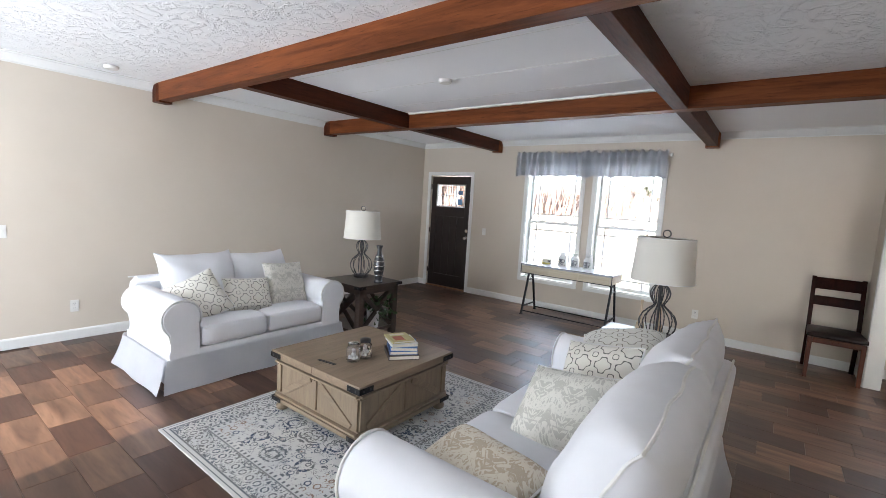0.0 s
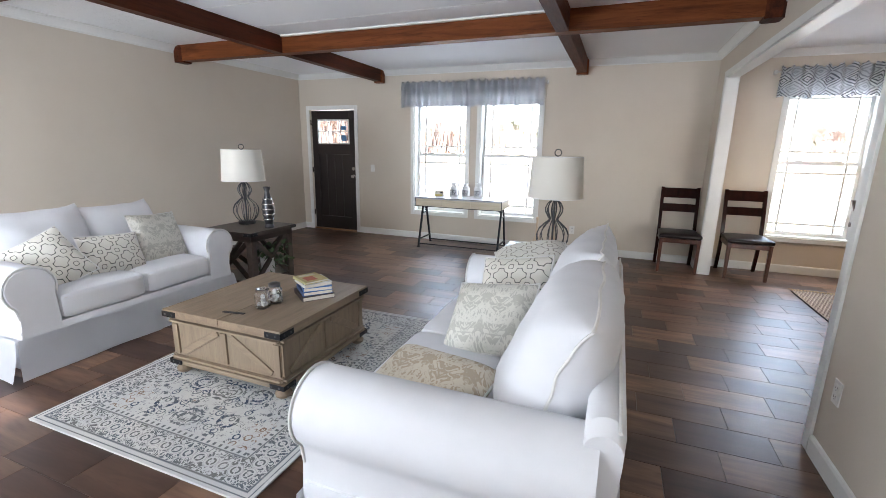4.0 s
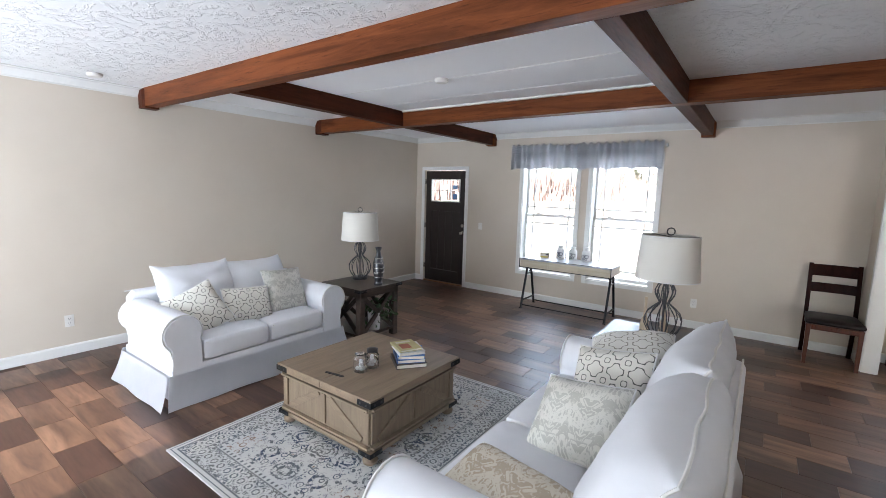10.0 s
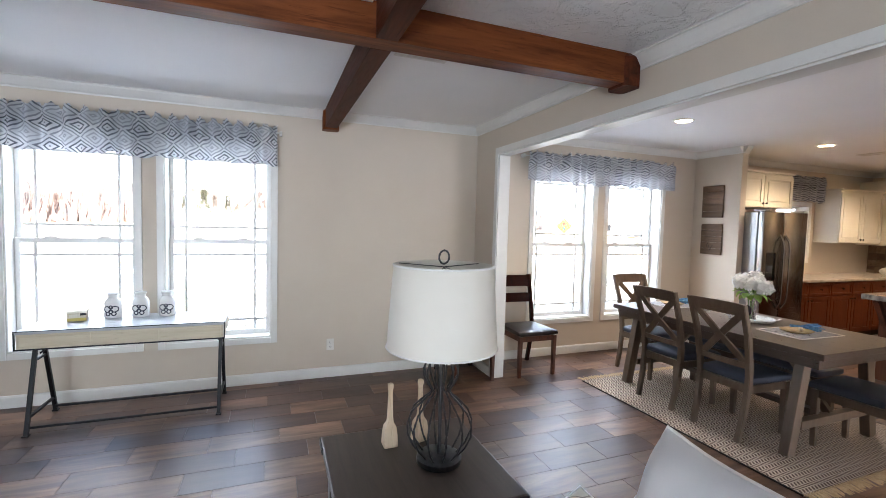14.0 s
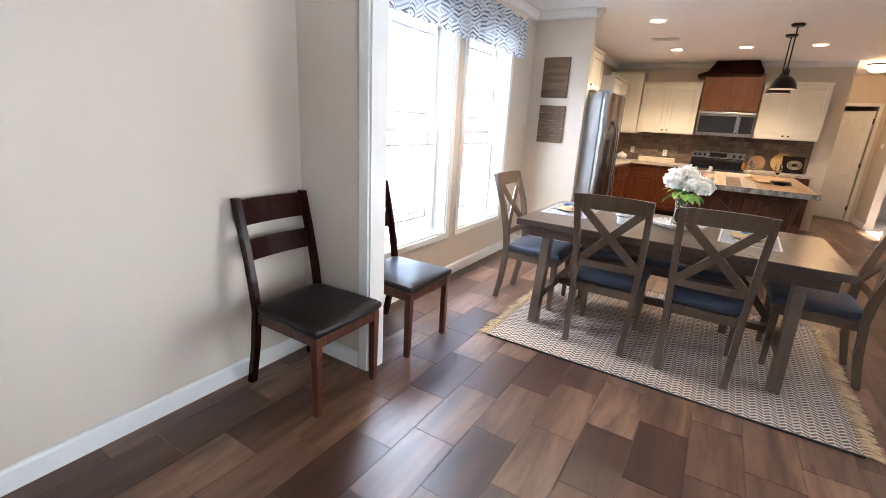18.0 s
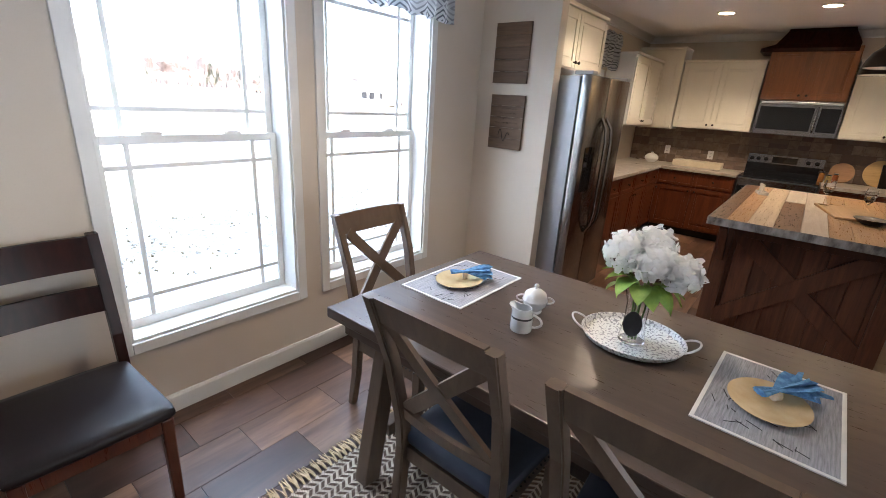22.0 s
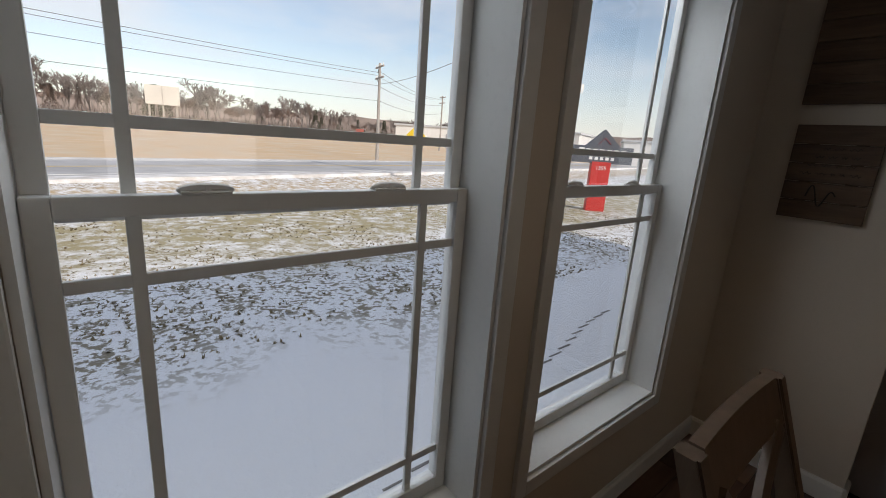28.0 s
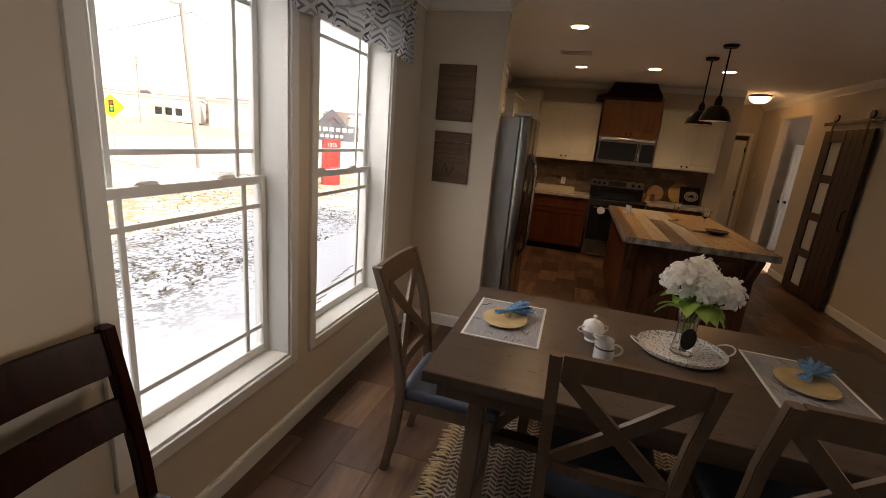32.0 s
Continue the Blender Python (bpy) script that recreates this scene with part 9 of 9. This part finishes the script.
# ---- signs ----
GREYSIGN = surface("slate_grey_sign", (0.085, 0.095, 0.115), rough=0.45, scale=2)
RED = surface("red_sign_paint", (0.52, 0.035, 0.03), (0.46, 0.03, 0.026), rough=0.45, scale=2)
WHITE = surface("white_sign_paint", (0.78, 0.78, 0.77), rough=0.5)
sx, sy = 17.15, 15.0
sign = thing("roadside_sign", "grey gabled roadside sign on a red post", "sign", pose(sx, sy, rise(sx, sy), 0, 0, -43))
part("post", box(-0.35, -0.16, -0.1, 0.35, 0.16, 1.85, 0.01), RED, sign, "red post")
bm = bmesh.new()
pts = [(-1.1, 1.8), (1.1, 1.8), (1.1, 2.42), (0.62, 2.42), (0.0, 3.02), (-0.62, 2.42), (-1.1, 2.42)]
rows = [[bm.verts.new((x, y, z)) for x, z in pts] for y in (-0.14, 0.14)]
bm.faces.new(rows[0])
bm.faces.new(rows[1][::-1])
for k in range(len(pts)):
    bm.faces.new((rows[0][k], rows[0][(k + 1) % len(pts)], rows[1][(k + 1) % len(pts)], rows[1][k]))
panel = part("panel", bm, GREYSIGN, sign, "grey gabled panel")
bm = bmesh.new()
for k in range(7):
    box(-0.90 + k * 0.26, -0.150, 2.16, -0.90 + k * 0.26 + (0.17 if k else 0.21), -0.1405, 2.31 + (0.03 if k == 0 else 0), bm=bm)
for k in range(5):
    box(-0.48 + k * 0.20, -0.150, 1.92, -0.48 + k * 0.20 + 0.12, -0.1405, 2.03, bm=bm)
part("name_bars", bm, WHITE, panel, "white bars in place of the name", kind="stuff")
bm = beam_between((-0.22, -0.146, 2.48), (0.02, -0.146, 2.72), 0.05, 0.008, None, 0)
beam_between((0.02, -0.146, 2.72), (0.26, -0.146, 2.48), 0.05, 0.008, bm, 0)
part("roof_mark", bm, RED, panel, "red roof-shaped mark")
cv = bpy.data.curves.new("street_number", "FONT")
cv.body, cv.size, cv.align_x, cv.extrude = "1355", 0.20, "CENTER", 0.004
num = new("street_number", cv)
num.parent = sign
num.matrix_basis = pose(0, -0.165, 1.56, 90, 0, 0)
cv.materials.append(WHITE)

wx, wy = 17.5, 27.3
warn = thing("warning_sign", "yellow diamond signal-ahead road sign on a post", "sign", pose(wx, wy, rise(wx, wy), 0, 0, -40))
part("post", tube([(0, 0.03, -0.3), (0, 0.03, 2.75)], 0.035, steps=8), CHROME, warn)
bm = box(-0.40, -0.006, -0.40, 0.40, 0.006, 0.40, 0.02, turn=pose(0, 0, 2.45, 0, 45, 0))
plate = part("plate", bm, surface("yellow_sign_sheet", (0.78, 0.52, 0.02), rough=0.4), warn, "yellow diamond plate")
part("signal_print", box(-0.10, -0.012, 2.17, 0.10, -0.0065, 2.73, 0.004), BLACKPRINT, plate)
for z, c in ((2.60, (0.6, 0.03, 0.02)), (2.45, (0.7, 0.45, 0.03)), (2.30, (0.03, 0.4, 0.15))):
    part("signal_light", lathe([(0, 0), (0.06, 0), (0.06, 0.004), (0, 0.004)], steps=16), surface("sign_dot", c), plate, at=pose(0, -0.0122, z, 90))

bx, by = 15.0, 97.0
bill = thing("billboard", "blank pale billboard before the trees", "billboard", pose(bx, by, rise(bx, by), 0, 0, -10))
part("board", box(-2.5, -0.15, 2.9, 2.5, 0.15, 6.0, 0.02), surface("blank_billboard", (0.58, 0.55, 0.50), rough=0.7, scale=0.3), bill)
part("divider", box(-0.08, -0.18, 2.9, 0.08, -0.151, 6.0), POLE, bill)
for x in (-2, 0, 2):
    part("post", box(x - 0.15, 0.16, -0.3, x + 0.15, 0.4, 5.0), POLE, bill)


def low_building(x, y, w, d, h, turn, label, windows):
    own = thing("industrial_building", label, "building", pose(x, y, rise(x, y) - 0.3, 0, 0, turn), group="buildings across the road")
    part("wall", box(-w / 2, -d / 2, 0, w / 2, d / 2, h, 0.03), surface("white_metal_siding", (0.74, 0.73, 0.71), (0.70, 0.69, 0.67), rough=0.6, scale=0.3, stretch=(6, 6, 0.2)), own)
    part("roof", box(-w / 2 - 0.3, -d / 2 - 0.3, h, w / 2 + 0.3, d / 2 + 0.3, h + 0.35, 0.04), surface("pale_flat_roof", (0.55, 0.56, 0.58), rough=0.7, scale=0.2), own)
    for k in range(windows):
        xx = -w / 2 + 11.5 + k * 1.5
        win = part("window", box(xx, -d / 2 - 0.05, 1.0, xx + 1.2, -d / 2 + 0.02, 2.4, 0.02), TRIM, own)
        part("pane", box(xx + 0.08, -d / 2 - 0.06, 1.08, xx + 1.12, -d / 2 - 0.051, 2.32), BLACKGLASS, win)
    part("door", box(w / 2 - 8, -d / 2 - 0.05, 0, w / 2 - 4.5, -d / 2 + 0.02, 2.8), surface("grey_loading_door", (0.35, 0.36, 0.38), rough=0.5), own)


low_building(67, 83.6, 18.5, 18, 3.9, -48, "long white industrial building across the road", 3)
low_building(75.5, 63, 17, 14, 5.0, -69, "tall white warehouse beside the long building", 0)
low_building(92, 38, 30, 18, 4.5, -60, "white flat-roofed building beyond the sign", 4)


def vehicle(x, y, turn, colour, label):
    own = thing("pickup_truck", label, "truck", pose(x, y, rise(x, y) + 0.02, 0, 0, turn))
    paint = surface("vehicle_paint", colour, rough=0.25, scale=2, coat=0.5)
    part("body", box(-2.6, -0.95, 0.45, 2.6, 0.95, 1.05, 0.12, segments=3), paint, own, smooth=True)
    bm = box(-0.6, -0.86, 1.0, 1.2, 0.86, 1.75, 0.18, segments=3)
    part("cab", bm, paint, own, smooth=True)
    part("side_glass", box(-0.45, -0.875, 1.2, 1.05, 0.875, 1.6, 0.06), BLACKGLASS, own)
    for wx2 in (-1.7, 1.65):
        for wy2 in (-0.85, 0.85):
            wh = part("wheel", lathe([(0, -0.12), (0.36, -0.12), (0.38, -0.08), (0.38, 0.08), (0.36, 0.12), (0, 0.12)], steps=20), IRON, own, at=pose(wx2, wy2, 0.38, 90))
            part("rim", lathe([(0, -0.13), (0.2, -0.13), (0.2, 0.13), (0, 0.13)], steps=16), CHROME, wh)
    for yy in (-0.65, 0.65):
        part("headlight", box(2.56, yy - 0.18, 0.75, 2.62, yy + 0.18, 0.92, 0.02), CERAMIC, own)


vehicle(49.0, 90.0, 50, (0.38, 0.10, 0.07), "red pickup truck parked across the field")

# ---- floor tiles ----
TILE_W, TILE_L, GAP = 0.2275, 0.455, 0.0022
TILE = floor_tile("wood_look_tile", "ShaderNodeObjectInfo", "Random")
TILE_FAR = floor_tile("wood_look_tile_joined", "ShaderNodeNewGeometry", "Random Per Island")


def tile_block(w, d):
    b = 0.0006
    v = [(-w, -d, -0.012), (w, -d, -0.012), (w, d, -0.012), (-w, d, -0.012), (-w, -d, -b), (w, -d, -b), (w, d, -b), (-w, d, -b), (-w + b, -d + b, 0), (w - b, -d + b, 0), (w - b, d - b, 0), (-w + b, d - b, 0)]
    f = [(8, 9, 10, 11)] + [(k, (k + 1) % 4, 4 + (k + 1) % 4, 4 + k) for k in range(4)] + [(4 + k, 4 + (k + 1) % 4, 8 + (k + 1) % 4, 8 + k) for k in range(4)]
    return v, f


def on_floor(x0, x1, y0, y1):
    """Whether a tile lies inside the tiled rooms."""
    cx, cy = (x0 + x1) / 2, (y0 + y1) / 2
    if cy > NY or cy < SY or cx < WX - 0.12:
        return False
    return cx < PX + 0.02 or (cy > 2.0) and cx < 12.9


shared = bpy.data.meshes.new("tile")
v, f = tile_block((TILE_L - GAP) / 2, (TILE_W - GAP) / 2)
shared.from_pydata(v, [], f)
shared.materials.append(TILE)
near, rest_v, rest_f = [], [], []
for j in range(-30, 12):
    y0 = 4.157 + j * TILE_W
    shift = -1.55 - (j * 0.398 % 1.0) * TILE_L
    for i in range(-10, 34):
        x0 = shift + i * TILE_L
        if not on_floor(x0, x0 + TILE_L, y0, y0 + TILE_W):
            continue
        a, b, c, d = max(x0, WX - 0.1), x0 + TILE_L, max(y0, SY), min(y0 + TILE_W, NY)
        if d - c < 0.02 or b - a < 0.02:
            continue
        cx, cy = (a + b) / 2, (c + d) / 2
        whole = b - a > TILE_L - 1e-6 and d - c > TILE_W - 1e-6
        score = min(abs(cx + 1.3) + abs(cy - 4.6) * 0.9, abs(cx - 1.2) + abs(cy - 5.3), abs(cx + 3.4) + abs(cy - 0.9))
        if whole and score < 1.85:
            near.append((score, cx, cy))
        else:
            n = len(rest_v)
            tv, tf = tile_block((b - a - GAP) / 2, (d - c - GAP) / 2)
            rest_v += [(cx + p[0], cy + p[1], p[2]) for p in tv]
            rest_f += [tuple(n + k for k in q) for q in tf]
near.sort()
for score, cx, cy in near[:300]:
    t = new("tile", shared)
    t.parent = floor
    t.location = (cx, cy, 0)
for score, cx, cy in near[300:]:
    n = len(rest_v)
    tv, tf = tile_block((TILE_L - GAP) / 2, (TILE_W - GAP) / 2)
    rest_v += [(cx + p[0], cy + p[1], p[2]) for p in tv]
    rest_f += [tuple(n + k for k in q) for q in tf]
me = bpy.data.meshes.new("far_tiles")
me.from_pydata(rest_v, [], rest_f)
me.materials.append(TILE_FAR)
far_tiles = new("far_tiles", me)
far_tiles.parent = floor
far_tiles["kind"] = "stuff"
